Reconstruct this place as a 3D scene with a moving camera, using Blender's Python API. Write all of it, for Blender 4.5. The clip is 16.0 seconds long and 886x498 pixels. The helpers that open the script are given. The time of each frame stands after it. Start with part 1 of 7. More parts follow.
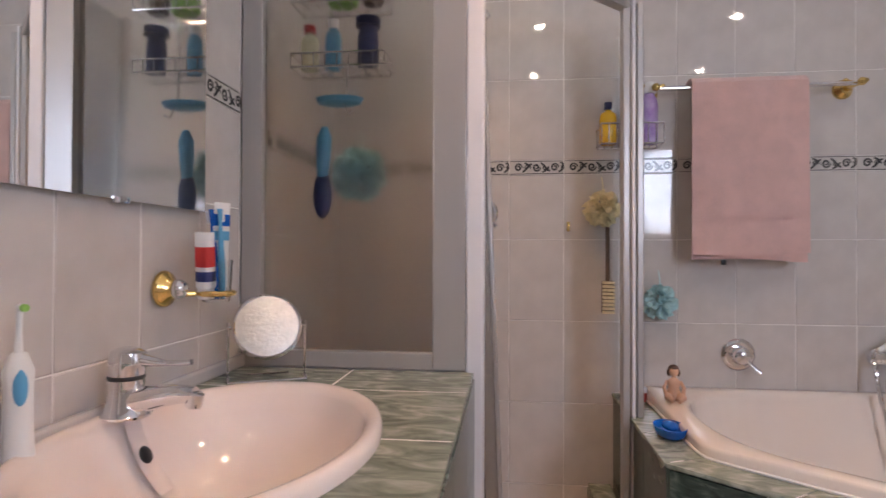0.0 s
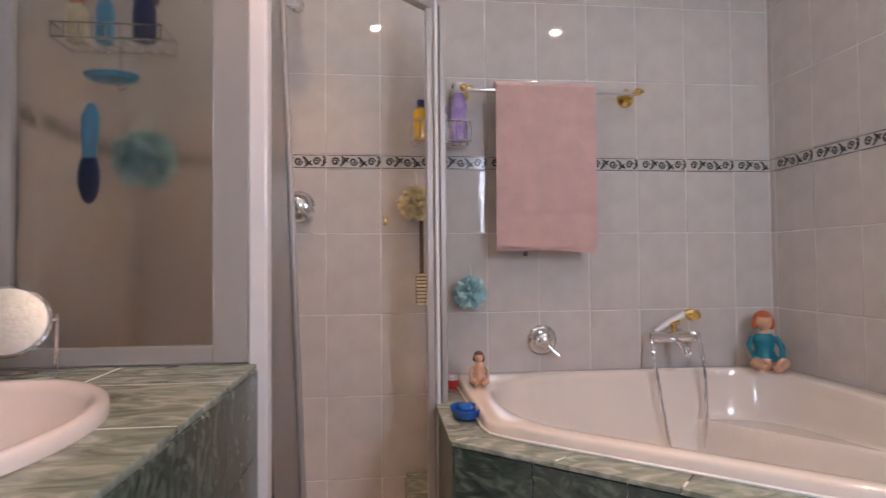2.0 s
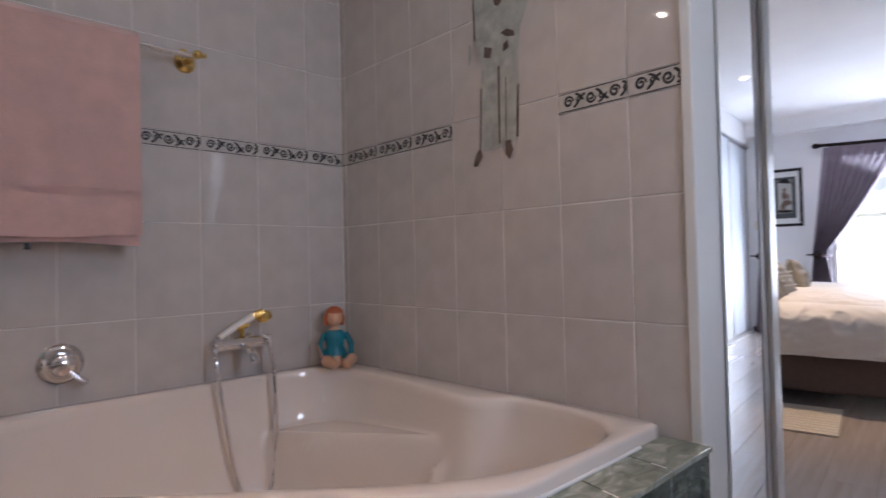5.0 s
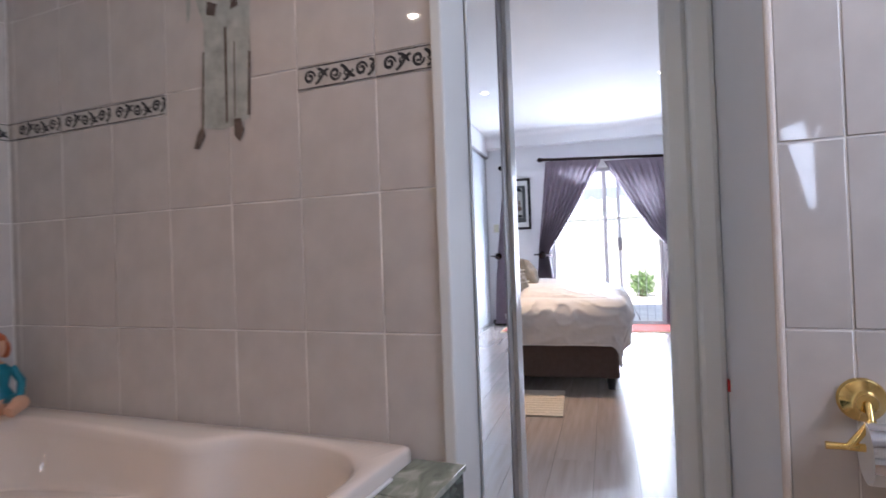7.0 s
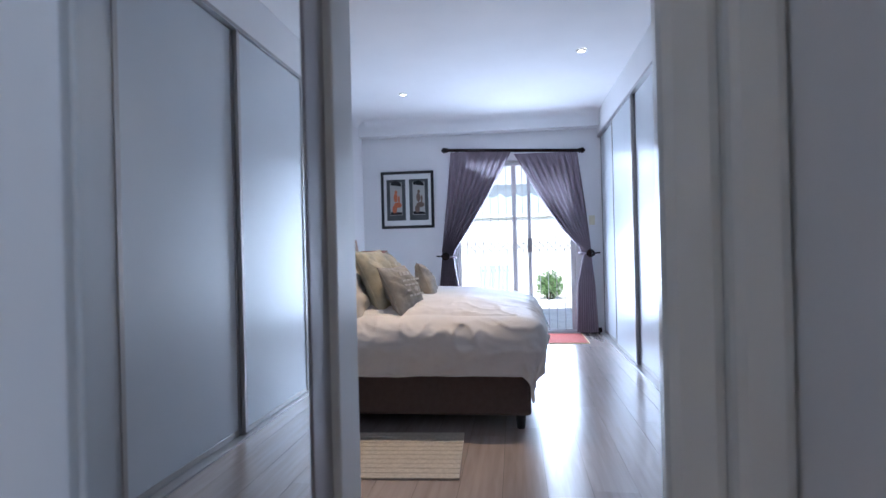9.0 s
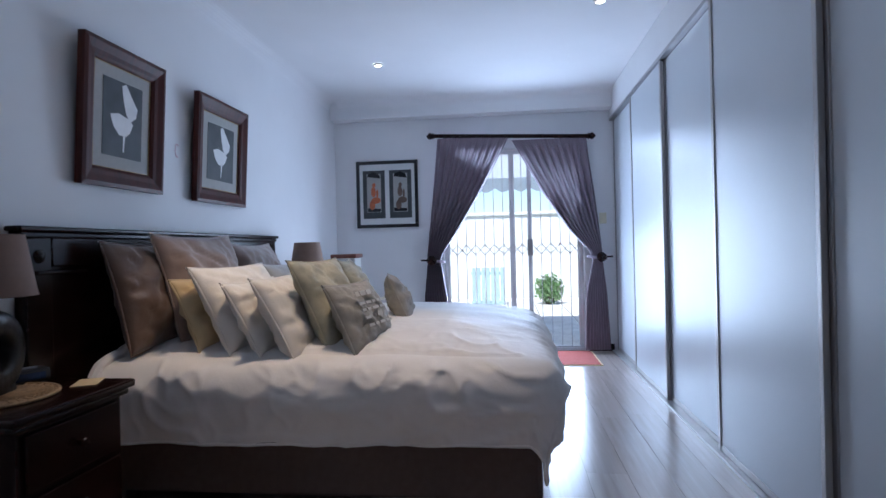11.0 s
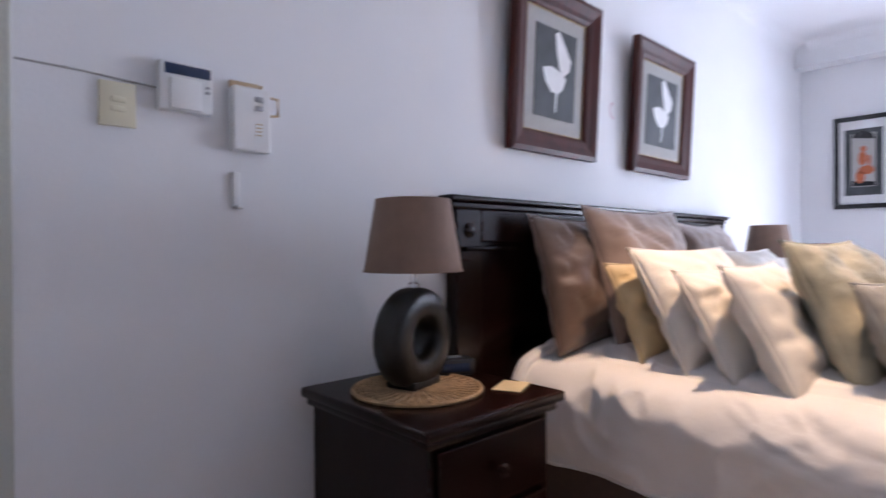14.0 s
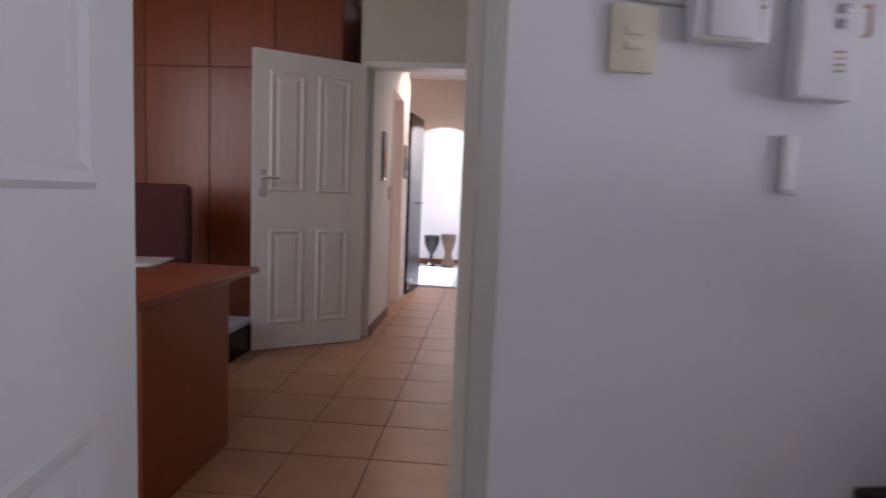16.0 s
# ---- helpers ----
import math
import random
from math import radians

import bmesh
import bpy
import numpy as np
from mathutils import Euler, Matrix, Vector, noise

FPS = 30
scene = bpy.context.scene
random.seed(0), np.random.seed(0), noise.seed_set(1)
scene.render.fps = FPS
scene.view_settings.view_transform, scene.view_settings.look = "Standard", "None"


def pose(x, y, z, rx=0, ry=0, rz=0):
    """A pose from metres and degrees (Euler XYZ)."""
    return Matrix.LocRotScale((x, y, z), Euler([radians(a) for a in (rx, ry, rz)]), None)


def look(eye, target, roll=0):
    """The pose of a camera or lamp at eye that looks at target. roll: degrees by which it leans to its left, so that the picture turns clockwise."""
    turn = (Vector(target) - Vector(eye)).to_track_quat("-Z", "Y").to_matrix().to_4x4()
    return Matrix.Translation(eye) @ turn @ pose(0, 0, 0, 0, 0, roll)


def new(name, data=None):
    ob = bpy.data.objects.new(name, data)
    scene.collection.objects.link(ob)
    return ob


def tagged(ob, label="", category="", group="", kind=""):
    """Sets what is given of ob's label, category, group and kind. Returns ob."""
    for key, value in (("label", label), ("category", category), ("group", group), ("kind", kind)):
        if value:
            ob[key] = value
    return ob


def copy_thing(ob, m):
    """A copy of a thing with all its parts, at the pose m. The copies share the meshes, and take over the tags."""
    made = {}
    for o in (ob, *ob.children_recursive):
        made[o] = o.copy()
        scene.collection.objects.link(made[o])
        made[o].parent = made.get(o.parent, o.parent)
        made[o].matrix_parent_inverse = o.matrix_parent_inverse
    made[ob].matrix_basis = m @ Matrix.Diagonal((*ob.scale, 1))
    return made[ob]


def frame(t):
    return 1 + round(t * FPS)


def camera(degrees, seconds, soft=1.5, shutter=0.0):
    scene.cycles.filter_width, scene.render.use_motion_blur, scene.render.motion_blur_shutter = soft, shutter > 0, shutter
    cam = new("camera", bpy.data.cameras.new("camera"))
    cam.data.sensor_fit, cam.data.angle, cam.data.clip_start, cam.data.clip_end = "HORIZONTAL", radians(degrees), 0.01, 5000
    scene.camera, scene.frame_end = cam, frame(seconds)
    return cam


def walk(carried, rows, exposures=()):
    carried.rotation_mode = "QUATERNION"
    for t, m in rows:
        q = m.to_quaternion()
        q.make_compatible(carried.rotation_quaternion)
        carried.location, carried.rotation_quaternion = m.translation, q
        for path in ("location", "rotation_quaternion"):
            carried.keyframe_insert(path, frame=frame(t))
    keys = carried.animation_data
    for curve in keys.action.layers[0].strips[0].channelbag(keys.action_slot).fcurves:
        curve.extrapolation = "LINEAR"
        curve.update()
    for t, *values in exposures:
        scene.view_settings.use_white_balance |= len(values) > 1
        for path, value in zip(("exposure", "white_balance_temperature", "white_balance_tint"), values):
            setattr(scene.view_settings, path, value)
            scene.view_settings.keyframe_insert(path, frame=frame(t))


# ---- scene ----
cam = camera(76.5, 16.0, shutter=0.5)
PATH = [
    (0, (0.008, 0.892, 1.078), (-0.008, 2.892, 1.1), 0.2),
    (0.5, (0.063, 0.872, 1.069), (0.141, 2.87, 1.106), -0.2),
    (1, (0.104, 0.858, 1.061), (0.289, 2.849, 1.102), -0.4),
    (1.5, (0.18, 0.849, 1.053), (0.456, 2.829, 1.091), -0.4),
    (2, (0.218, 0.874, 1.025), (0.643, 2.827, 1.075), -0.5),
    (2.5, (0.279, 0.896, 1.015), (0.835, 2.816, 1.065), -0.6),
    (3, (0.339, 0.914, 1.004), (1.054, 2.782, 1.058), -0.9),
    (3.5, (0.412, 0.894, 1.036), (1.285, 2.694, 1.052), -0.9),
    (4, (0.509, 0.921, 1.064), (1.544, 2.633, 1.052), -0.5),
    (4.5, (0.54, 0.964, 1.028), (1.843, 2.481, 1.041), -0.8),
    (5, (0.532, 1.048, 0.997), (2.057, 2.339, 1.036), -1.3),
    (7.5, (0.943, 1.14, 0.998), (2.892, 1.586, 1.015), -2.0),
    (8, (1.192, 1.167, 1.01), (3.161, 1.521, 1.027), -1.8),
    (8.5, (1.42, 1.136, 1.024), (3.402, 1.407, 1.033), -1.4),
    (11, (2.665, 1.175, 1.088), (4.652, 1.404, 1.082), -1.4),
    (11.5, (2.826, 1.221, 1.070), (4.779, 1.652, 1.064), -1.4),
    (12, (2.959, 1.252, 1.076), (4.872, 1.836, 1.060), -1.1),
    (12.5, (3.101, 1.316, 1.057), (4.955, 2.067, 1.047), -1.4),
    (13, (3.178, 1.376, 1.067), (4.910, 2.377, 1.048), -1.1),
    (13.5, (3.212, 1.480, 1.066), (4.780, 2.721, 1.044), -0.5),
    (14, (3.254, 1.617, 1.035), (4.616, 3.082, 1.027), -0.3),
    (14.5, (3.278, 1.769, 1.064), (4.394, 3.427, 1.003), 1.4),
    (15, (3.256, 1.895, 1.11), (4.112, 3.696, 0.963), 2.3),
    (15.5, (3.227, 2.026, 1.104), (3.773, 3.943, 0.935), 1.5),
    (16, (3.207, 2.18, 1.108), (3.443, 4.157, 0.922), 2.3),
]
EXPOSURES = [(0, 1.78, 7050, 16), (1.5, 1.95, 7000, 16), (3, 1.65, 7150, 17), (4, 1.52, 7150, 17), (5, 1.18, 6800, 16), (7.5, 1.42, 6600, 15), (8, 1.42, 6450, 13), (8.5, 1.15, 6150, 12), (11, 0.38, 5700, 10), (11.5, 0.45, 5700, 10), (12, 0.75, 5900, 12), (12.5, 1.0, 6100, 15), (13, 1.1, 6250, 16), (13.5, 1.38, 6400, 17), (14, 1.52, 6600, 20), (14.5, 1.25, 6800, 22), (15, 1.1, 6800, 24), (16, 1.25, 7000, 25)]
walk(cam, [(t, look(eye, target, roll)) for t, eye, target, roll in PATH], EXPOSURES)

# ---- world, sun and large lights ----
world = bpy.data.worlds.new("sky_world")
scene.world = world
world.use_nodes = True
wn = world.node_tree
sky = wn.nodes.new("ShaderNodeTexSky")
sky.sky_type = 'NISHITA'
sky.sun_disc = False
sky.sun_elevation, sky.sun_rotation = radians(55), radians(-69)
wn.links.new(sky.outputs[0], wn.nodes["Background"].inputs[0])
wn.nodes["Background"].inputs[1].default_value = 0.15

sun_data = bpy.data.lights.new("sun", 'SUN')
sun_data.energy, sun_data.angle, sun_data.color = 5.0, radians(0.5), (1.0, 0.95, 0.88)
sun = new("sun", sun_data)
sun.matrix_world = look((0, 6, 25), (9, 2.5, 11))


def area_lamp(name, m, sx, sy, watts, color):
    d = bpy.data.lights.new(name, 'AREA')
    d.shape, d.size, d.size_y, d.energy, d.color = 'RECTANGLE', sx, sy, watts, color
    ob = new(name, d)
    ob.matrix_world = m
    return ob


def spot_lamp(name, at, watts, color, cone=115, blend=0.7, radius=0.03):
    d = bpy.data.lights.new(name, 'SPOT')
    d.energy, d.color, d.spot_size, d.spot_blend, d.shadow_soft_size = watts, color, radians(cone), blend, radius
    ob = new(name, d)
    ob.matrix_world = pose(*at)
    return ob


WARM, TUNGSTEN, DAY = (1.0, 0.85, 0.72), (1.0, 0.57, 0.30), (0.66, 0.79, 1.0)
# the bathroom stands a little askew to the bedroom
BATH = pose(1.50, 1.17, 0, 0, 0, -6.1) @ pose(-1.532, -0.417, 0)
# daylight in the glazed door of the bedroom
area_lamp("door_daylight", look((8.47, 1.12, 1.15), (5.0, 1.25, 0.9)), 1.35, 1.9, 50, DAY)
# unseen fill lamps, added as daylight for the far room and the study
area_lamp("far_room_daylight", look((5.6, 10.4, 2.0), (4.0, 10.4, 0.9)), 1.4, 1.2, 26, (0.95, 0.97, 1.0))
area_lamp("study_daylight", look((0.55, 4.6, 1.7), (3.2, 5.2, 1.0)), 1.0, 1.2, 5.5, (0.85, 0.92, 1.0))
BATH_SPOTS = [(-0.03, 1.62, 5.8, 84), (0.26, 0.98, 7.4, 94), (1.32, 1.0, 3.6, 88), (0.27, 0.10, 4.0, 96), (1.43, 0.10, 0.8, 90)]
# daylight in the small bathroom window
area_lamp("bath_window_daylight", BATH @ look((1.35, -0.74, 1.62), (0.8, 1.4, 1.0)), 0.38, 0.72, 5.6, (0.62, 0.75, 1.0))
BED_SPOTS = [(7.25, 2.21), (6.3, 0.56), (4.95, 1.95), (3.6, 0.56)]
for sx, sy, watts, cone in BATH_SPOTS:
    spot_lamp("bath_spot_light", BATH @ Vector((sx, sy, 2.36)), watts, TUNGSTEN, cone, 0.8)
for sx, sy in BED_SPOTS:
    spot_lamp("bedroom_spot_light", (sx, sy, 2.58), 58 if sy == 1.95 else 4.5, (1.0, 0.74, 0.5) if sy == 1.95 else WARM, 66 if sy == 1.95 else 80)
# added warm fill that brightens the passage walls; it has no ceiling fitting
spot_lamp("passage_spot_light", (3.75, 8.0, 2.45), 16, WARM, 150)


# ---- materials ----
def nodes_of(name):
    m = bpy.data.materials.new(name)
    m.use_nodes = True
    n = m.node_tree
    return m, n, n.nodes["Principled BSDF"]


def mat(name, color, rough=0.5, metal=0.0, vary=0.12, scale=12.0, bump=0.0, bump_scale=None, fine=0.0, fine_scale=250.0,
        coat=0.0, per_object=0.0, stretch=(1, 1, 1), second=None, sheen=0.0, spec=None, rough_vary=0.0):
    """A surface of two scales: broad patches of tone, fine grain, and relief."""
    m, n, p = nodes_of(name)
    L = n.links.new
    tc = n.nodes.new("ShaderNodeTexCoord")
    mp = n.nodes.new("ShaderNodeMapping")
    mp.inputs["Scale"].default_value = stretch
    L(tc.outputs["Object"], mp.inputs["Vector"])
    big = n.nodes.new("ShaderNodeTexNoise")
    big.inputs["Scale"].default_value, big.inputs["Detail"].default_value = scale, 6
    L(mp.outputs[0], big.inputs["Vector"])
    ramp = n.nodes.new("ShaderNodeValToRGB")
    c2 = second or tuple(c * (1 - vary) for c in color)
    c1 = color if second else tuple(min(1, c * (1 + vary)) for c in color)
    ramp.color_ramp.elements[0].position, ramp.color_ramp.elements[1].position = 0.32, 0.68
    ramp.color_ramp.elements[0].color, ramp.color_ramp.elements[1].color = (*c2, 1), (*c1, 1)
    L(big.outputs["Fac"], ramp.inputs["Fac"])
    out = ramp.outputs["Color"]
    if fine or per_object:
        hsv = n.nodes.new("ShaderNodeHueSaturation")
        L(out, hsv.inputs["Color"])
        out = hsv.outputs["Color"]
        ms = n.nodes.new("ShaderNodeMath")
        ms.operation = 'MULTIPLY_ADD'
        if per_object:
            info = n.nodes.new("ShaderNodeObjectInfo")
            L(info.outputs["Random"], ms.inputs[0])
            ms.inputs[1].default_value, ms.inputs[2].default_value = per_object, 1 - per_object / 2
        else:
            g = n.nodes.new("ShaderNodeTexNoise")
            g.inputs["Scale"].default_value = fine_scale
            L(mp.outputs[0], g.inputs["Vector"])
            L(g.outputs["Fac"], ms.inputs[0])
            ms.inputs[1].default_value, ms.inputs[2].default_value = fine * 2, 1 - fine
        L(ms.outputs[0], hsv.inputs["Value"])
    L(out, p.inputs["Base Color"])
    p.inputs["Roughness"].default_value, p.inputs["Metallic"].default_value = rough, metal
    if rough_vary:
        rr = n.nodes.new("ShaderNodeMapRange")
        L(big.outputs["Fac"], rr.inputs["Value"])
        rr.inputs["To Min"].default_value, rr.inputs["To Max"].default_value = max(0.02, rough - rough_vary), rough + rough_vary
        L(rr.outputs[0], p.inputs["Roughness"])
    if spec is not None:
        p.inputs["Specular IOR Level"].default_value = spec
    p.inputs["Coat Weight"].default_value = coat
    p.inputs["Coat Roughness"].default_value = 0.08
    p.inputs["Sheen Weight"].default_value = sheen
    if bump:
        b = n.nodes.new("ShaderNodeBump")
        t = n.nodes.new("ShaderNodeTexNoise")
        t.inputs["Scale"].default_value, t.inputs["Detail"].default_value = bump_scale or scale * 6, 4
        L(mp.outputs[0], t.inputs["Vector"])
        L(t.outputs["Fac"], b.inputs["Height"])
        b.inputs["Strength"].default_value, b.inputs["Distance"].default_value = bump, 0.01
        L(b.outputs[0], p.inputs["Normal"])
    return m


def wood(name, light, dark, rough=0.35, axis=0, scale=3.0, coat=0.2, bump=0.04):
    m, n, p = nodes_of(name)
    L = n.links.new
    tc = n.nodes.new("ShaderNodeTexCoord")
    mp = n.nodes.new("ShaderNodeMapping")
    s = [14.0, 14.0, 14.0]
    s[axis] = 0.9
    mp.inputs["Scale"].default_value = s
    L(tc.outputs["Object"], mp.inputs["Vector"])
    t = n.nodes.new("ShaderNodeTexNoise")
    t.inputs["Scale"].default_value, t.inputs["Detail"].default_value, t.inputs["Distortion"].default_value = scale, 8, 0.6
    L(mp.outputs[0], t.inputs["Vector"])
    r = n.nodes.new("ShaderNodeValToRGB")
    r.color_ramp.elements[0].position, r.color_ramp.elements[1].position = 0.3, 0.7
    r.color_ramp.elements[0].color, r.color_ramp.elements[1].color = (*dark, 1), (*light, 1)
    L(t.outputs["Fac"], r.inputs["Fac"])
    info = n.nodes.new("ShaderNodeObjectInfo")
    ms = n.nodes.new("ShaderNodeMath")
    ms.operation = 'MULTIPLY_ADD'
    L(info.outputs["Random"], ms.inputs[0])
    ms.inputs[1].default_value, ms.inputs[2].default_value = 0.14, 0.93
    h = n.nodes.new("ShaderNodeHueSaturation")
    L(r.outputs[0], h.inputs["Color"])
    L(ms.outputs[0], h.inputs["Value"])
    L(h.outputs[0], p.inputs["Base Color"])
    p.inputs["Roughness"].default_value, p.inputs["Coat Weight"].default_value = rough, coat
    p.inputs["Coat Roughness"].default_value = 0.15
    b = n.nodes.new("ShaderNodeBump")
    b.inputs["Strength"].default_value, b.inputs["Distance"].default_value = bump, 0.01
    L(t.outputs["Fac"], b.inputs["Height"])
    L(b.outputs[0], p.inputs["Normal"])
    return m


def marble(name, base, vein, rough=0.18, scale=7.0):
    m, n, p = nodes_of(name)
    L = n.links.new
    tc = n.nodes.new("ShaderNodeTexCoord")
    info = n.nodes.new("ShaderNodeObjectInfo")
    add = n.nodes.new("ShaderNodeVectorMath")
    mul = n.nodes.new("ShaderNodeMath")
    mul.operation = 'MULTIPLY'
    mul.inputs[1].default_value = 37.0
    L(info.outputs["Random"], mul.inputs[0])
    L(tc.outputs["Object"], add.inputs[0])
    L(mul.outputs[0], add.inputs[1])
    mp = n.nodes.new("ShaderNodeMapping")
    mp.inputs["Rotation"].default_value = (0.3, 0.2, 0.7)
    mp.inputs["Scale"].default_value = (1.0, 2.2, 1.3)
    L(add.outputs[0], mp.inputs["Vector"])
    a = n.nodes.new("ShaderNodeTexNoise")
    a.inputs["Scale"].default_value, a.inputs["Detail"].default_value, a.inputs["Distortion"].default_value = scale, 9, 1.6
    L(mp.outputs[0], a.inputs["Vector"])
    r = n.nodes.new("ShaderNodeValToRGB")
    e = r.color_ramp.elements
    e[0].position, e[1].position = 0.3, 0.74
    e[0].color, e[1].color = (*(c * 0.55 for c in base), 1), (*vein, 1)
    mid = e.new(0.5)
    mid.color = (*base, 1)
    L(a.outputs["Fac"], r.inputs["Fac"])
    L(r.outputs[0], p.inputs["Base Color"])
    p.inputs["Roughness"].default_value = rough
    return m


def glass(name, color, rough, ior=1.45):
    m, n, p = nodes_of(name)
    p.inputs["Base Color"].default_value = (*color, 1)
    p.inputs["Roughness"].default_value, p.inputs["IOR"].default_value = rough, ior
    p.inputs["Transmission Weight"].default_value = 1.0
    return m


def lit(name, color, strength):
    m, n, p = nodes_of(name)
    p.inputs["Emission Color"].default_value, p.inputs["Emission Strength"].default_value = (*color, 1), strength
    return m


M_TILE = mat("glazed_wall_tile", (0.57, 0.53, 0.505), 0.035, vary=0.06, scale=11, bump=0.012, bump_scale=9, per_object=0.03)
M_GROUT = mat("tile_grout", (0.76, 0.73, 0.70), 0.8, vary=0.08, scale=30, bump=0.1)
M_BORDER = mat("border_tile_ground", (0.55, 0.52, 0.49), 0.12, vary=0.08, scale=40)
M_SCROLL = mat("border_scroll_glaze", (0.05, 0.05, 0.052), 0.15, vary=0.2, scale=60)
M_LILAC = mat("lilac_shampoo_plastic", (0.50, 0.40, 0.62), 0.2, second=(0.30, 0.16, 0.48), scale=26)
M_GILT = mat("dull_gilt", (0.42, 0.30, 0.15), 0.5, 0.5, vary=0.15, scale=60)
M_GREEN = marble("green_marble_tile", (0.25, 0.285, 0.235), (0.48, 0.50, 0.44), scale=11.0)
# darker version of the green marble, on the upright facings only
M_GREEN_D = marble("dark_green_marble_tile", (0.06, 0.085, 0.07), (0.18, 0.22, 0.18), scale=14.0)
M_PORC = mat("blush_porcelain", (0.80, 0.70, 0.66), 0.07, vary=0.015, scale=3, coat=0.5)
M_ACRYL = mat("bath_acrylic", (0.78, 0.71, 0.655), 0.045, vary=0.02, scale=4, coat=0.7)
M_CHROME = mat("chrome", (0.82, 0.82, 0.84), 0.07, 1.0, vary=0.03)
M_GOLD = mat("gold_plate", (0.85, 0.60, 0.22), 0.14, 1.0, vary=0.06)
M_ALU = mat("anodised_frame", (0.46, 0.44, 0.43), 0.34, 0.4, vary=0.05, scale=8, stretch=(1, 1, 0.1))
M_WHITE_AL = mat("white_powder_coat", (0.74, 0.72, 0.74), 0.35, vary=0.03, scale=6)
M_MIRROR = mat("mirror_silver", (0.90, 0.92, 0.92), 0.015, 1.0, vary=0.0)
M_FROST = glass("frosted_glass", (0.70, 0.70, 0.69), 0.27, 1.2)
M_CLEAR = glass("clear_glass", (0.97, 0.985, 0.98), 0.0, 1.02)
M_CUP = glass("cup_glass", (0.95, 0.96, 0.96), 0.02, 1.3)
M_TOWEL = mat("pink_terry", (0.72, 0.46, 0.42), 0.95, vary=0.06, scale=18, bump=0.6, bump_scale=420, fine=0.1, sheen=0.5)
M_SKIN = mat("painted_clay", (0.62, 0.36, 0.24), 0.45, vary=0.1, scale=25)
M_HAIR = mat("dark_clay", (0.10, 0.05, 0.035), 0.5, vary=0.2, scale=60)
M_TEAL = mat("teal_paint", (0.0, 0.17, 0.24), 0.4, vary=0.1, scale=40)
M_BLUE = mat("blue_plastic", (0.0, 0.10, 0.46), 0.18, vary=0.05)
M_SKYBLUE = mat("sky_blue_plastic", (0.10, 0.38, 0.62), 0.3, vary=0.05)
M_NAVY = mat("navy_plastic", (0.02, 0.03, 0.12), 0.3, vary=0.08)
M_BLACK = mat("black_plastic", (0.015, 0.015, 0.018), 0.35, vary=0.15)
M_WPLAST = mat("white_plastic", (0.78, 0.78, 0.77), 0.3, vary=0.03)
M_RED = mat("red_plastic", (0.50, 0.03, 0.03), 0.3, vary=0.06)
M_YELLOW = mat("yellow_gel", (0.66, 0.40, 0.02), 0.15, vary=0.06)
M_VIOLET = mat("violet_label", (0.20, 0.08, 0.45), 0.25, vary=0.1, scale=50)
M_LIME = mat("green_bristle", (0.25, 0.55, 0.10), 0.5, vary=0.2, scale=200)
M_PUFF_Y = mat("cream_netting", (0.80, 0.72, 0.48), 0.7, vary=0.12, scale=80)
M_PUFF_B = mat("aqua_netting", (0.44, 0.68, 0.70), 0.7, vary=0.15, scale=80)
M_CREAM = mat("cream_bristle", (0.76, 0.66, 0.45), 0.6, vary=0.12, scale=80)
M_MURAL = mat("mural_grey_glaze", (0.43, 0.45, 0.42), 0.14, vary=0.22, scale=22)
M_MURAL_D = mat("mural_brown_glaze", (0.13, 0.10, 0.085), 0.14, vary=0.25, scale=40)
M_PAINT = mat("white_wall_paint", (0.80, 0.80, 0.81), 0.75, vary=0.02, scale=2.5, bump=0.045, bump_scale=110)
M_PAINT_P = mat("cream_wall_paint", (0.74, 0.66, 0.60), 0.8, vary=0.03, scale=2.5, bump=0.15, bump_scale=80)
M_PAINT_G = mat("sage_wall_paint", (0.52, 0.52, 0.46), 0.8, vary=0.03, scale=2.5, bump=0.15, bump_scale=80)
M_CEIL = mat("ceiling_paint", (0.82, 0.82, 0.83), 0.85, vary=0.02, scale=2, bump=0.06, bump_scale=60)
M_GLOSS = mat("white_door_enamel", (0.72, 0.73, 0.72), 0.28, vary=0.03, scale=4, bump=0.04, bump_scale=30, stretch=(1, 1, 0.2))
M_WARD = mat("satin_wardrobe_panel", (0.60, 0.64, 0.68), 0.34, vary=0.02, scale=2, bump=0.02, bump_scale=200, spec=0.6)
M_WARD_FR = mat("pewter_wardrobe_frame", (0.36, 0.35, 0.36), 0.3, 0.6, vary=0.06)
M_FLOOR_W = wood("grey_oak_laminate", (0.56, 0.47, 0.43), (0.45, 0.37, 0.33), 0.2, axis=0, scale=2.0, coat=0.9)
M_FLOOR_W.node_tree.nodes["Principled BSDF"].inputs["Coat Roughness"].default_value = 0.24
M_SEAM = mat("floor_seam", (0.10, 0.08, 0.07), 0.7, vary=0.1)
M_MAHOG = wood("dark_mahogany", (0.019, 0.0055, 0.0045), (0.006, 0.0025, 0.002), 0.26, axis=0, scale=2.5, coat=0.06)
M_MAHOG.node_tree.nodes["Principled BSDF"].inputs["Specular IOR Level"].default_value = 0.2
M_FRAME_W = wood("reddish_frame_wood", (0.085, 0.017, 0.012), (0.04, 0.009, 0.006), 0.45, axis=2, scale=3, coat=0.03)
M_FRAME_W.node_tree.nodes["Principled BSDF"].inputs["Specular IOR Level"].default_value = 0.25
M_CHERRY = wood("cherry_veneer", (0.235, 0.047, 0.011), (0.18, 0.034, 0.008), 0.36, axis=2, scale=1.6, coat=0.08)
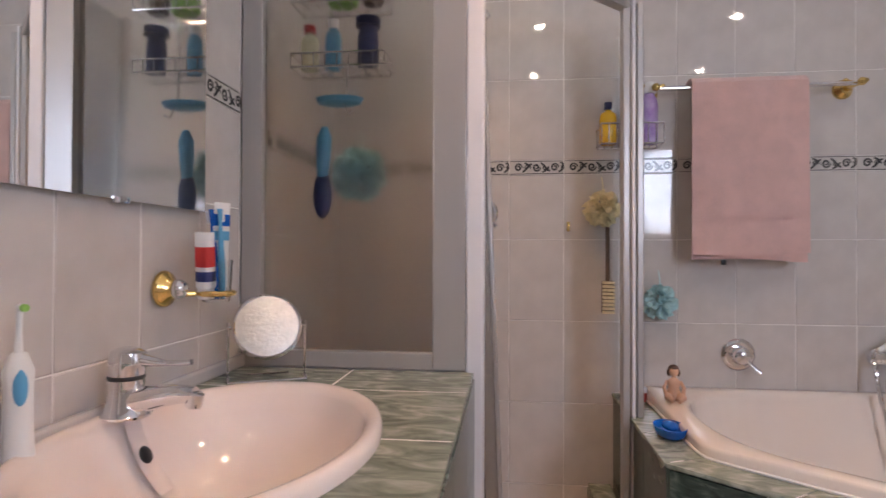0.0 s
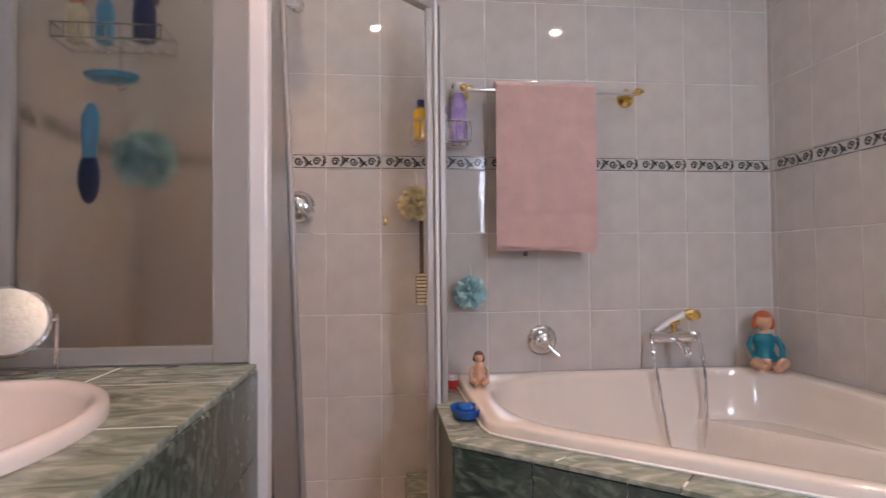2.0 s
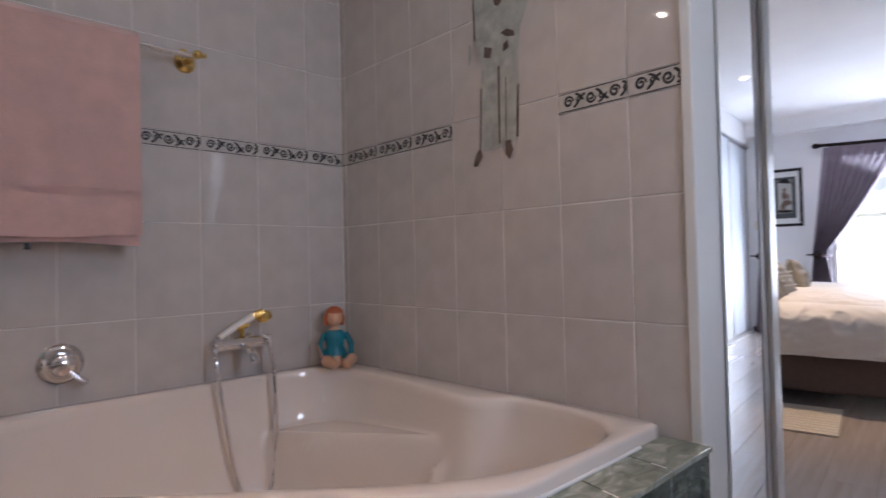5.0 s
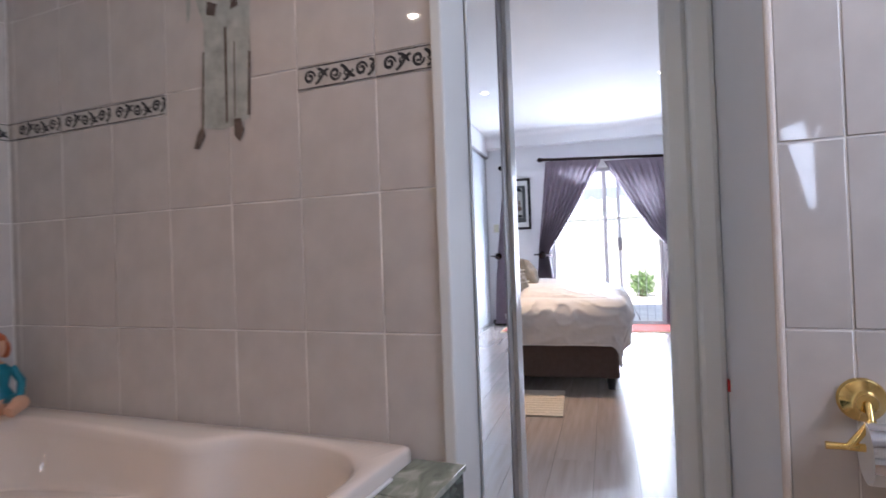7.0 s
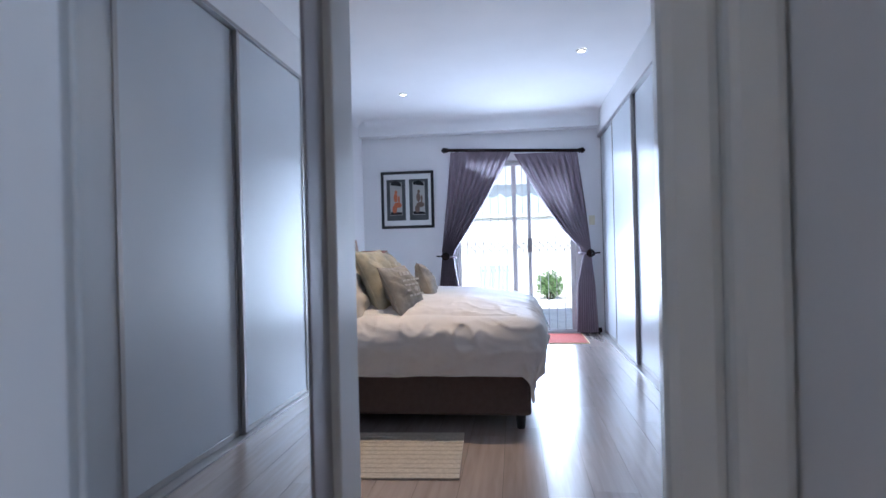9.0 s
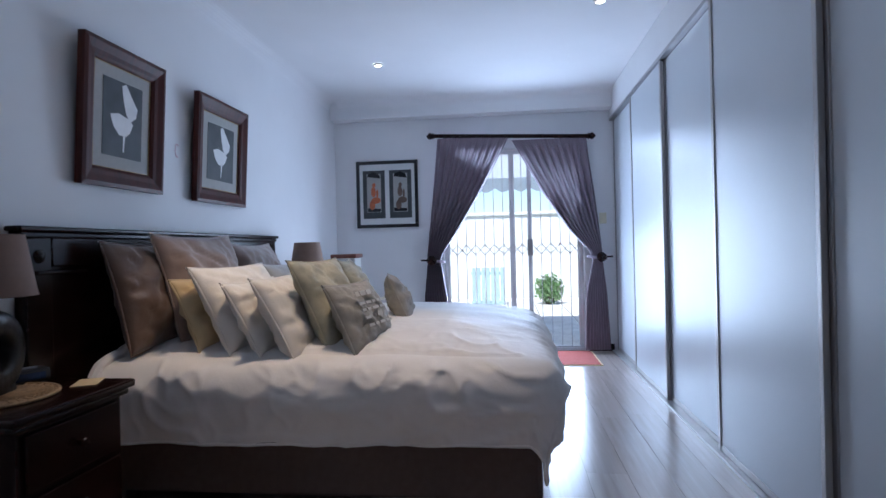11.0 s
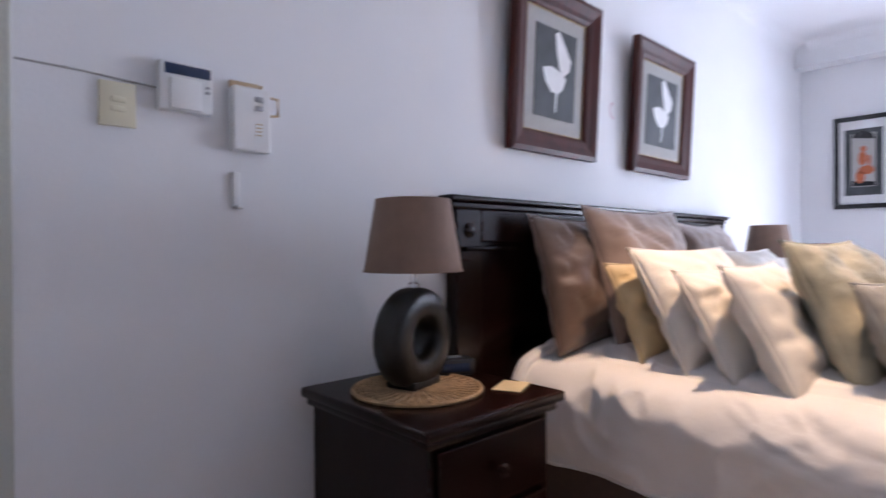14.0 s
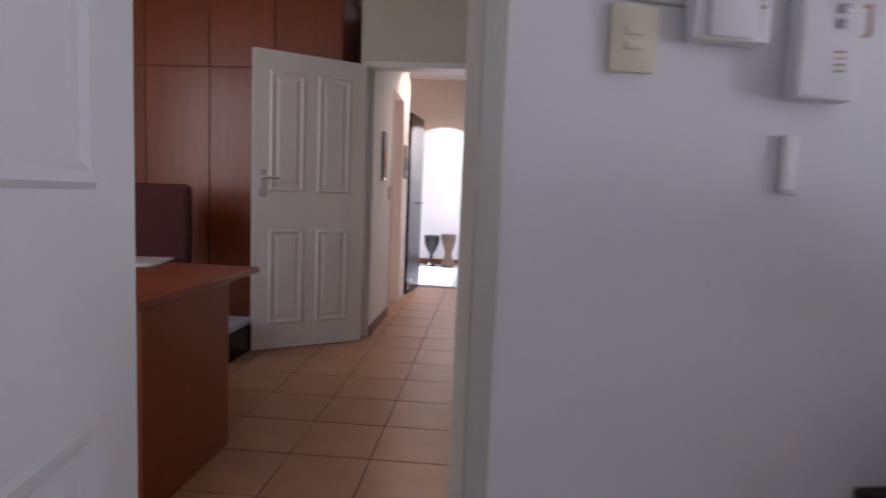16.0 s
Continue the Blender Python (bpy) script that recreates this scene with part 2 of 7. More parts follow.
M_DUVET = mat("ivory_satin_cotton", (0.80, 0.77, 0.755), 0.55, vary=0.025, scale=6, bump=0.55, bump_scale=7, fine=0.02, sheen=0.3)
M_BASE = mat("taupe_upholstery", (0.13, 0.092, 0.08), 0.85, vary=0.08, scale=30, bump=0.3, bump_scale=500)
M_TAUPE = mat("taupe_velvet", (0.27, 0.19, 0.155), 0.7, vary=0.1, scale=14, bump=0.5, bump_scale=9, sheen=0.6)
M_BROWN_S = mat("brown_satin", (0.12, 0.072, 0.05), 0.42, vary=0.15, scale=10, bump=0.8, bump_scale=8, sheen=0.4)
M_STRAW = mat("straw_yellow_cotton", (0.60, 0.46, 0.26), 0.7, vary=0.07, scale=14, bump=0.6, bump_scale=9)
M_PILLOW = mat("ivory_pillow_cotton", (0.78, 0.73, 0.66), 0.6, vary=0.03, scale=8, bump=0.7, bump_scale=9, sheen=0.2)
M_FLORAL = mat("leaf_print_linen", (0.46, 0.42, 0.32), 0.75, scale=13, second=(0.27, 0.27, 0.21), bump=0.15, bump_scale=200)
M_GREYLIN = mat("grey_linen", (0.34, 0.32, 0.285), 0.8, vary=0.1, scale=25, bump=0.2, bump_scale=350)
M_INK = mat("pale_print", (0.50, 0.485, 0.45), 0.8, vary=0.05)
M_CURTAIN = mat("mauve_curtain_cloth", (0.235, 0.185, 0.225), 0.6, vary=0.06, scale=12, bump=0.08, bump_scale=400, sheen=0.1)
M_SHADE = mat("brown_lampshade", (0.25, 0.16, 0.118), 0.75, vary=0.06, scale=30, bump=0.15, bump_scale=300)
M_RING = mat("black_stone_lamp", (0.012, 0.011, 0.0105), 0.34, vary=0.3, scale=30, bump=0.2, bump_scale=60)
M_RATTAN = mat("woven_rattan", (0.42, 0.27, 0.14), 0.7, vary=0.25, scale=60, bump=0.4, bump_scale=200)
M_CARD = mat("buff_card", (0.66, 0.52, 0.30), 0.7, vary=0.05)
M_IVORY = mat("ivory_switch_plastic", (0.72, 0.67, 0.50), 0.4, vary=0.04)
M_BEIGE_W = mat("old_raffia", (0.56, 0.42, 0.27), 0.6, vary=0.1)
M_LCD = mat("dark_display", (0.02, 0.035, 0.08), 0.15, vary=0.1)
M_MOUNT = mat("grey_picture_mount", (0.40, 0.39, 0.37), 0.8, vary=0.04, scale=40)
M_WMOUNT = mat("white_picture_mount", (0.72, 0.72, 0.71), 0.8, vary=0.03, scale=40)
M_SLATE = mat("slate_print", (0.045, 0.052, 0.055), 0.6, vary=0.3, scale=10)
M_LILY = mat("lily_print", (0.76, 0.76, 0.76), 0.6, vary=0.06, scale=20)
M_ORANGE = mat("orange_print", (0.50, 0.13, 0.05), 0.6, vary=0.25, scale=60)
M_BLKFR = mat("black_frame_lacquer", (0.018, 0.018, 0.02), 0.25, vary=0.1)
M_RUG = mat("cream_woven_rug", (0.62, 0.56, 0.48), 0.95, vary=0.1, scale=60, bump=0.5, bump_scale=220)
M_MAT_R = mat("red_door_mat", (0.40, 0.10, 0.08), 0.95, vary=0.15, scale=60, bump=0.4, bump_scale=300)
M_TERRA = mat("terracotta_floor_tile", (0.42, 0.22, 0.125), 0.34, vary=0.10, scale=6, bump=0.05, bump_scale=30, per_object=0.14, rough_vary=0.06)
M_TGROUT = mat("dark_floor_grout", (0.13, 0.10, 0.085), 0.85, vary=0.15, scale=40)
M_BLUEFL = mat("pale_blue_floor", (0.42, 0.48, 0.55), 0.35, vary=0.05, scale=4)
M_TRIM_R = mat("red_brown_skirting", (0.16, 0.05, 0.03), 0.4, vary=0.12, scale=20)
M_BFLOOR = mat("beige_bathroom_floor_tile", (0.45, 0.38, 0.33), 0.25, vary=0.08, scale=8, per_object=0.06)
M_GATE = mat("white_gate_enamel", (0.62, 0.62, 0.64), 0.3, vary=0.05)
M_PATIO = mat("pale_patio_paving", (0.62, 0.60, 0.57), 0.8, vary=0.12, scale=4, bump=0.2)
M_GWALL = mat("white_garden_wall", (0.74, 0.74, 0.72), 0.8, vary=0.05, scale=2, bump=0.2)
M_LEAF = mat("shrub_leaves", (0.11, 0.21, 0.07), 0.5, second=(0.2, 0.3, 0.14), scale=8)
M_AWN = mat("awning_canvas", (0.62, 0.64, 0.68), 0.85, vary=0.05, scale=8)
# the canvas lets daylight through
awn = M_AWN.node_tree
thin = awn.nodes.new("ShaderNodeBsdfTranslucent")
thin.inputs[0].default_value = (0.80, 0.83, 0.88, 1)
blend = awn.nodes.new("ShaderNodeMixShader")
blend.inputs[0].default_value = 0.6
awn.links.new(awn.nodes["Principled BSDF"].outputs[0], blend.inputs[1])
awn.links.new(thin.outputs[0], blend.inputs[2])
awn.links.new(blend.outputs[0], awn.nodes["Material Output"].inputs[0])
M_TEALP = mat("weathered_teal_paint", (0.36, 0.47, 0.50), 0.7, vary=0.12, scale=10, bump=0.1)
M_GRASS = mat("lawn", (0.07, 0.12, 0.03), 0.9, vary=0.3, scale=5, bump=0.4, bump_scale=60)
M_LED = lit("downlight_lamp", (1.0, 0.90, 0.76), 60.0)
M_LED_BED = lit("bedroom_downlight_lamp", (1.0, 0.92, 0.80), 9.0)
M_SILVERP = mat("hammered_mirror_back", (0.80, 0.76, 0.70), 0.3, 1.0, vary=0.08, scale=60, bump=0.12, bump_scale=120)


# ---- mesh helpers ----
def box(bm, x0, y0, z0, x1, y1, z1, bevel=0.0, m=None):
    vs = [bm.verts.new(v) for v in ((x0, y0, z0), (x1, y0, z0), (x1, y1, z0), (x0, y1, z0), (x0, y0, z1), (x1, y0, z1), (x1, y1, z1), (x0, y1, z1))]
    fs = [bm.faces.new([vs[i] for i in f]) for f in ((3, 2, 1, 0), (4, 5, 6, 7), (0, 1, 5, 4), (1, 2, 6, 5), (2, 3, 7, 6), (3, 0, 4, 7))]
    if bevel:
        es = list({e for f in fs for e in f.edges})
        r = bmesh.ops.bevel(bm, geom=es, offset=bevel, segments=2, affect='EDGES', profile=0.5)
        vs = list({v for f in r["faces"] for v in f.verts} | {v for v in vs if v.is_valid})
    if m is not None:
        bmesh.ops.transform(bm, matrix=m, verts=vs)
    return vs


def lathe(bm, profile, n=24, m=None, cap=True):
    """Turn a list of (radius, height) about z."""
    rings = []
    for r, z in profile:
        rings.append([bm.verts.new((r * math.cos(2 * math.pi * k / n), r * math.sin(2 * math.pi * k / n), z)) for k in range(n)])
    for a, b in zip(rings, rings[1:]):
        for k in range(n):
            bm.faces.new((a[k], a[(k + 1) % n], b[(k + 1) % n], b[k]))
    if cap:
        bm.faces.new(rings[0][::-1])
        bm.faces.new(rings[-1])
    vs = [v for r in rings for v in r]
    if m is not None:
        bmesh.ops.transform(bm, matrix=m, verts=vs)
    return vs


def tube(bm, pts, r, n=8, closed=False, radii=None):
    """A round rod along points."""
    pts = [Vector(p) for p in pts]
    rings, up = [], Vector((0.13, 0.21, 0.97)).normalized()
    c = len(pts)
    for i, p in enumerate(pts):
        a = pts[(i - 1) % c] if closed or i else p
        b = pts[(i + 1) % c] if closed or i < c - 1 else p
        d = (b - a).normalized()
        s = d.cross(up)
        if s.length < 1e-3:
            s = d.cross(Vector((1, 0, 0)))
        s.normalize()
        t = s.cross(d)
        rr = radii[i] if radii else r
        rings.append([bm.verts.new(p + rr * (math.cos(2 * math.pi * k / n) * s + math.sin(2 * math.pi * k / n) * t)) for k in range(n)])
    pairs = list(zip(rings, rings[1:])) + ([(rings[-1], rings[0])] if closed else [])
    for a, b in pairs:
        for k in range(n):
            bm.faces.new((a[k], a[(k + 1) % n], b[(k + 1) % n], b[k]))
    if not closed:
        bm.faces.new(rings[0][::-1])
        bm.faces.new(rings[-1])


def ball(bm, at, rx, ry, rz, u=14, v=9, m=None):
    r = bmesh.ops.create_uvsphere(bm, u_segments=u, v_segments=v, radius=1.0)
    mm = Matrix.Translation(at) @ (m or Matrix()) @ Matrix.Diagonal((rx, ry, rz, 1))
    bmesh.ops.transform(bm, matrix=mm, verts=r["verts"])


def prism(bm, pts, z0, z1):
    """An upright prism on a flat outline."""
    a = [bm.verts.new((x, y, z0)) for x, y in pts]
    b = [bm.verts.new((x, y, z1)) for x, y in pts]
    bm.faces.new(a[::-1])
    bm.faces.new(b)
    for k in range(len(pts)):
        bm.faces.new((a[k], a[(k + 1) % len(pts)], b[(k + 1) % len(pts)], b[k]))
    return a + b


def grid(bm, nu, nv, f):
    vs = [[bm.verts.new(f(i / nu, j / nv)) for j in range(nv + 1)] for i in range(nu + 1)]
    for i in range(nu):
        for j in range(nv):
            bm.faces.new((vs[i][j], vs[i + 1][j], vs[i + 1][j + 1], vs[i][j + 1]))
    return vs


def smooth_mesh(me, angle=40):
    me.set_sharp_from_angle(angle=radians(angle))
    # broad flat faces stay flat
    for p in me.polygons:
        p.use_smooth = p.area < 0.006


def mesh_of(name, bm, material, angle=40, normals=True):
    if normals:
        bmesh.ops.recalc_face_normals(bm, faces=bm.faces)
    me = bpy.data.meshes.new(name)
    bm.to_mesh(me)
    bm.free()
    me.materials.append(material)
    smooth_mesh(me, angle)
    return me


def part(name, bm, material, parent, label="", angle=40):
    """One mesh object under a thing or a part."""
    ob = new(name, mesh_of(name, bm, material, angle))
    ob.parent = parent
    if label:
        tagged(ob, label)
    return ob


def boxpart(name, material, parent, x0, y0, z0, x1, y1, z1, bevel=0.003, label="", m=None):
    bm = bmesh.new()
    box(bm, x0, y0, z0, x1, y1, z1, bevel, m)
    return part(name, bm, material, parent, label)


def thing(name, m, label, category, group="", kind=""):
    ob = new(name)
    ob.empty_display_size = 0.05
    ob.matrix_basis = m
    return tagged(ob, label, category, group, kind)


def solid(name, bm, material, label="", category="", kind="", angle=40, group=""):
    return tagged(new(name, mesh_of(name, bm, material, angle)), label, category, group, kind)


def slab(name, material, x0, y0, z0, x1, y1, z1, label="", category="", bevel=0.0, m=None):
    bm = bmesh.new()
    box(bm, x0, y0, z0, x1, y1, z1, bevel, m)
    return solid(name, bm, material, label, category, "structure")


def bez(p0, p1, p2, p3, n=16):
    p0, p1, p2, p3 = (Vector(p) for p in (p0, p1, p2, p3))
    return [(1 - t) ** 3 * p0 + 3 * t * (1 - t) ** 2 * p1 + 3 * t * t * (1 - t) * p2 + t ** 3 * p3 for t in (k / n for k in range(n + 1))]


# ---- the large structure ----
room_marks = set(bpy.data.objects)


def turn_to_bath():
    """Turn all that was built since the last mark with the bathroom."""
    for ob in set(bpy.data.objects) - room_marks:
        if ob.parent is None:
            ob.matrix_basis = BATH @ ob.matrix_basis
    mark()


def mark():
    room_marks.update(bpy.data.objects)


BW, RW, LW, SW = 2.10, 1.85, -0.60, -0.75      # bathroom: back, door, vanity and rear walls
HB, WF, FX, CZ = 2.988, 0.124, 8.515, 2.62     # bedroom: headboard wall, wardrobe front, glazed wall, ceiling
wall_bath_back = slab("wall_bath_back", M_GROUT, LW - 0.12, BW + 0.0024, 0, RW + 0.13, BW + 0.13, 2.4, "tiled bathroom wall behind bath and shower", "wall")
wall_bath_door = solid("wall_bath_door", bmesh.new(), M_GROUT, "tiled wall between bathroom and bedroom", "wall", "structure")
bm = bmesh.new()
box(bm, RW + 0.0024, 0.73, 0, RW + 0.13, BW + 0.0024, CZ)
box(bm, RW + 0.0024, SW, 0, RW + 0.13, 0.126, CZ)
box(bm, RW + 0.0024, 0.126, 2.06, RW + 0.13, 0.73, CZ)
bm.to_mesh(wall_bath_door.data)
bm.free()
wall_vanity = slab("wall_vanity", M_GROUT, LW - 0.12, SW, 0, LW - 0.0024, BW + 0.0024, 2.4, "tiled wall behind the washbasin", "wall")
bm = bmesh.new()
box(bm, LW - 0.12, SW - 0.12, 0, 1.15, SW, 2.4)
box(bm, 1.55, SW - 0.12, 0, RW + 0.13, SW, 2.4)
box(bm, 1.15, SW - 0.12, 0, 1.55, SW, 1.25)
box(bm, 1.15, SW - 0.12, 2.0, 1.55, SW, 2.4)
solid("wall_bath_rear", bm, M_TILE, "pale tiled wall behind the walker", "wall", "structure")
win = thing("window_1", pose(0, 0, 0), "small white framed bathroom window", "window", kind="structure")
boxpart("window_frame", M_WHITE_AL, win, 1.15, SW - 0.09, 1.25, 1.18, SW - 0.05, 2.0, 0.003)
boxpart("window_frame", M_WHITE_AL, win, 1.52, SW - 0.09, 1.25, 1.55, SW - 0.05, 2.0, 0.003)
boxpart("window_frame", M_WHITE_AL, win, 1.18, SW - 0.09, 1.25, 1.52, SW - 0.05, 1.28, 0.003)
boxpart("window_frame", M_WHITE_AL, win, 1.18, SW - 0.09, 1.97, 1.52, SW - 0.05, 2.0, 0.003)
ob = boxpart("pane", M_FROST, win, 1.18, SW - 0.073, 1.28, 1.52, SW - 0.068, 1.97, 0.0)
ob.visible_shadow = False
slab("floor_bath", M_BFLOOR, LW - 0.12, SW - 0.12, -0.1, RW + 0.10, BW + 0.13, -0.006, "beige tiled bathroom floor", "floor")
slab("ceiling_bath", M_CEIL, LW - 0.12, SW - 0.12, 2.4, RW + 0.008, BW + 0.13, 2.5, "white bathroom ceiling", "ceiling")

slab("wall_bedroom_west", M_PAINT, 1.981, 0.73, 0, 1.993, BW + 0.13, CZ, "white plastered bedroom wall", "wall")
slab("wall_passage_side", M_PAINT, 1.981, SW - 0.12, 0, 1.993, 0.12, CZ, "white wall beside the bathroom door", "wall")
slab("threshold", M_FLOOR_W, RW - 0.01, 0.14, -0.02, RW + 0.14, 0.70, 0.004, "wood threshold in the bathroom doorway", "threshold")
# the bathroom door's casing: stepped jambs
doorway = thing("door_1", pose(0, 0, 0), "white painted door casing of the bathroom", "door frame", kind="structure")
boxpart("jamb", M_GLOSS, doorway, RW - 0.006, 0.703, 0, RW + 0.135, 0.729, 2.06, 0.004)
boxpart("jamb", M_GLOSS, doorway, 2.372, 0.172, 0, 2.425, 0.236, 2.25, 0.014)
boxpart("jamb", M_GLOSS, doorway, 2.405, 0.232, 0, 2.470, 0.302, 2.25, 0.016)
boxpart("edge_bead", M_PAINT_P, doorway, RW - 0.004, 0.124, 0, RW + 0.010, 0.136, 2.06, 0.004, "cream edge bead")
boxpart("head", M_GLOSS, doorway, RW - 0.012, 0.137, 2.03, RW + 0.13, 0.703, 2.06, 0.004)
latch = bmesh.new()
box(latch, 2.353, 0.168, 0.632, 2.371, 0.175, 0.662, 0.002)
part("latch_plate", latch, M_RED, doorway, "small red latch mark")
bm = bmesh.new()
prism(bm, [(RW + 0.132, -0.02), (2.46, -0.02), (2.46, 0.170), (2.371, 0.170), (RW + 0.132, 0.1405)], 0.0, CZ)
prism(bm, [(RW + 0.011, 0.127), (RW + 0.132, 0.127), (RW + 0.132, 0.1405), (RW + 0.011, 0.132)], 0.0, 2.06)
solid("wall_lobby", bm, M_PAINT, "flat white reveal wall beside the doorway", "wall", "structure")

turn_to_bath()

wall_head = solid("wall_headboard", bmesh.new(), M_PAINT, "white plastered wall behind the bed", "wall", "structure")
bm = bmesh.new()
box(bm, 3.385, HB, 0, FX + 0.2, HB + 0.12, CZ)
box(bm, 1.98, HB, 0, 2.79, HB + 0.12, CZ)
box(bm, 2.79, HB, 2.06, 3.385, HB + 0.12, CZ)
bm.to_mesh(wall_head.data)
bm.free()
wall_glazed = solid("wall_glazed", bmesh.new(), M_PAINT, "white plastered wall with a glazed door", "wall", "structure")
DY0, DY1, DZ1 = 0.40, 1.84, 2.10
bm = bmesh.new()
box(bm, FX, DY1, 0, FX + 0.2, HB, CZ)
box(bm, FX, -0.6, 0, FX + 0.2, DY0, CZ)
box(bm, FX, DY0, DZ1, FX + 0.2, DY1, CZ)
bm.to_mesh(wall_glazed.data)
bm.free()
slab("wall_wardrobe_back", M_PAINT, 1.70, -0.62, 0, FX, -0.5, CZ, "white wall behind the wardrobes", "wall")
slab("ceiling_bedroom", M_CEIL, 1.70, -0.62, CZ, FX + 0.2, HB + 0.12, CZ + 0.1, "white bedroom ceiling", "ceiling")
slab("ceiling_beam", M_CEIL, FX - 0.16, WF - 0.02, 2.435, FX - 0.002, HB - 0.002, CZ - 0.002, "white dropped beam over the glazed door", "beam", 0.004)
# coved cornices
bm = bmesh.new()
for k in range(6):
    a0, a1 = math.pi / 2 * k / 6, math.pi / 2 * (k + 1) / 6
    r = 0.085
    p = [(HB - r + r * math.sin(a), CZ - r + r * math.cos(a)) for a in (a0, a1)]
    q = [(x0, y, z) for x0 in (2.0, FX - 0.16) for y, z in p]
    vs = [bm.verts.new(v) for v in (q[0], q[1], q[3], q[2])]
    bm.faces.new(vs)
    y2 = [(FX - 0.16 - r + r * math.sin(a), CZ - r + r * math.cos(a)) for a in (a0, a1)]
    vs = [bm.verts.new(v) for v in ((y2[0][0], WF, y2[0][1]), (y2[1][0], WF, y2[1][1]), (y2[1][0], HB - 0.085, y2[1][1]), (y2[0][0], HB - 0.085, y2[0][1]))]
    bm.faces.new(vs)
solid("cornice", bm, M_CEIL, "white coved cornice at the ceiling", "cornice", "structure")
slab("subfloor_bedroom", M_SEAM, 1.72, -0.62, -0.1, FX, HB, -0.004, "dark seams under the laminate floor", "floor")
slab("skirting_far", M_MAHOG, FX - 0.014, WF, 0, FX - 0.001, DY0 - 0.03, 0.07, "dark wood skirting beside the glazed door", "skirting")
slab("skirting_far_2", M_MAHOG, FX - 0.014, DY1 + 0.03, 0, FX - 0.001, HB - 0.002, 0.07, "dark wood skirting under the picture", "skirting")

# narrow mirrored panel past the bathroom door
mirror_leaf = thing("mirror_panel", pose(1.99, 1.404, 0.004), "tall narrow mirror panel in a white frame beside the doorway", "mirror")
boxpart("backing", M_GLOSS, mirror_leaf, 0.0, 0.0, 0, 0.545, 0.024, 2.25, 0.003)
boxpart("mirror_sheet", M_MIRROR, mirror_leaf, -0.012, -0.005, 0.01, 0.368, -0.001, 2.24, 0.0)
boxpart("edge_strip", M_WARD_FR, mirror_leaf, 0.369, -0.008, 0, 0.442, -0.001, 2.25, 0.002, "brown edge strip")
boxpart("stile", M_GLOSS, mirror_leaf, 0.443, -0.020, 0, 0.540, -0.001, 2.25, 0.003)
slab("wall_nib", M_PAINT, 1.995, 1.430, 0, 2.53, 1.55, CZ, "short white wall beside the mirror panel", "wall")
mark()


# ---- wall tiles ----
TILE_W, TILE_H, GAP = 0.2015, 0.3015, 0.003
tile_cache = {}


def tile_mesh(w, h, depth=0.007, name="tile", material=None):
    key = (name, round(w, 3), round(h, 3))
    if key not in tile_cache:
        bm = bmesh.new()
        a, b = w / 2, h / 2
        e = 0.0018
        ring = lambda x, y, z: [bm.verts.new(v) for v in ((-x, -y, z), (x, -y, z), (x, y, z), (-x, y, z))]
        r0, r1, r2 = ring(a, b, 0), ring(a, b, depth - 0.0012), ring(a - e, b - e, depth)
        for p, q in ((r0, r1), (r1, r2)):
            for k in range(4):
                bm.faces.new((p[k], p[(k + 1) % 4], q[(k + 1) % 4], q[k]))
        bm.faces.new(r2)
        tile_cache[key] = mesh_of(name, bm, material or M_TILE, 60)
    return tile_cache[key]


def scroll_mesh(w, h):
    """Raised glaze of the border: two edge lines and three running scrolls."""
    key = ("scroll", round(w, 3))
    if key in tile_cache:
        return tile_cache[key]
    bm = bmesh.new()

    def ribbon(pts, wd):
        vs = []
        for i, (x, y) in enumerate(pts):
            a = Vector(pts[max(i - 1, 0)])
            b = Vector(pts[min(i + 1, len(pts) - 1)])
            d = (b - a).normalized() if (b - a).length else Vector((1, 0))
            wi = wd * (0.45 + 0.55 * math.sin(math.pi * (0.15 + 0.7 * i / max(1, len(pts) - 1))))
            if abs(x) > w / 2 - 0.001:
                x = math.copysign(w / 2 - 0.001, x)
            vs.append((bm.verts.new((x - d.y * wi, y + d.x * wi, 0)), bm.verts.new((x + d.y * wi, y - d.x * wi, 0))))
        for (a, b), (c, d) in zip(vs, vs[1:]):
            bm.faces.new((a, b, d, c))
    for y in (-h * 0.45, h * 0.45):
        ribbon([(-w / 2 + 0.001, y), (0, y), (w / 2 - 0.001, y)], 0.0016)
    step = 0.0667
    x0 = -w / 2 + step / 2
    k = 0
    while x0 < w / 2 - 0.012:
        s = 1 if k % 2 == 0 else -1
        ribbon([(x0 + 0.0145 * (1 - t * 0.8) * math.cos(9 * t), s * 0.0155 * (1 - t * 0.8) * math.sin(9 * t)) for t in (j / 22 for j in range(23))], 0.0036)
        ribbon([(x0 + 0.0145 + 0.036 * t, -s * 0.016 * math.cos(3.1 * t) * (1 - 0.2 * t)) for t in (j / 10 for j in range(11))], 0.0042)
        ribbon([(x0 + 0.02 + 0.026 * t, s * (0.017 - 0.02 * t * t)) for t in (j / 8 for j in range(9))], 0.0036)
        ribbon([(x0 + 0.030 + 0.006 * math.cos(6.2 * t), s * 0.002 + 0.006 * math.sin(6.2 * t)) for t in (j / 10 for j in range(11))], 0.0024)
        x0 += step
        k += 1
    for f in bm.faces:
        f.smooth = False
    bmesh.ops.recalc_face_normals(bm, faces=bm.faces)
    if bm.faces and sum(f.normal.z for f in bm.faces) < 0:
        bmesh.ops.reverse_faces(bm, faces=bm.faces)
    tile_cache[key] = mesh_of("scroll_relief", bm, M_SCROLL, 60, False)
    return tile_cache[key]


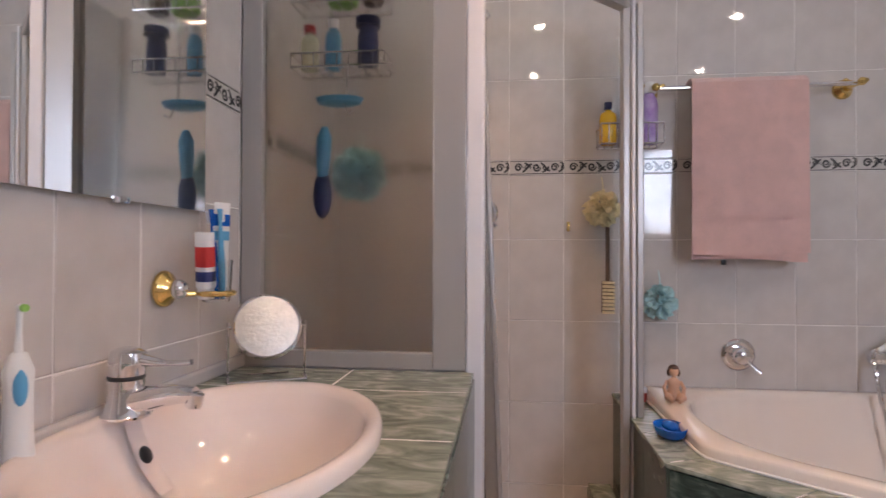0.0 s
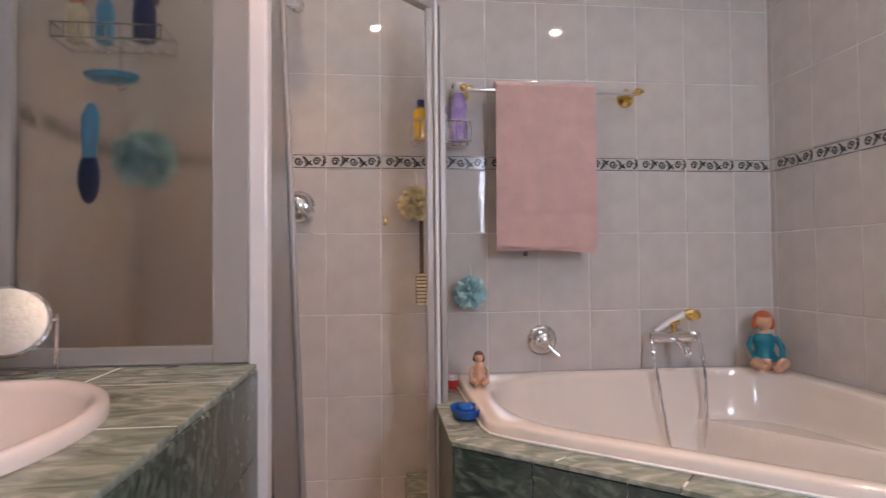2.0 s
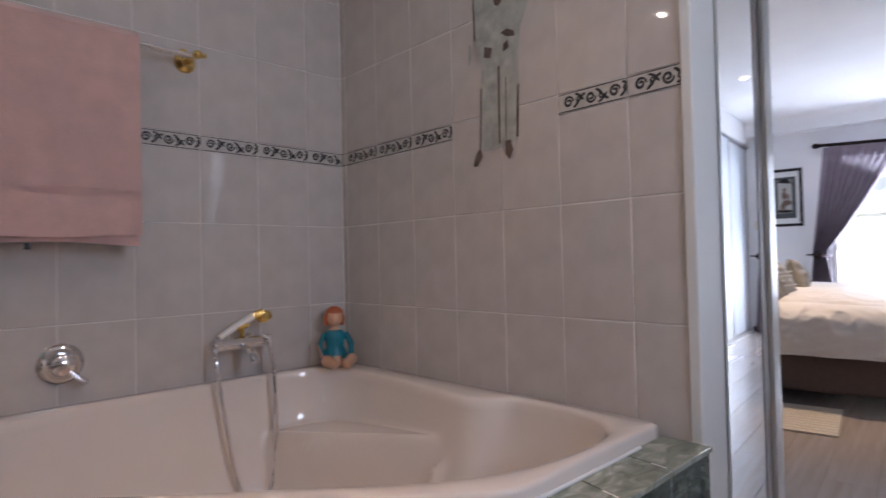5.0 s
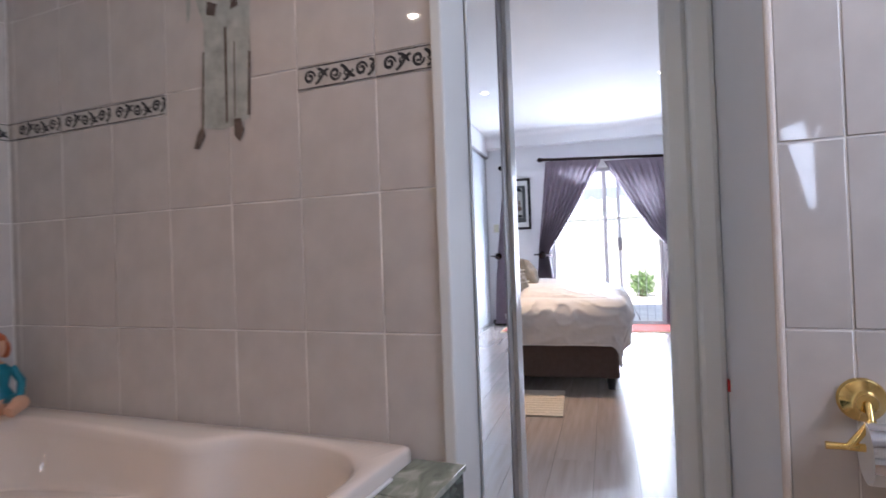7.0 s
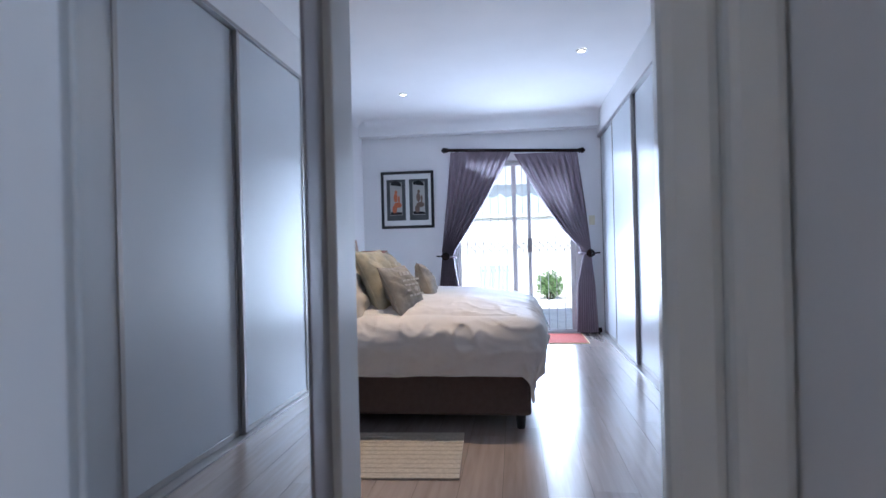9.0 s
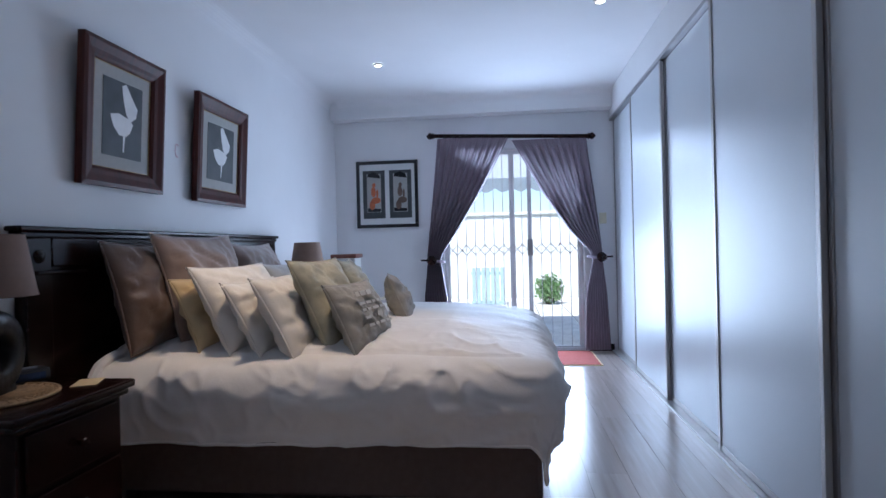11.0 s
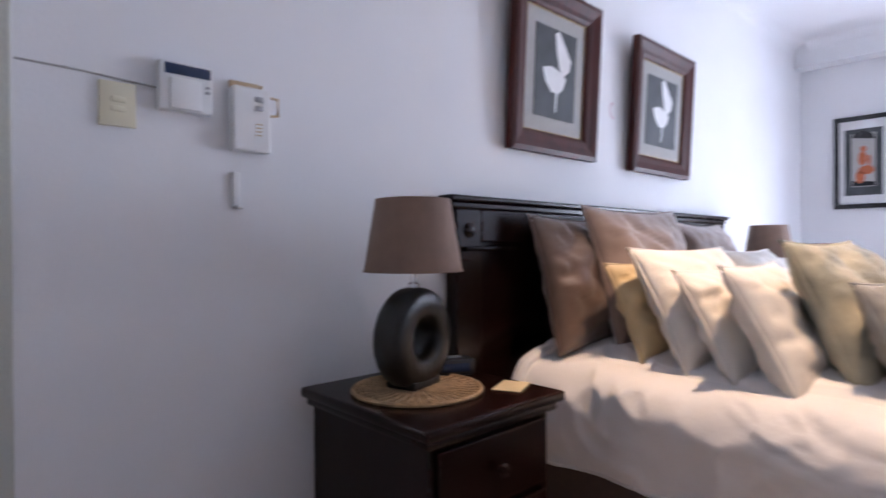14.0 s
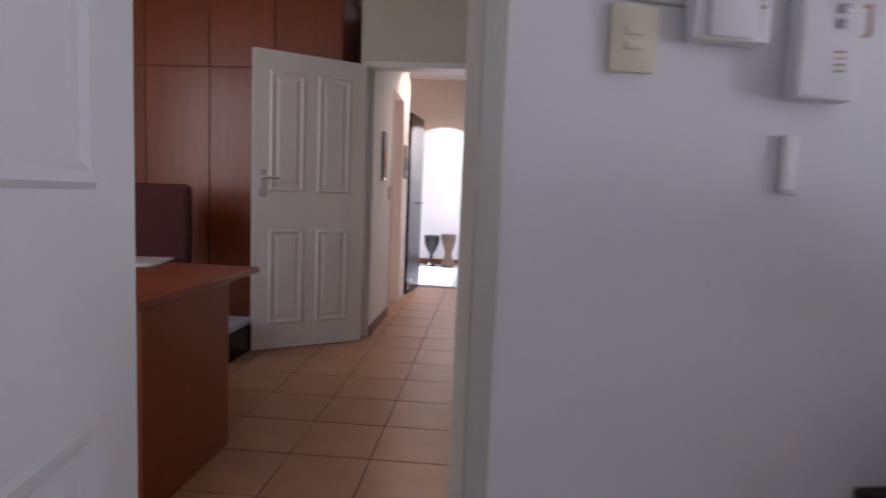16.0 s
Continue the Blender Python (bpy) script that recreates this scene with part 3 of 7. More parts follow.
def lay_wall(parent, origin, along, normal, s0, s1, joint, rows, skip=lambda s, z: False, band=None, band_skip=lambda s: False, tall=None):
    """Tiles on a wall. along runs s; rows are heights of the level joints; band gives the border's foot and top."""
    up = Vector((0, 0, 1))
    rot = Matrix((along, up, normal)).transposed().to_4x4()
    cuts = [s0]
    s = joint + math.floor((s0 - joint) / TILE_W) * TILE_W
    while s < s1:
        if s > s0 + 0.012:
            cuts.append(s)
        s += TILE_W
    cuts.append(s1)
    for a, b in zip(cuts, cuts[1:]):
        if b - a < 0.012:
            continue
        mid = (a + b) / 2
        zs = rows(mid) if callable(rows) else rows
        for z0, z1 in zip(zs, zs[1:]):
            zc = (z0 + z1) / 2
            if skip(mid, zc):
                continue
            border = band is not None and abs(z0 - band[0]) < 0.002
            me = tile_mesh(b - a - GAP, z1 - z0 - (0.002 if border else GAP), 0.0085 if border else 0.007, "border_tile" if border else "tile", M_BORDER if border else M_TILE)
            ob = new("border_tile" if border else "tile", me)
            ob.parent = parent
            wob = 0.0006
            ob.matrix_basis = Matrix.Translation(Vector(origin) + Vector(along) * mid + up * zc + Vector(normal) * random.uniform(0, wob)) @ rot @ pose(0, 0, 0, random.uniform(-.12, .12), random.uniform(-.12, .12), 0)
            if border:
                sc = new("scroll_relief", scroll_mesh(b - a - GAP, z1 - z0))
                sc.parent = ob
                sc.matrix_basis = Matrix.Translation((0, 0, 0.0091))


BAND = (1.380, 1.432)
ROWS_BACK = [0.0, 0.232, 0.534, 0.836, 1.137, BAND[0], BAND[1], 1.734, 2.036, 2.338, 2.4]
ROWS_MURAL = [0.0, 0.232, 0.534, 0.836, 1.137, 1.432, 1.734, 2.036, 2.338, 2.4]
LBAND = (1.437, 1.489)
ROWS_LEFT = [0.80, 0.896, 1.194, LBAND[0], LBAND[1], 1.79, 2.092, 2.4]


# ---- bath tub and its tiled surround ----
DECK, RIM = 0.58, 0.612
surround = thing("bath_surround", pose(0, 0, 0), "bath surround clad in green marble tiles", "bath surround", kind="structure")
OUT = [(0.47, 2.098), (0.47, 1.40), (1.28, 0.70), (1.848, 0.70)]
bm = bmesh.new()
prism(bm, [OUT[0], OUT[1], OUT[2], OUT[3], (1.848, 0.735), (1.295, 0.735), (0.505, 1.415), (0.505, 2.098)], 0.0, DECK - 0.0007)
part("core", bm, M_GROUT, surround)


def deck_tiles(line, wide, counts, z, thick, material, parent):
    """Tiles along a bent deck edge, mitred at its corners."""
    P = [Vector(p) for p in line]
    D = [(b - a).normalized() for a, b in zip(P, P[1:])]
    N = [Vector((-d.y, d.x)) for d in D]
    Q = [P[0] + N[0] * wide]
    for k in range(1, len(P) - 1):
        m = (N[k - 1] + N[k]).normalized()
        Q.append(P[k] + m * (wide / m.dot(N[k])))
    Q.append(P[-1] + N[-1] * wide)
    for i, n in enumerate(counts):
        g = 0.002 / (P[i + 1] - P[i]).length
        for k in range(n):
            f0, f1 = k / n + g, (k + 1) / n - g
            bm = bmesh.new()
            prism(bm, [P[i].lerp(P[i + 1], f0), P[i].lerp(P[i + 1], f1), Q[i].lerp(Q[i + 1], f1), Q[i].lerp(Q[i + 1], f0)], z - thick, z)
            bmesh.ops.bevel(bm, geom=[e for e in bm.edges], offset=0.0012, segments=1, affect='EDGES')
            part("tile", bm, material, parent)


deck_tiles([(0.455, 2.09), (0.455, 1.393), (1.278, 0.684), (1.846, 0.684)], 0.113, [3, 4, 3], DECK, 0.012, M_GREEN, surround)


def face_tiles(p, q, n, parent, rows, material):
    p, q = Vector((*p, 0)), Vector((*q, 0))
    d = (q - p).normalized()
    nrm = Vector((d.y, -d.x, 0))
    rot = Matrix((d, Vector((0, 0, 1)), nrm)).transposed().to_4x4()
    w = (q - p).length / n
    for z0, z1 in zip(rows, rows[1:]):
        me = tile_mesh(w - 0.004, z1 - z0 - 0.004, 0.009, "facing_tile", material)
        for k in range(n):
            ob = new("tile", me)
            ob.parent = parent
            ob.matrix_basis = Matrix.Translation(p + d * w * (k + 0.5) + Vector((0, 0, (z0 + z1) / 2))) @ rot


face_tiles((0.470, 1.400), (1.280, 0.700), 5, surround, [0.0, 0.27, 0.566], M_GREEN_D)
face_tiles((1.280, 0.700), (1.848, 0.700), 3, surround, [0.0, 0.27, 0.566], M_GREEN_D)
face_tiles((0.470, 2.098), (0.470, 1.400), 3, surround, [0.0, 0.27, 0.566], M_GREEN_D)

RIMLINE = [(0.557, 2.088), (0.557, 1.432), (1.312, 0.795), (1.838, 0.795), (1.838, 2.088)]


def rounded(poly, radii, n=7):
    """A closed outline with rounded corners."""
    out = []
    c = len(poly)
    for i in range(c):
        p, a, b = Vector(poly[i]), Vector(poly[i - 1]), Vector(poly[(i + 1) % c])
        r = radii[i]
        u, v = (a - p).normalized(), (b - p).normalized()
        for k in range(n + 1):
            t = k / n
            s, e = p + u * r, p + v * r
            out.append((1 - t) ** 2 * s + 2 * t * (1 - t) * p + t * t * e)
    return out


def resample(line, n):
    pts = [Vector(p) for p in line] + [Vector(line[0])]
    d = [0.0]
    for a, b in zip(pts, pts[1:]):
        d.append(d[-1] + (b - a).length)
    out, j = [], 0
    for k in range(n):
        s = d[-1] * k / n
        while d[j + 1] < s:
            j += 1
        f = (s - d[j]) / max(1e-9, d[j + 1] - d[j])
        out.append(pts[j].lerp(pts[j + 1], f))
    return out


tub = thing("corner_bath", pose(0, 0, 0), "blush acrylic corner bath with a moulded seat", "bathtub")
NT = 224
outer = resample(rounded(RIMLINE, [0.03, 0.04, 0.05, 0.012, 0.03]), NT)
INNER = [(0.632, 2.045), (0.632, 1.455), (1.36, 0.828), (1.79, 0.828), (1.79, 1.20), (1.705, 1.265), (1.738, 1.62), (1.742, 2.035)]
inner = resample(rounded(INNER, [0.36, 0.20, 0.22, 0.22, 0.06, 0.05, 0.14, 0.22], 10), NT)
k0 = min(range(NT), key=lambda k: (inner[k] - Vector((0.632, 1.66))).length)
o0 = min(range(NT), key=lambda k: (outer[k] - Vector((0.557, 1.66))).length)
inner = inner[k0:] + inner[:k0]
outer = outer[o0:] + outer[:o0]
mid = Vector((1.16, 1.52))
bm = bmesh.new()
rings = []


def ring_of(pts, z):
    rings.append([bm.verts.new((p.x, p.y, z)) for p in pts])


def ease(a, b, x):
    t = min(1.0, max(0.0, (x - a) / (b - a)))
    return t * t * (3 - 2 * t)


def soft_max(a, b, k=0.03):
    h = max(0.0, k - abs(a - b)) / k
    return max(a, b) + h * h * k / 4


def off_line(p, a, b):
    """Distance of p to the right of the line from a to b."""
    d = Vector((b[0] - a[0], b[1] - a[1])).normalized()
    return (p.x - a[0]) * d.y - (p.y - a[1]) * d.x


def bath_depth(p, f):
    """Height of the bath's inside: a hollow, an arm rest along the wall and a lower seat in the recess."""
    t = min(1.0, f / 0.30)
    z = RIM - 0.010 - 0.44 * math.sin(t * math.pi / 2) ** 0.78
    arm = ease(-0.030, 0.030, off_line(p, (1.69, 1.33), (1.50, 1.83))) * ease(1.285, 1.335, p.y)
    seat = ease(-0.028, 0.028, off_line(p, (1.77, 1.15), (1.59, 1.43))) * (1 - ease(1.36, 1.47, p.y))
    z = soft_max(z, 0.17 + (0.325 - 0.10 * (p.y - 1.33)) * arm)
    return soft_max(z, 0.17 + 0.265 * seat)


ring_of(outer, DECK + 0.001)
ring_of(outer, RIM - 0.010)
ring_of([p.lerp(q, 0.03) for p, q in zip(outer, inner)], RIM - 0.003)
ring_of([p.lerp(q, 0.10) for p, q in zip(outer, inner)], RIM)
ring_of([p.lerp(q, 0.80) for p, q in zip(outer, inner)], RIM)
ring_of([p.lerp(q, 0.93) for p, q in zip(outer, inner)], RIM - 0.003)
ring_of(inner, RIM - 0.010)
for k in range(1, 61):
    f = 0.98 * (k / 60) ** 1.35
    rings.append([bm.verts.new((*q, bath_depth(q, f))) for q in (p.lerp(mid, f) for p in inner)])
for a, b in zip(rings, rings[1:]):
    for k in range(NT):
        bm.faces.new((a[k], a[(k + 1) % NT], b[(k + 1) % NT], b[k]))
bm.faces.new(rings[-1])
part("shell", bm, M_ACRYL, tub, angle=75)
bm = bmesh.new()
lathe(bm, [(0.026, 0), (0.03, 0.004), (0.012, 0.008)], 20, pose(1.16, 1.52, 0.160))
part("waste", bm, M_CHROME, tub, "chrome waste")
bm = bmesh.new()
tube(bm, [(p.x, p.y, DECK + 0.003) for p in resample(rounded([(0.553, 2.09), (0.553, 1.428), (1.308, 0.789), (1.84, 0.789)], [0.01, 0.05, 0.06, 0.01]), 60)][:32], 0.004, 6)
part("sealant_bead", bm, M_WPLAST, tub, "white sealant line")


# ---- shower ----
PX, PY = 0.464, 1.785
SY = 1.345
shower = thing("shower_enclosure", pose(0, 0, 0), "corner shower enclosure in satin aluminium with frosted glass", "shower")
slab_tray = bmesh.new()
prism(slab_tray, [(LW + 0.002, SY + 0.04), (0.0, SY + 0.04), (PX - 0.012, PY), (PX - 0.012, BW - 0.002), (LW + 0.002, BW - 0.002)], 0.0, 0.10)
part("tray", slab_tray, M_PORC, shower)
# fixed frosted screen over the vanity
boxpart("frosted_pane", M_FROST, shower, -0.545, SY + 0.015, 0.835, -0.095, SY + 0.021, 2.0, 0.0008)
boxpart("frame_rail", M_ALU, shower, -0.597, SY, 0.797, -0.02, SY + 0.035, 0.838, 0.003)
boxpart("frame_stile", M_ALU, shower, -0.597, SY, 0.838, -0.543, SY + 0.035, 2.05, 0.003)
boxpart("frame_stile", M_ALU, shower, -0.104, SY - 0.004, 0.797, -0.022, SY + 0.04, 2.05, 0.003)
boxpart("corner_post", M_WHITE_AL, shower, -0.022, SY - 0.01, 0.0, 0.022, SY + 0.045, 2.05, 0.006)
boxpart("frame_head", M_ALU, shower, -0.597, SY, 2.0, -0.104, SY + 0.035, 2.05, 0.003)
boxpart("lower_panel", M_ALU, shower, -0.597, SY + 0.008, 0.1, -0.022, SY + 0.032, 0.797, 0.002)
# post at the bath and fixed pane behind it
bm = bmesh.new()
box(bm, PX - 0.034, PY - 0.02, 0.0, PX - 0.010, PY + 0.02, 1.86, 0.005)
part("bath_post", bm, M_ALU, shower)
bm = bmesh.new()
box(bm, PX - 0.006, PY - 0.022, 0.0, PX + 0.006, PY + 0.022, 1.88, 0.004)
part("bath_post_bead", bm, M_WHITE_AL, shower)
boxpart("frame_channel", M_ALU, shower, PX + 0.010, PY - 0.02, DECK + 0.002, PX + 0.03, PY + 0.02, 1.86, 0.004)
boxpart("clear_pane", M_CLEAR, shower, PX - 0.003, PY + 0.022, DECK + 0.004, PX + 0.003, BW - 0.004, 1.85, 0.0008)
bm = bmesh.new()
d = Vector((PX - 0.02, PY - SY - 0.03, 0)).normalized()
yaw = math.degrees(math.atan2(d.y, d.x))
ln = Vector((PX - 0.02, PY - SY - 0.03, 0)).length
box(bm, 0, -0.018, 1.845, ln, 0.018, 1.885, 0.004, pose(0.0, SY + 0.03, 0, 0, 0, yaw))
part("door_track", bm, M_ALU, shower)
bm = bmesh.new()
box(bm, 0, -0.02, 0.10, ln, 0.02, 0.125, 0.004, pose(0.0, SY + 0.03, 0, 0, 0, yaw))
part("door_sill", bm, M_ALU, shower)
# the door leaf, swung inwards and sagging a little
leaf = pose(0.034, SY + 0.05, 0.13, -2.2, 0, 84.5)
bm = bmesh.new()
box(bm, 0, -0.004, 0, 0.27, 0.004, 1.7, 0.001, leaf)
part("door_pane", bm, M_FROST, shower)
bm = bmesh.new()
box(bm, 0.262, -0.012, -0.01, 0.29, 0.012, 1.72, 0.004, leaf)
part("door_stile", bm, M_ALU, shower)


# ---- bathroom things ----
def wall_rose(bm, m, r=0.045):
    lathe(bm, [(r, 0), (r, 0.004), (r * 0.9, 0.010), (r * 0.55, 0.018), (r * 0.42, 0.03)], 28, m)


TOBACK = pose(0, 0, 0, 90)           # local z turns to -y, off the back wall
WALLY = BW - 0.001

# vanity counter
vanity = thing("vanity_counter", pose(0, 0, 0), "washbasin counter tiled in grey-green marble", "counter", kind="structure")
CT = 0.795
boxpart("core", M_GROUT, vanity, LW + 0.002, SW + 0.002, CT - 0.05, -0.006, SY - 0.002, CT - 0.0007, 0.0)
for y0, y1 in ((-0.40, -0.08), (-0.08, 0.225), (0.225, 0.53), (0.53, 0.835), (0.835, 1.14), (1.14, SY - 0.002)):
    for x0, x1 in ((LW + 0.002, -0.30), (-0.30, 0.0)):
        boxpart("tile", M_GREEN, vanity, x0 + 0.002, y0 + 0.0026, CT - 0.012, x1 - 0.0026, y1 - 0.0026, CT, 0.0012)
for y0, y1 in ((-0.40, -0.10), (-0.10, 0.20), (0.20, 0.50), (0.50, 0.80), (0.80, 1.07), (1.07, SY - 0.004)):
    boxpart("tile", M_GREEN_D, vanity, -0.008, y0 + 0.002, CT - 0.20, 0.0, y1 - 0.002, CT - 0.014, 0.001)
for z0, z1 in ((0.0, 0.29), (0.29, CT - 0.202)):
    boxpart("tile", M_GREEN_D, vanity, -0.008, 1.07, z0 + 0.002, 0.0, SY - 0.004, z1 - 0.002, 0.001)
boxpart("upstand", M_TILE, vanity, LW + 0.001, SW + 0.01, CT + 0.001, LW + 0.020, SY - 0.003, CT + 0.032, 0.006, "pale rounded upstand")
cab = thing("vanity_cabinet", pose(0, 0, 0), "white framed cupboard under the washbasin counter", "cabinet")
boxpart("carcass", M_GLOSS, cab, -0.55, SW + 0.02, 0.02, -0.02, 1.065, 0.58, 0.003)
for y0 in (-0.15, 0.26, 0.67):
    dr = boxpart("door", M_GLOSS, cab, -0.019, y0 + 0.004, 0.04, 0.002, y0 + 0.395, 0.575, 0.005)
    bm = bmesh.new()
    lathe(bm, [(0.006, 0), (0.006, 0.015), (0.014, 0.022), (0.012, 0.028)], 16, pose(0.002, y0 + 0.34, 0.45, 0, 90, 0))
    part("knob", bm, M_CHROME, dr)

bm = bmesh.new()
lathe(bm, [(0.96, -0.3), (0.96, 0.3)], 64, pose(-0.345, 0.775, CT) @ Matrix.Diagonal((0.235, 0.325, 1, 1)))
cutter = new("cutter", mesh_of("cutter", bm, M_GROUT))
bpy.context.view_layer.update()
for ob in [o for o in vanity.children if o.name.startswith(("tile", "core"))]:
    xs = [v.co.y for v in ob.data.vertices]
    if max(xs) < 0.45 or min(xs) > 1.10 or max(v.co.z for v in ob.data.vertices) < CT - 0.0125 and not ob.name.startswith("core"):
        continue
    cut = ob.modifiers.new("cut", 'BOOLEAN')
    cut.operation, cut.object, cut.solver = 'DIFFERENCE', cutter, 'EXACT'
    bpy.context.view_layer.update()
    done = bpy.data.meshes.new_from_object(ob.evaluated_get(bpy.context.evaluated_depsgraph_get()))
    ob.modifiers.clear()
    ob.data = done
bpy.data.objects.remove(cutter)

basin = thing("washbasin", pose(-0.345, 0.775, CT), "oval blush porcelain inset washbasin", "basin")
bm = bmesh.new()
prof = [(1.0, 0.001), (1.0, 0.012), (0.985, 0.022), (0.95, 0.026), (0.90, 0.022), (0.865, 0.008), (0.83, -0.02), (0.74, -0.07), (0.58, -0.115), (0.35, -0.135), (0.10, -0.142)]
rr = []
for r, z in prof:
    rr.append([bm.verts.new((0.235 * r * math.cos(2 * math.pi * k / 72) + (0.028 * (1 - r) if r < 0.9 else 0), 0.325 * r * math.sin(2 * math.pi * k / 72), z)) for k in range(72)])
for a, b in zip(rr, rr[1:]):
    for k in range(72):
        bm.faces.new((a[k], a[(k + 1) % 72], b[(k + 1) % 72], b[k]))
bm.faces.new(rr[-1])
part("bowl", bm, M_PORC, basin, angle=60)
bm = bmesh.new()
lathe(bm, [(0.013, 0), (0.015, 0.002), (0.011, 0.004)], 20, pose(-0.164, 0.066, -0.045, 0, 62, 0))
part("overflow_ring", bm, M_BLACK, basin, "dark overflow hole")
# raised strip standing in for the tap's reflection on the bowl's slope
bm = bmesh.new()
strap = [(-0.216, 0.031), (-0.200, 0.0285), (-0.187, 0.009), (-0.178, -0.019), (-0.156, -0.066), (-0.124, -0.103)]
grid(bm, 6, 5, lambda u, v: (strap[round(v * 5)][0] + 0.002 * math.sin(u * math.pi), 0.066 + 0.038 * (u - 0.5), strap[round(v * 5)][1] + 0.002))
part("overflow_strap", bm, M_PORC, basin, "porcelain strip shaped after the tap's reflection", angle=60)
bm = bmesh.new()
lathe(bm, [(0.030, 0), (0.032, 0.004), (0.020, 0.008)], 24, pose(0.02, 0.0, -0.139))
box(bm, -0.004, -0.016, 0, 0.02, 0.016, 0.03, 0.004, pose(-0.02, 0.02, -0.13, 20, 30, 0))
part("plug", bm, M_BLACK, basin, "dark plug and waste")

tap = thing("basin_mixer_tap", pose(-0.538, 0.835, CT + 0.020), "chrome single-lever basin mixer tap", "tap")
bm = bmesh.new()
lathe(bm, [(0.038, 0), (0.039, 0.004), (0.033, 0.012), (0.028, 0.030), (0.027, 0.052), (0.027, 0.060)], 32)
part("body", bm, M_CHROME, tap)
bm = bmesh.new()
pts = bez((0.004, 0, 0.022), (0.045, 0, 0.032), (0.080, 0, 0.040), (0.118, 0, 0.038))
tube(bm, pts, 0.02, 18, radii=[0.026 - 0.013 * (k / 16) ** 0.8 for k in range(17)])
part("spout", bm, M_CHROME, tap)
bm = bmesh.new()
lathe(bm, [(0.012, -0.012), (0.0135, -0.010), (0.0135, 0.010), (0.011, 0.012)], 18, pose(0.118, 0, 0.030, 0, 12, 0))
part("aerator", bm, M_CHROME, tap)
bm = bmesh.new()
lathe(bm, [(0.0275, 0.060), (0.0285, 0.062), (0.0285, 0.065), (0.0275, 0.067)], 28)
part("collar", bm, M_BLACK, tap)
bm = bmesh.new()
lathe(bm, [(0.027, 0.0), (0.0285, 0.010), (0.0285, 0.028), (0.026, 0.038), (0.016, 0.043), (0.002, 0.044)], 32, pose(0, 0, 0.067, 0, 5, 0))
part("lever_cap", bm, M_CHROME, tap)
bm = bmesh.new()
tube(bm, bez((0.018, 0, 0.092), (0.050, 0, 0.088), (0.075, 0, 0.084), (0.112, 0, 0.090)), 0.006, 12, radii=[0.012 - 0.007 * min(1, k / 9) for k in range(17)])
part("lever", bm, M_CHROME, tap)

# shaving mirror on a wire stand
sm = thing("shaving_mirror", pose(-0.468, 1.215, CT, 0, 0, 26), "round tilting table mirror on a chrome wire stand", "mirror")
bm = bmesh.new()
lathe(bm, [(0.070, -0.004), (0.076, -0.002), (0.077, 0.003), (0.072, 0.006)], 40, pose(0, 0, 0.118, 68, 0, 0))
part("rim", bm, M_CHROME, sm)
bm = bmesh.new()
lathe(bm, [(0.068, 0.004), (0.0695, 0.0075), (0.03, 0.0085), (0.002, 0.0088)], 40, pose(0, 0, 0.118, 68, 0, 0))
part("patterned_face", bm, M_SILVERP, sm, "pearly ridged mirror face")
for s in (-1, 1):
    bm = bmesh.new()
    tube(bm, [(s * 0.083, -0.055, 0.005), (s * 0.083, -0.01, 0.006), (s * 0.084, 0, 0.02), (s * 0.084, 0, 0.13)], 0.0035, 8)
    tube(bm, [(s * 0.086, 0, 0.118), (s * 0.074, 0, 0.118)], 0.004, 8)
    part("upright", bm, M_CHROME, sm)
bm = bmesh.new()
tube(bm, [(-0.083, -0.055, 0.005), (0.083, -0.055, 0.005)], 0.0035, 8)
tube(bm, [(-0.04, 0.03, 0.004), (0.05, 0.03, 0.004)], 0.003, 8)
part("foot_bar", bm, M_CHROME, sm)

# big wall mirror
wm = thing("wall_mirror", pose(LW, 0, 0), "frameless wall mirror above the washbasin", "mirror")
boxpart("glass_sheet", M_MIRROR, wm, 0.010, -0.55, 1.172, 0.016, 1.15, 2.15, 0.0)
boxpart("clip", M_CHROME, wm, 0.009, 0.86, 1.165, 0.02, 0.90, 1.178, 0.002)
boxpart("clip", M_CHROME, wm, 0.009, 0.20, 1.165, 0.02, 0.24, 1.178, 0.002)

# toothbrush glass on its bracket
hold = thing("toothbrush_holder", pose(LW + 0.008, 1.015, 1.00), "chrome and gold wall bracket with a glass tumbler", "toothbrush holder")
bm = bmesh.new()
wall_rose(bm, pose(0, 0, 0.01, 0, 90, 0), 0.036)
part("rose", bm, M_GOLD, hold)
bm = bmesh.new()
ball(bm, (0.032, 0, 0.01), 0.018, 0.02, 0.02)
part("boss", bm, M_CHROME, hold)
bm = bmesh.new()
tube(bm, [(0.03, 0, 0.0), (0.055, 0.02, 0.0)], 0.006, 10)
tube(bm, [(0.085 + 0.033 * math.cos(a), 0.045 + 0.033 * math.sin(a), 0.0) for a in (2 * math.pi * k / 28 for k in range(28))], 0.006, 8, closed=True)
part("ring", bm, M_GOLD, hold)
cup = thing("tumbler", pose(LW + 0.093, 1.06, 0.982), "clear glass tumbler held in a gold ring", "glass")
bm = bmesh.new()
lathe(bm, [(0.024, 0), (0.027, 0.004), (0.031, 0.085), (0.029, 0.085), (0.025, 0.008), (0.002, 0.006)], 28)
part("glass_wall", bm, M_CUP, cup)


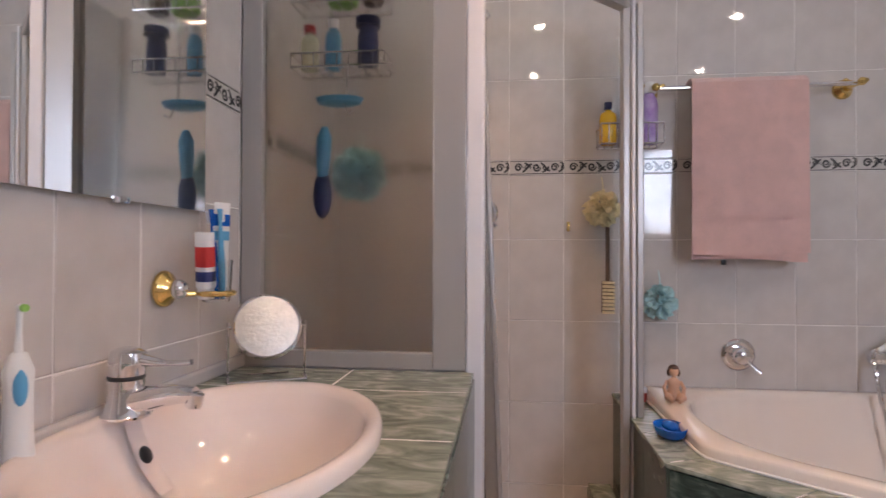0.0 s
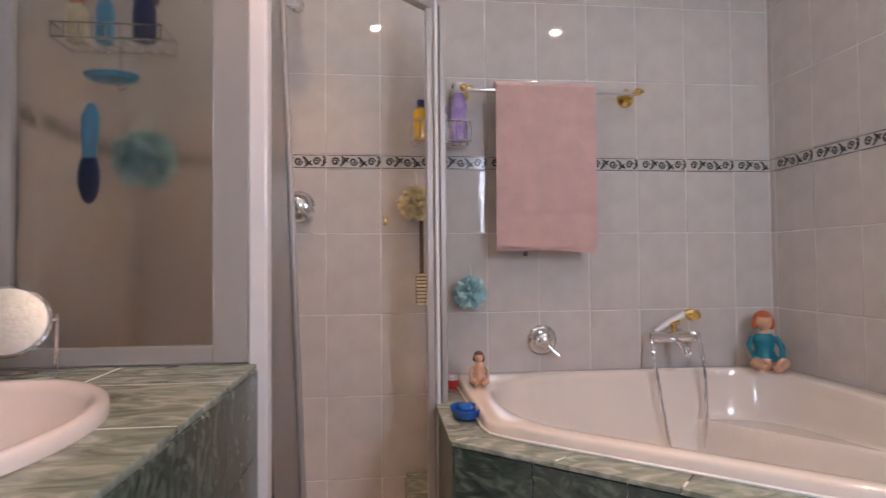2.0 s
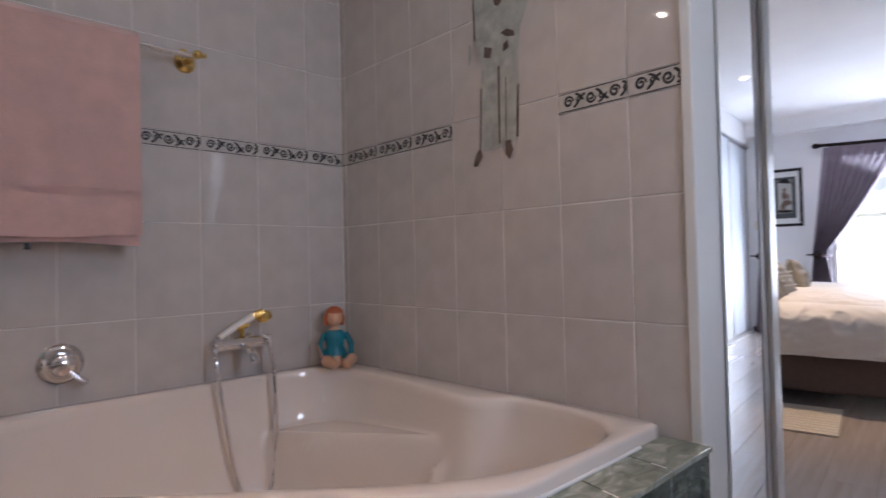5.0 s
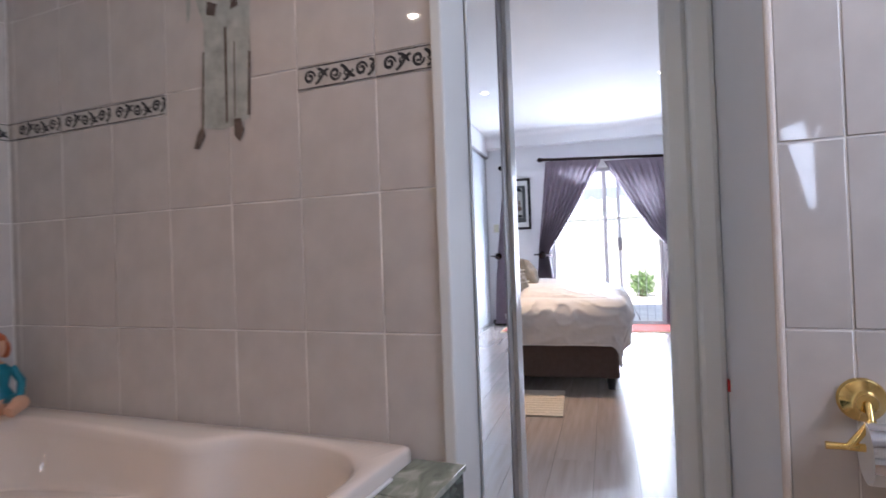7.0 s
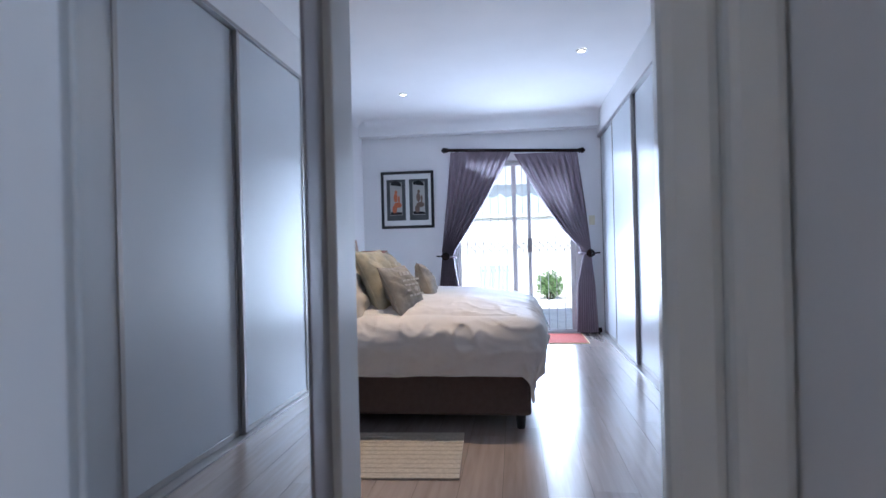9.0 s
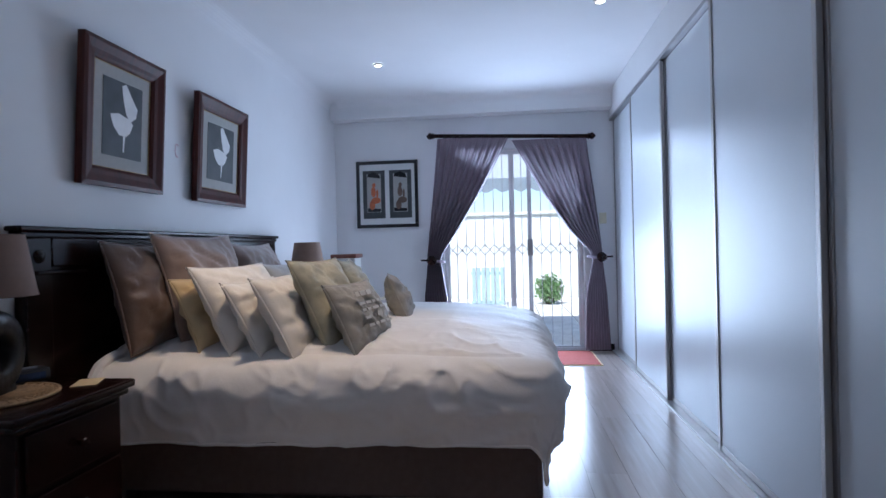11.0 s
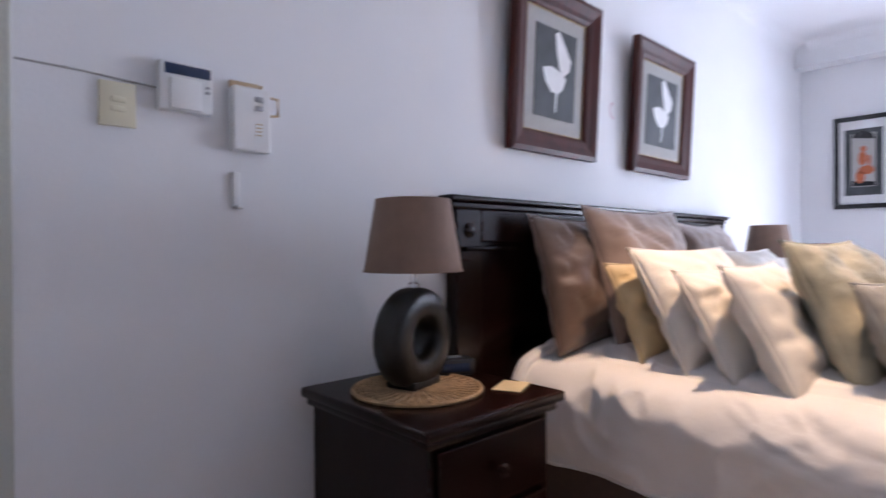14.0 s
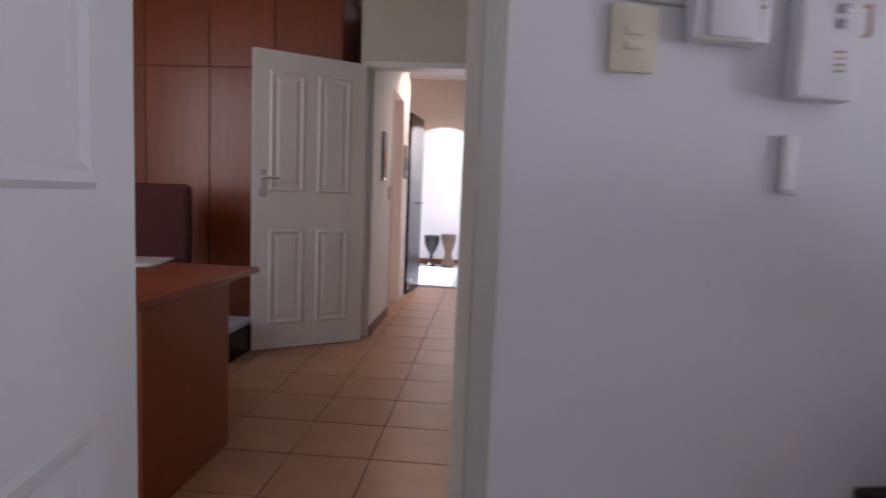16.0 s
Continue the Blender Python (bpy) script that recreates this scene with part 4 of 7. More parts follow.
def toothpaste(name, at, rz, tilt, material, cap, label, h=0.135, bands=()):
    t = thing(name, pose(*at, tilt, 0, rz), label, "toothpaste")
    bm = bmesh.new()
    vs = grid(bm, 12, 8, lambda u, v: ((0.019 - 0.001 * v) * math.cos(2 * math.pi * u), (0.016 * (1 - v) + 0.002) * math.sin(2 * math.pi * u), 0.022 + h * v))
    bmesh.ops.remove_doubles(bm, verts=bm.verts, dist=1e-5)
    body = part("tube", bm, material, t)
    bm = bmesh.new()
    lathe(bm, [(0.016, 0), (0.016, 0.020), (0.012, 0.022)], 18)
    part("cap", bm, cap, t)
    for f0, f1, tone in bands:
        bm = bmesh.new()
        grid(bm, 16, 2, lambda u, v: ((0.0196 - 0.001 * (f0 + (f1 - f0) * v)) * math.cos(2 * math.pi * u), (0.016 * (1 - f0 - (f1 - f0) * v) + 0.0026) * math.sin(2 * math.pi * u), 0.022 + h * (f0 + (f1 - f0) * v)))
        part("label_band", bm, tone, body)
    return t


def manual_brush(at, tilt, rz, material, label):
    t = thing("toothbrush", pose(*at, tilt, 0, rz), label, "toothbrush", "toothbrushes in the tumbler")
    bm = bmesh.new()
    tube(bm, [(0, 0, 0), (0, 0.002, 0.06), (0, 0, 0.11), (0, 0.003, 0.15), (0, 0.003, 0.18)], 0.006, 10, radii=[0.005, 0.0075, 0.006, 0.0035, 0.0055])
    part("handle", bm, material, t)
    bm = bmesh.new()
    box(bm, -0.005, 0.006, 0.153, 0.005, 0.017, 0.178, 0.001)
    part("bristles", bm, M_WPLAST, t)


toothpaste("toothpaste_tube", (LW + 0.088, 1.073, 0.992), 60, 5, M_WPLAST, M_WPLAST, "white toothpaste tube with a blue end in the tumbler", 0.17, ((0.55, 0.66, M_SKYBLUE), (0.72, 0.86, M_BLUE)))
toothpaste("toothpaste_tube", (LW + 0.080, 1.045, 0.992), 20, 12, M_WPLAST, M_WPLAST, "red and white toothpaste tube in the tumbler", 0.11, ((0.38, 0.74, M_RED), (0.12, 0.30, M_NAVY)))
manual_brush((LW + 0.105, 1.063, 0.990), 8, 10, M_SKYBLUE, "blue and green toothbrush leaning in the tumbler")
manual_brush((LW + 0.100, 1.049, 0.990), -6, 60, M_BLUE, "dark blue toothbrush leaning in the tumbler")

for k, (yy, sc) in enumerate(((0.675, 1.0), (0.60, 1.0))):
    eb = thing("electric_toothbrush", pose(LW + 0.048, yy - 0.03, CT) @ Matrix.Diagonal((0.86, 0.86, 0.87, 1)), "white and blue electric toothbrush standing on the counter", "toothbrush", "electric toothbrushes")
    bm = bmesh.new()
    lathe(bm, [(0.021, 0), (0.023, 0.003), (0.020, 0.06), (0.019, 0.12), (0.021, 0.15), (0.012, 0.175), (0.009, 0.178)], 22)
    part("handle", bm, M_WPLAST, eb)
    bm = bmesh.new()
    ball(bm, (0.013, -0.010, 0.128), 0.010, 0.010, 0.028)
    part("grip", bm, M_SKYBLUE, eb, "blue oval grip")
    bm = bmesh.new()
    tube(bm, [(0, 0, 0.176), (0, 0, 0.21), (0.002, 0, 0.243)], 0.004, 10, radii=[0.006, 0.004, 0.004])
    lathe(bm, [(0.006, 0), (0.006, 0.008)], 14, pose(0.002, 0, 0.245, 0, 90, -20))
    part("brush_stem", bm, M_WPLAST, eb)
    bm = bmesh.new()
    lathe(bm, [(0.006, 0), (0.0055, 0.007)], 14, pose(0.010, -0.003, 0.245, 0, 90, -20))
    part("bristles", bm, M_LIME, eb)

# towel rail, towel
rail = thing("towel_rail", pose(0, 0, 0), "double chrome and gold towel rail", "towel rail")
for y, z in ((2.04, 1.668), (2.005, 1.660)):
    bm = bmesh.new()
    tube(bm, [(0.60, y, z), (1.238, y, z)], 0.007, 12)
    part("bar", bm, M_CHROME, rail)
for x in (0.585, 1.245):
    bm = bmesh.new()
    wall_rose(bm, pose(x, BW - 0.0005, 1.664, 90), 0.034)
    tube(bm, [(x, BW - 0.02, 1.664), (x, 1.985, 1.660)], 0.009, 12)
    ball(bm, (x, 1.985, 1.660), 0.014, 0.014, 0.014)
    for s in (-1, 1):
        tube(bm, [(x, 2.02, 1.664), (x + 0.03 * s, 2.02, 1.672)], 0.006, 8)
        ball(bm, (x + 0.032 * s, 2.02, 1.673), 0.009, 0.009, 0.009)
    part("bracket", bm, M_GOLD, rail)
towel = thing("bath_towel", pose(0, 0, 0), "folded pink terry towel hanging over the rail", "towel")


def towel_sheet(x0, x1, front, zt, zb, seed):
    bm = bmesh.new()

    def f(u, v):
        x = x0 + (x1 - x0) * u
        if v < 0.12:
            a = math.pi * v / 0.12
            y, z = 2.022 + 0.030 * math.cos(a), zt + 0.013 * math.sin(a)
        else:
            w = (v - 0.12) / 0.88
            y, z = 1.992 - front - 0.006 * w, zt - (zt - zb) * w
            y += 0.007 * noise.noise((x * 7, z * 1.5, seed)) * (0.3 + w) - 0.008 * math.sin(math.pi * u) * w
            x -= 0.006 * (1 - u) * w
            z += -0.008 * u * w * math.sin(5 * u + seed)
        return (x, y, z)
    grid(bm, 34, 44, f)
    bmesh.ops.recalc_face_normals(bm, faces=bm.faces)
    g = bmesh.ops.solidify(bm, geom=bm.faces, thickness=0.007)
    return bm


part("outer_fold", towel_sheet(0.705, 1.078, 0.012, 1.682, 1.082, 0.0), M_TOWEL, towel)
part("inner_fold", towel_sheet(0.71, 1.073, 0.001, 1.676, 1.066, 3.0), M_TOWEL, towel)
bm = bmesh.new()
for z in (1.20, 1.208, 1.216):
    tube(bm, [(0.71 + 0.0365 * k, 1.9725 - 0.010 * math.sin(math.pi * k / 10), z) for k in range(11)], 0.0009, 5)
part("woven_border", bm, M_TOWEL, towel)
bm = bmesh.new()
box(bm, 0.80, 1.985, 1.048, 0.815, 1.995, 1.066, 0.002)
part("hang_tag", bm, M_BLACK, towel, "dark hanging tag")


# bath fittings
def knob_mixer(at, name, label, drop=1):
    t = thing(name, pose(*at), label, "tap")
    bm = bmesh.new()
    lathe(bm, [(0.056, 0), (0.057, 0.006), (0.050, 0.014), (0.044, 0.016)], 36, TOBACK)
    part("plate", bm, M_CHROME, t)
    bm = bmesh.new()
    lathe(bm, [(0.032, 0.014), (0.033, 0.03), (0.028, 0.05), (0.018, 0.057), (0.003, 0.059)], 30, TOBACK)
    part("cartridge", bm, M_CHROME, t)
    bm = bmesh.new()
    tube(bm, [(0.01, -0.045, -0.012), (0.035, -0.052, -0.04), (0.052, -0.056, -0.055)], 0.007, 10, radii=[0.008, 0.0075, 0.010])
    part("lever", bm, M_CHROME, t)
    return t


knob_mixer((0.895, WALLY, 0.728), "bath_valve", "round chrome bath valve with a lever on the tiles")
knob_mixer((-0.015, WALLY, 1.237), "shower_valve", "round chrome shower valve with a lever on the tiles")
hm = thing("bath_mixer", pose(1.40, WALLY, 0.733), "chrome and gold bath mixer with hand shower", "tap")
bm = bmesh.new()
lathe(bm, [(0.028, 0), (0.028, 0.004), (0.018, 0.012), (0.016, 0.05)], 24, pose(-0.045, 0, 0, 90))
lathe(bm, [(0.028, 0), (0.028, 0.004), (0.018, 0.012), (0.016, 0.05)], 24, pose(0.045, 0, 0, 90))
tube(bm, [(-0.075, -0.055, 0), (0.075, -0.055, 0)], 0.021, 18)
part("body", bm, M_CHROME, hm)
for s in (-1, 1):
    bm = bmesh.new()
    lathe(bm, [(0.019, 0), (0.022, 0.004), (0.021, 0.028), (0.014, 0.034)], 20, pose(s * 0.07, -0.055, 0, 0, 90 * s, 0))
    part("handle", bm, M_CHROME, hm)
bm = bmesh.new()
tube(bm, bez((0, -0.06, -0.012), (0, -0.10, -0.02), (0, -0.14, -0.03), (0, -0.15, -0.055)), 0.013, 12)
part("spout", bm, M_CHROME, hm)
bm = bmesh.new()
tube(bm, [(0, -0.055, 0.02), (0, -0.055, 0.05)], 0.010, 12)
tube(bm, [(-0.02, -0.055, 0.052), (0.02, -0.055, 0.06)], 0.012, 12)
part("cradle", bm, M_GOLD, hm, "gold cradle")
hand = thing("hand_shower", pose(1.40, WALLY - 0.055, 0.80), "chrome and gold hand shower lying in its cradle", "hand shower")
bm = bmesh.new()
tube(bm, [(-0.075, 0, -0.042), (-0.02, 0, -0.01), (0.045, 0, 0.022)], 0.011, 12, radii=[0.009, 0.012, 0.012])
part("grip", bm, M_WPLAST, hand, "pale grip")
bm = bmesh.new()
tube(bm, [(0.04, 0, 0.02), (0.075, 0, 0.026)], 0.014, 14, radii=[0.012, 0.018])
lathe(bm, [(0.010, 0.014), (0.026, 0.004), (0.027, -0.008), (0.022, -0.012)], 24, pose(0.078, -0.004, 0.018, 20, -28, 0))
part("head", bm, M_GOLD, hand, "gold shower head")
bm = bmesh.new()
path = bez((-0.08, 0.0, -0.045), (-0.12, -0.03, -0.06), (-0.095, -0.07, -0.25), (-0.075, -0.09, -0.44), 30) + bez((-0.075, -0.09, -0.44), (-0.055, -0.11, -0.62), (0.055, -0.11, -0.62), (0.07, -0.09, -0.44), 30)[1:] + bez((0.07, -0.09, -0.44), (0.09, -0.07, -0.25), (0.10, -0.04, -0.03), (0.06, -0.01, -0.05), 30)[1:]
tube(bm, path, 0.0065, 8, radii=[0.0068 + 0.0008 * (k % 2) for k in range(len(path))])
part("hose", bm, M_CHROME, hand, "ribbed chrome hose")


def figurine(name, at, rz, s, dress, label):
    """A small seated clay figure, one plain mesh."""
    bm = bmesh.new()
    lathe(bm, [(0.030, 0.0), (0.038, 0.010), (0.034, 0.030), (0.023, 0.052), (0.027, 0.072), (0.029, 0.084), (0.018, 0.096), (0.009, 0.102), (0.009, 0.112)], 18, Matrix.Diagonal((1, 0.78, 1, 1)))
    ball(bm, (0, 0, 0.127), 0.020, 0.019, 0.024)
    ball(bm, (0, 0.006, 0.137), 0.024, 0.022, 0.021)
    for q in (-1, 1):
        ball(bm, (q * 0.020, 0.006, 0.122), 0.009, 0.011, 0.018, 10, 7)
    for q in (-1, 1):
        tube(bm, [(q * 0.027, 0, 0.086), (q * 0.042, -0.008, 0.058), (q * 0.036, -0.034, 0.028)], 0.008, 8)
        tube(bm, [(q * 0.022, -0.01, 0.018), (q * 0.032, -0.055, 0.024), (q * 0.012, -0.075, 0.012)], 0.015, 10, radii=[0.018, 0.015, 0.011])
    me = mesh_of(name, bm, M_SKIN, 70)
    me.materials.append(dress)
    me.materials.append(M_HAIR if dress is M_SKIN else M_ORANGE)
    for p in me.polygons:
        c = p.center
        if 0.022 < c.z < 0.093 and abs(c.x) < 0.044 and c.y > -0.036:
            p.material_index = 1
        elif c.z > 0.106 and (c.y > -0.004 or c.z > 0.142 or abs(c.x) > 0.019):
            p.material_index = 2
    ob = tagged(new(name, me), label, "figurine")
    ob.matrix_basis = pose(*at, 0, 0, rz) @ Matrix.Diagonal((s, s, s, 1))


figurine("bather_figurine", (0.612, 1.875, RIM + 0.001), -8, 0.72, M_SKIN, "small clay bather sitting on the bath rim")
figurine("girl_figurine", (1.735, 1.995, RIM + 0.001), -22, 1.40, M_TEAL, "clay figurine in a teal dress on the bath corner")
dish = thing("soap_dish", pose(0.525, 1.60, DECK), "shiny blue oval soap dish on the marble deck", "soap dish")
bm = bmesh.new()
lathe(bm, [(0.030, 0), (0.044, 0.010), (0.050, 0.030), (0.047, 0.031), (0.038, 0.014), (0.004, 0.010)], 30)
bmesh.ops.transform(bm, matrix=Matrix.Diagonal((0.9, 1.25, 1, 1)), verts=bm.verts)
part("bowl", bm, M_BLUE, dish)
bm = bmesh.new()
ball(bm, (0, 0, 0.03), 0.022, 0.035, 0.012)
part("soap", bm, M_BLUE, dish)
jar = thing("small_jar", pose(0.535, 1.985, DECK), "little red jar with a white lid on the bath deck", "jar")
bm = bmesh.new()
lathe(bm, [(0.018, 0), (0.019, 0.002), (0.019, 0.03)], 18)
part("pot", bm, M_RED, jar)
bm = bmesh.new()
lathe(bm, [(0.02, 0.03), (0.02, 0.045), (0.017, 0.047)], 18)
part("lid", bm, M_WPLAST, jar)


def puff(name, at, r, material, label):
    t = thing(name, pose(*at), label, "bath puff")
    rnd = random.Random(5)
    bm = bmesh.new()
    for k in range(46):
        d = Vector((rnd.gauss(0, 1), rnd.gauss(0, 1), rnd.gauss(0, 1))).normalized()
        c = d * r * 0.62
        a, b = d.orthogonal().normalized(), d.cross(d.orthogonal()).normalized()
        n = 9
        ring = []
        for j in range(n):
            w = 2 * math.pi * j / n
            q = c + (a * math.cos(w) + b * math.sin(w)) * r * (0.34 + 0.14 * math.sin(3 * w + k)) + d * r * 0.32 * (0.7 + 0.5 * math.sin(2 * w + k))
            ring.append(bm.verts.new(q))
        o = bm.verts.new(c - d * r * 0.2)
        for j in range(n):
            bm.faces.new((o, ring[j], ring[(j + 1) % n]))
    part("netting", bm, material, t, angle=20)
    bm = bmesh.new()
    tube(bm, [(0, 0, r * 0.3), (0.004, 0.01, r + 0.02), (0, 0.02, r + 0.05)], 0.002, 6)
    part("cord", bm, material, t)


puff("bath_puff", (0.412, 2.03, 1.245), 0.066, M_PUFF_Y, "cream netting bath puff hanging in the shower")
puff("bath_puff", (0.612, 2.045, 0.915), 0.062, M_PUFF_B, "aqua netting bath puff hanging by the bath")
hook = thing("puff_hook", pose(0.30, WALLY, 1.185), "small bronze hook on the tiles", "hook")
bm = bmesh.new()
box(bm, -0.006, -0.012, -0.018, 0.006, 0, 0.018, 0.003)
part("plate", bm, M_GOLD, hook)
bk = thing("body_brush", pose(0.432, 2.03, 0.93), "cream bristle back brush hanging on the shower wall", "brush")
bm = bmesh.new()
box(bm, -0.022, 0.0, -0.06, 0.022, 0.018, 0.06, 0.008)
tube(bm, [(0, 0.008, 0.05), (0, 0.01, 0.2), (0, 0.012, 0.30)], 0.008, 10)
part("handle", bm, M_BROWN_S, bk)
bm = bmesh.new()
for i in range(9):
    box(bm, -0.020, -0.024, -0.056 + 0.013 * i, 0.020, 0.0, -0.047 + 0.013 * i, 0.002)
part("bristles", bm, M_CREAM, bk)


def bottle(name, at, r, h, body, cap, label, flat=0.7, rz=0, neck=0.35):
    t = thing(name, pose(*at, 0, 0, rz), label, "bottle")
    bm = bmesh.new()
    lathe(bm, [(r * 0.9, 0), (r, 0.006), (r, h * 0.62), (r * 0.85, h * 0.74), (r * neck, h * 0.80), (r * neck, h * 0.83)], 22)
    bmesh.ops.transform(bm, matrix=Matrix.Diagonal((1, flat, 1, 1)), verts=bm.verts)
    part("body", bm, body, t)
    bm = bmesh.new()
    lathe(bm, [(r * neck * 1.3, h * 0.83), (r * neck * 1.3, h), (r * neck, h * 1.01)], 18)
    part("cap", bm, cap, t)
    return t


def wire_basket(name, m, w, d, h, label, hang=0.0):
    t = thing(name, m, label, "shower caddy")
    for z in (0.0, h):
        bm = bmesh.new()
        tube(bm, [(-w / 2, -d / 2, z), (w / 2, -d / 2, z), (w / 2, d / 2, z), (-w / 2, d / 2, z)], 0.0028, 6, closed=True)
        part("hoop", bm, M_CHROME, t)
    for k in range(9):
        x = -w / 2 + w * k / 8
        bm = bmesh.new()
        tube(bm, [(x, -d / 2, h), (x, -d / 2, 0), (x, d / 2, 0), (x, d / 2, h)], 0.0018, 5)
        part("wire", bm, M_CHROME, t)
    if hang:
        for x in (-w * 0.2, w * 0.2):
            bm = bmesh.new()
            tube(bm, [(x, d / 2, 0), (x, d / 2, hang)], 0.003, 6)
            part("hanger", bm, M_CHROME, t)
    return t


wire_basket("corner_caddy", pose(0.505, 2.025, 1.466), 0.21, 0.10, 0.07, "chrome wire caddy on the wall above the bath")
bottle("shower_gel_bottle", (0.432, 2.03, 1.472), 0.030, 0.15, M_YELLOW, M_NAVY, "amber yellow shower gel bottle in the wire caddy")
bottle("shampoo_bottle", (0.572, 2.025, 1.470), 0.030, 0.215, M_LILAC, M_WPLAST, "violet shampoo bottle with a white cap in the wire caddy", neck=0.6)
bottle("small_violet_bottle", (0.512, 2.035, 1.470), 0.022, 0.13, M_WPLAST, M_VIOLET, "small white bottle with a violet cap in the caddy", neck=0.6)
CY = SY + 0.095
for z, hg in ((1.568, 0.17), (1.738, 0.20)):
    wire_basket("hanging_caddy", pose(-0.362, CY, z), 0.25, 0.10, 0.035, "chrome wire basket hanging behind the frosted screen", hg)
bottle("pale_bottle", (-0.452, CY, 1.572), 0.024, 0.12, M_PUFF_Y, M_RED, "pale pink bottle in the wire basket", neck=0.5)
bottle("blue_bottle", (-0.387, CY, 1.572), 0.022, 0.135, M_SKYBLUE, M_WPLAST, "light blue bottle in the wire basket", neck=0.5)
bottle("navy_tube", (-0.287, CY - 0.02, 1.572), 0.028, 0.125, M_NAVY, M_NAVY, "navy blue cosmetic tube in the wire basket", neck=0.9)
bottle("green_bottle", (-0.36, CY, 1.742), 0.040, 0.15, M_LIME, M_WPLAST, "green bottle on the upper wire basket", neck=0.5)
bottle("brown_bottle", (-0.28, CY, 1.742), 0.030, 0.14, M_BROWN_S, M_BLACK, "brown bottle on the upper wire basket", neck=0.5)
st = thing("soap_tray", pose(-0.366, CY - 0.01, 1.474), "turquoise soap tray hanging below the wire basket", "soap dish")
bm = bmesh.new()
lathe(bm, [(0.03, 0), (0.05, 0.006), (0.056, 0.018), (0.052, 0.018), (0.03, 0.006)], 26)
bmesh.ops.transform(bm, matrix=Matrix.Diagonal((1.15, 0.75, 1, 1)), verts=bm.verts)
part("tray", bm, M_SKYBLUE, st)
bm = bmesh.new()
tube(bm, [(0.02, 0, 0.01), (0.02, 0, 0.10)], 0.002, 6)
tube(bm, [(0.02, -0.02, 0.0), (0.03, -0.025, -0.03), (0.045, -0.025, -0.02)], 0.002, 6)
part("wire", bm, M_CHROME, st)
sb = thing("scrub_brush", pose(-0.398, CY - 0.05, 1.178), "long blue bath brush with dark bristles behind the screen", "brush")
bm = bmesh.new()
tube(bm, [(0, 0, 0.10), (0.002, 0, 0.15), (0.004, 0, 0.20), (0.005, 0, 0.23)], 0.02, 14, radii=[0.014, 0.018, 0.02, 0.008])
part("handle", bm, M_SKYBLUE, sb)
bm = bmesh.new()
ball(bm, (0, 0, 0.055), 0.025, 0.02, 0.062)
part("bristles", bm, M_NAVY, sb)
puff("bath_puff", (-0.36, CY + 0.17, 1.318), 0.082, M_PUFF_B, "aqua netting puff behind the frosted screen")

head = thing("wall_shower", pose(-0.02, WALLY, 1.985), "chrome overhead shower on a short wall arm", "shower")
bm = bmesh.new()
wall_rose(bm, TOBACK, 0.028)
tube(bm, bez((0, -0.02, 0), (0, -0.07, 0.01), (0, -0.11, 0.0), (0, -0.13, -0.03)), 0.009, 10)
part("arm", bm, M_CHROME, head)
bm = bmesh.new()
lathe(bm, [(0.012, 0.03), (0.020, 0.015), (0.036, 0.0), (0.038, -0.010), (0.034, -0.013), (0.004, -0.014)], 28, pose(0, -0.14, -0.055, 28))
part("rose_plate", bm, M_CHROME, head)
block = thing("shower_corner_block", pose(0, 0, 0), "small marble tiled block in the shower corner", "ledge", kind="structure")
boxpart("core", M_GROUT, block, 0.378, 1.84, 0.101, 0.448, BW - 0.002, 0.236, 0.0)
boxpart("tile", M_GREEN, block, 0.372, 1.834, 0.237, 0.450, 2.09, 0.249, 0.0012)
boxpart("tile", M_GREEN, block, 0.368, 1.84, 0.103, 0.377, 2.09, 0.235, 0.001)
boxpart("tile", M_GREEN, block, 0.379, 1.830, 0.103, 0.449, 1.839, 0.235, 0.001)

# toilet roll holder beside the door
tp = thing("toilet_roll_holder", pose(RW - 0.001, 0.025, 0.75), "gold and chrome toilet roll holder", "toilet roll holder")
bm = bmesh.new()
wall_rose(bm, pose(0, 0, 0, 0, -90, 0), 0.034)
part("rose", bm, M_GOLD, tp)
bm = bmesh.new()
tube(bm, [(-0.03, 0, 0), (-0.05, 0, -0.02), (-0.05, 0.03, -0.06), (-0.05, 0.06, -0.06)], 0.006, 10)
tube(bm, [(-0.05, 0.03, -0.06), (-0.05, -0.11, -0.06)], 0.006, 10)
part("arm", bm, M_GOLD, tp)
bm = bmesh.new()
tube(bm, [(-0.05, 0.01, -0.068), (-0.05, -0.09, -0.068)], 0.045, 24)
part("paper_roll", bm, M_WPLAST, tp)
bm = bmesh.new()
grid(bm, 10, 4, lambda u, v: (-0.05 - 0.05 * math.sin(0.3 + 1.6 * u), 0.012 - 0.105 * v, -0.066 + 0.05 * math.cos(0.3 + 1.6 * u)))
part("cover_flap", bm, M_CHROME, tp)

# painted tile mural of a standing jester-like figure, plain shapes
mural = thing("tile_mural", pose(RW - 0.0022, 1.265, 1.275), "grey-green painted tile mural of a standing costumed figure", "mural")


def flat(pts, name, material, off=0.0):
    bm = bmesh.new()
    a = [bm.verts.new((-off, y, z)) for y, z in pts]
    bm.faces.new(a)
    ob = part(name, bm, material, mural)
    return ob


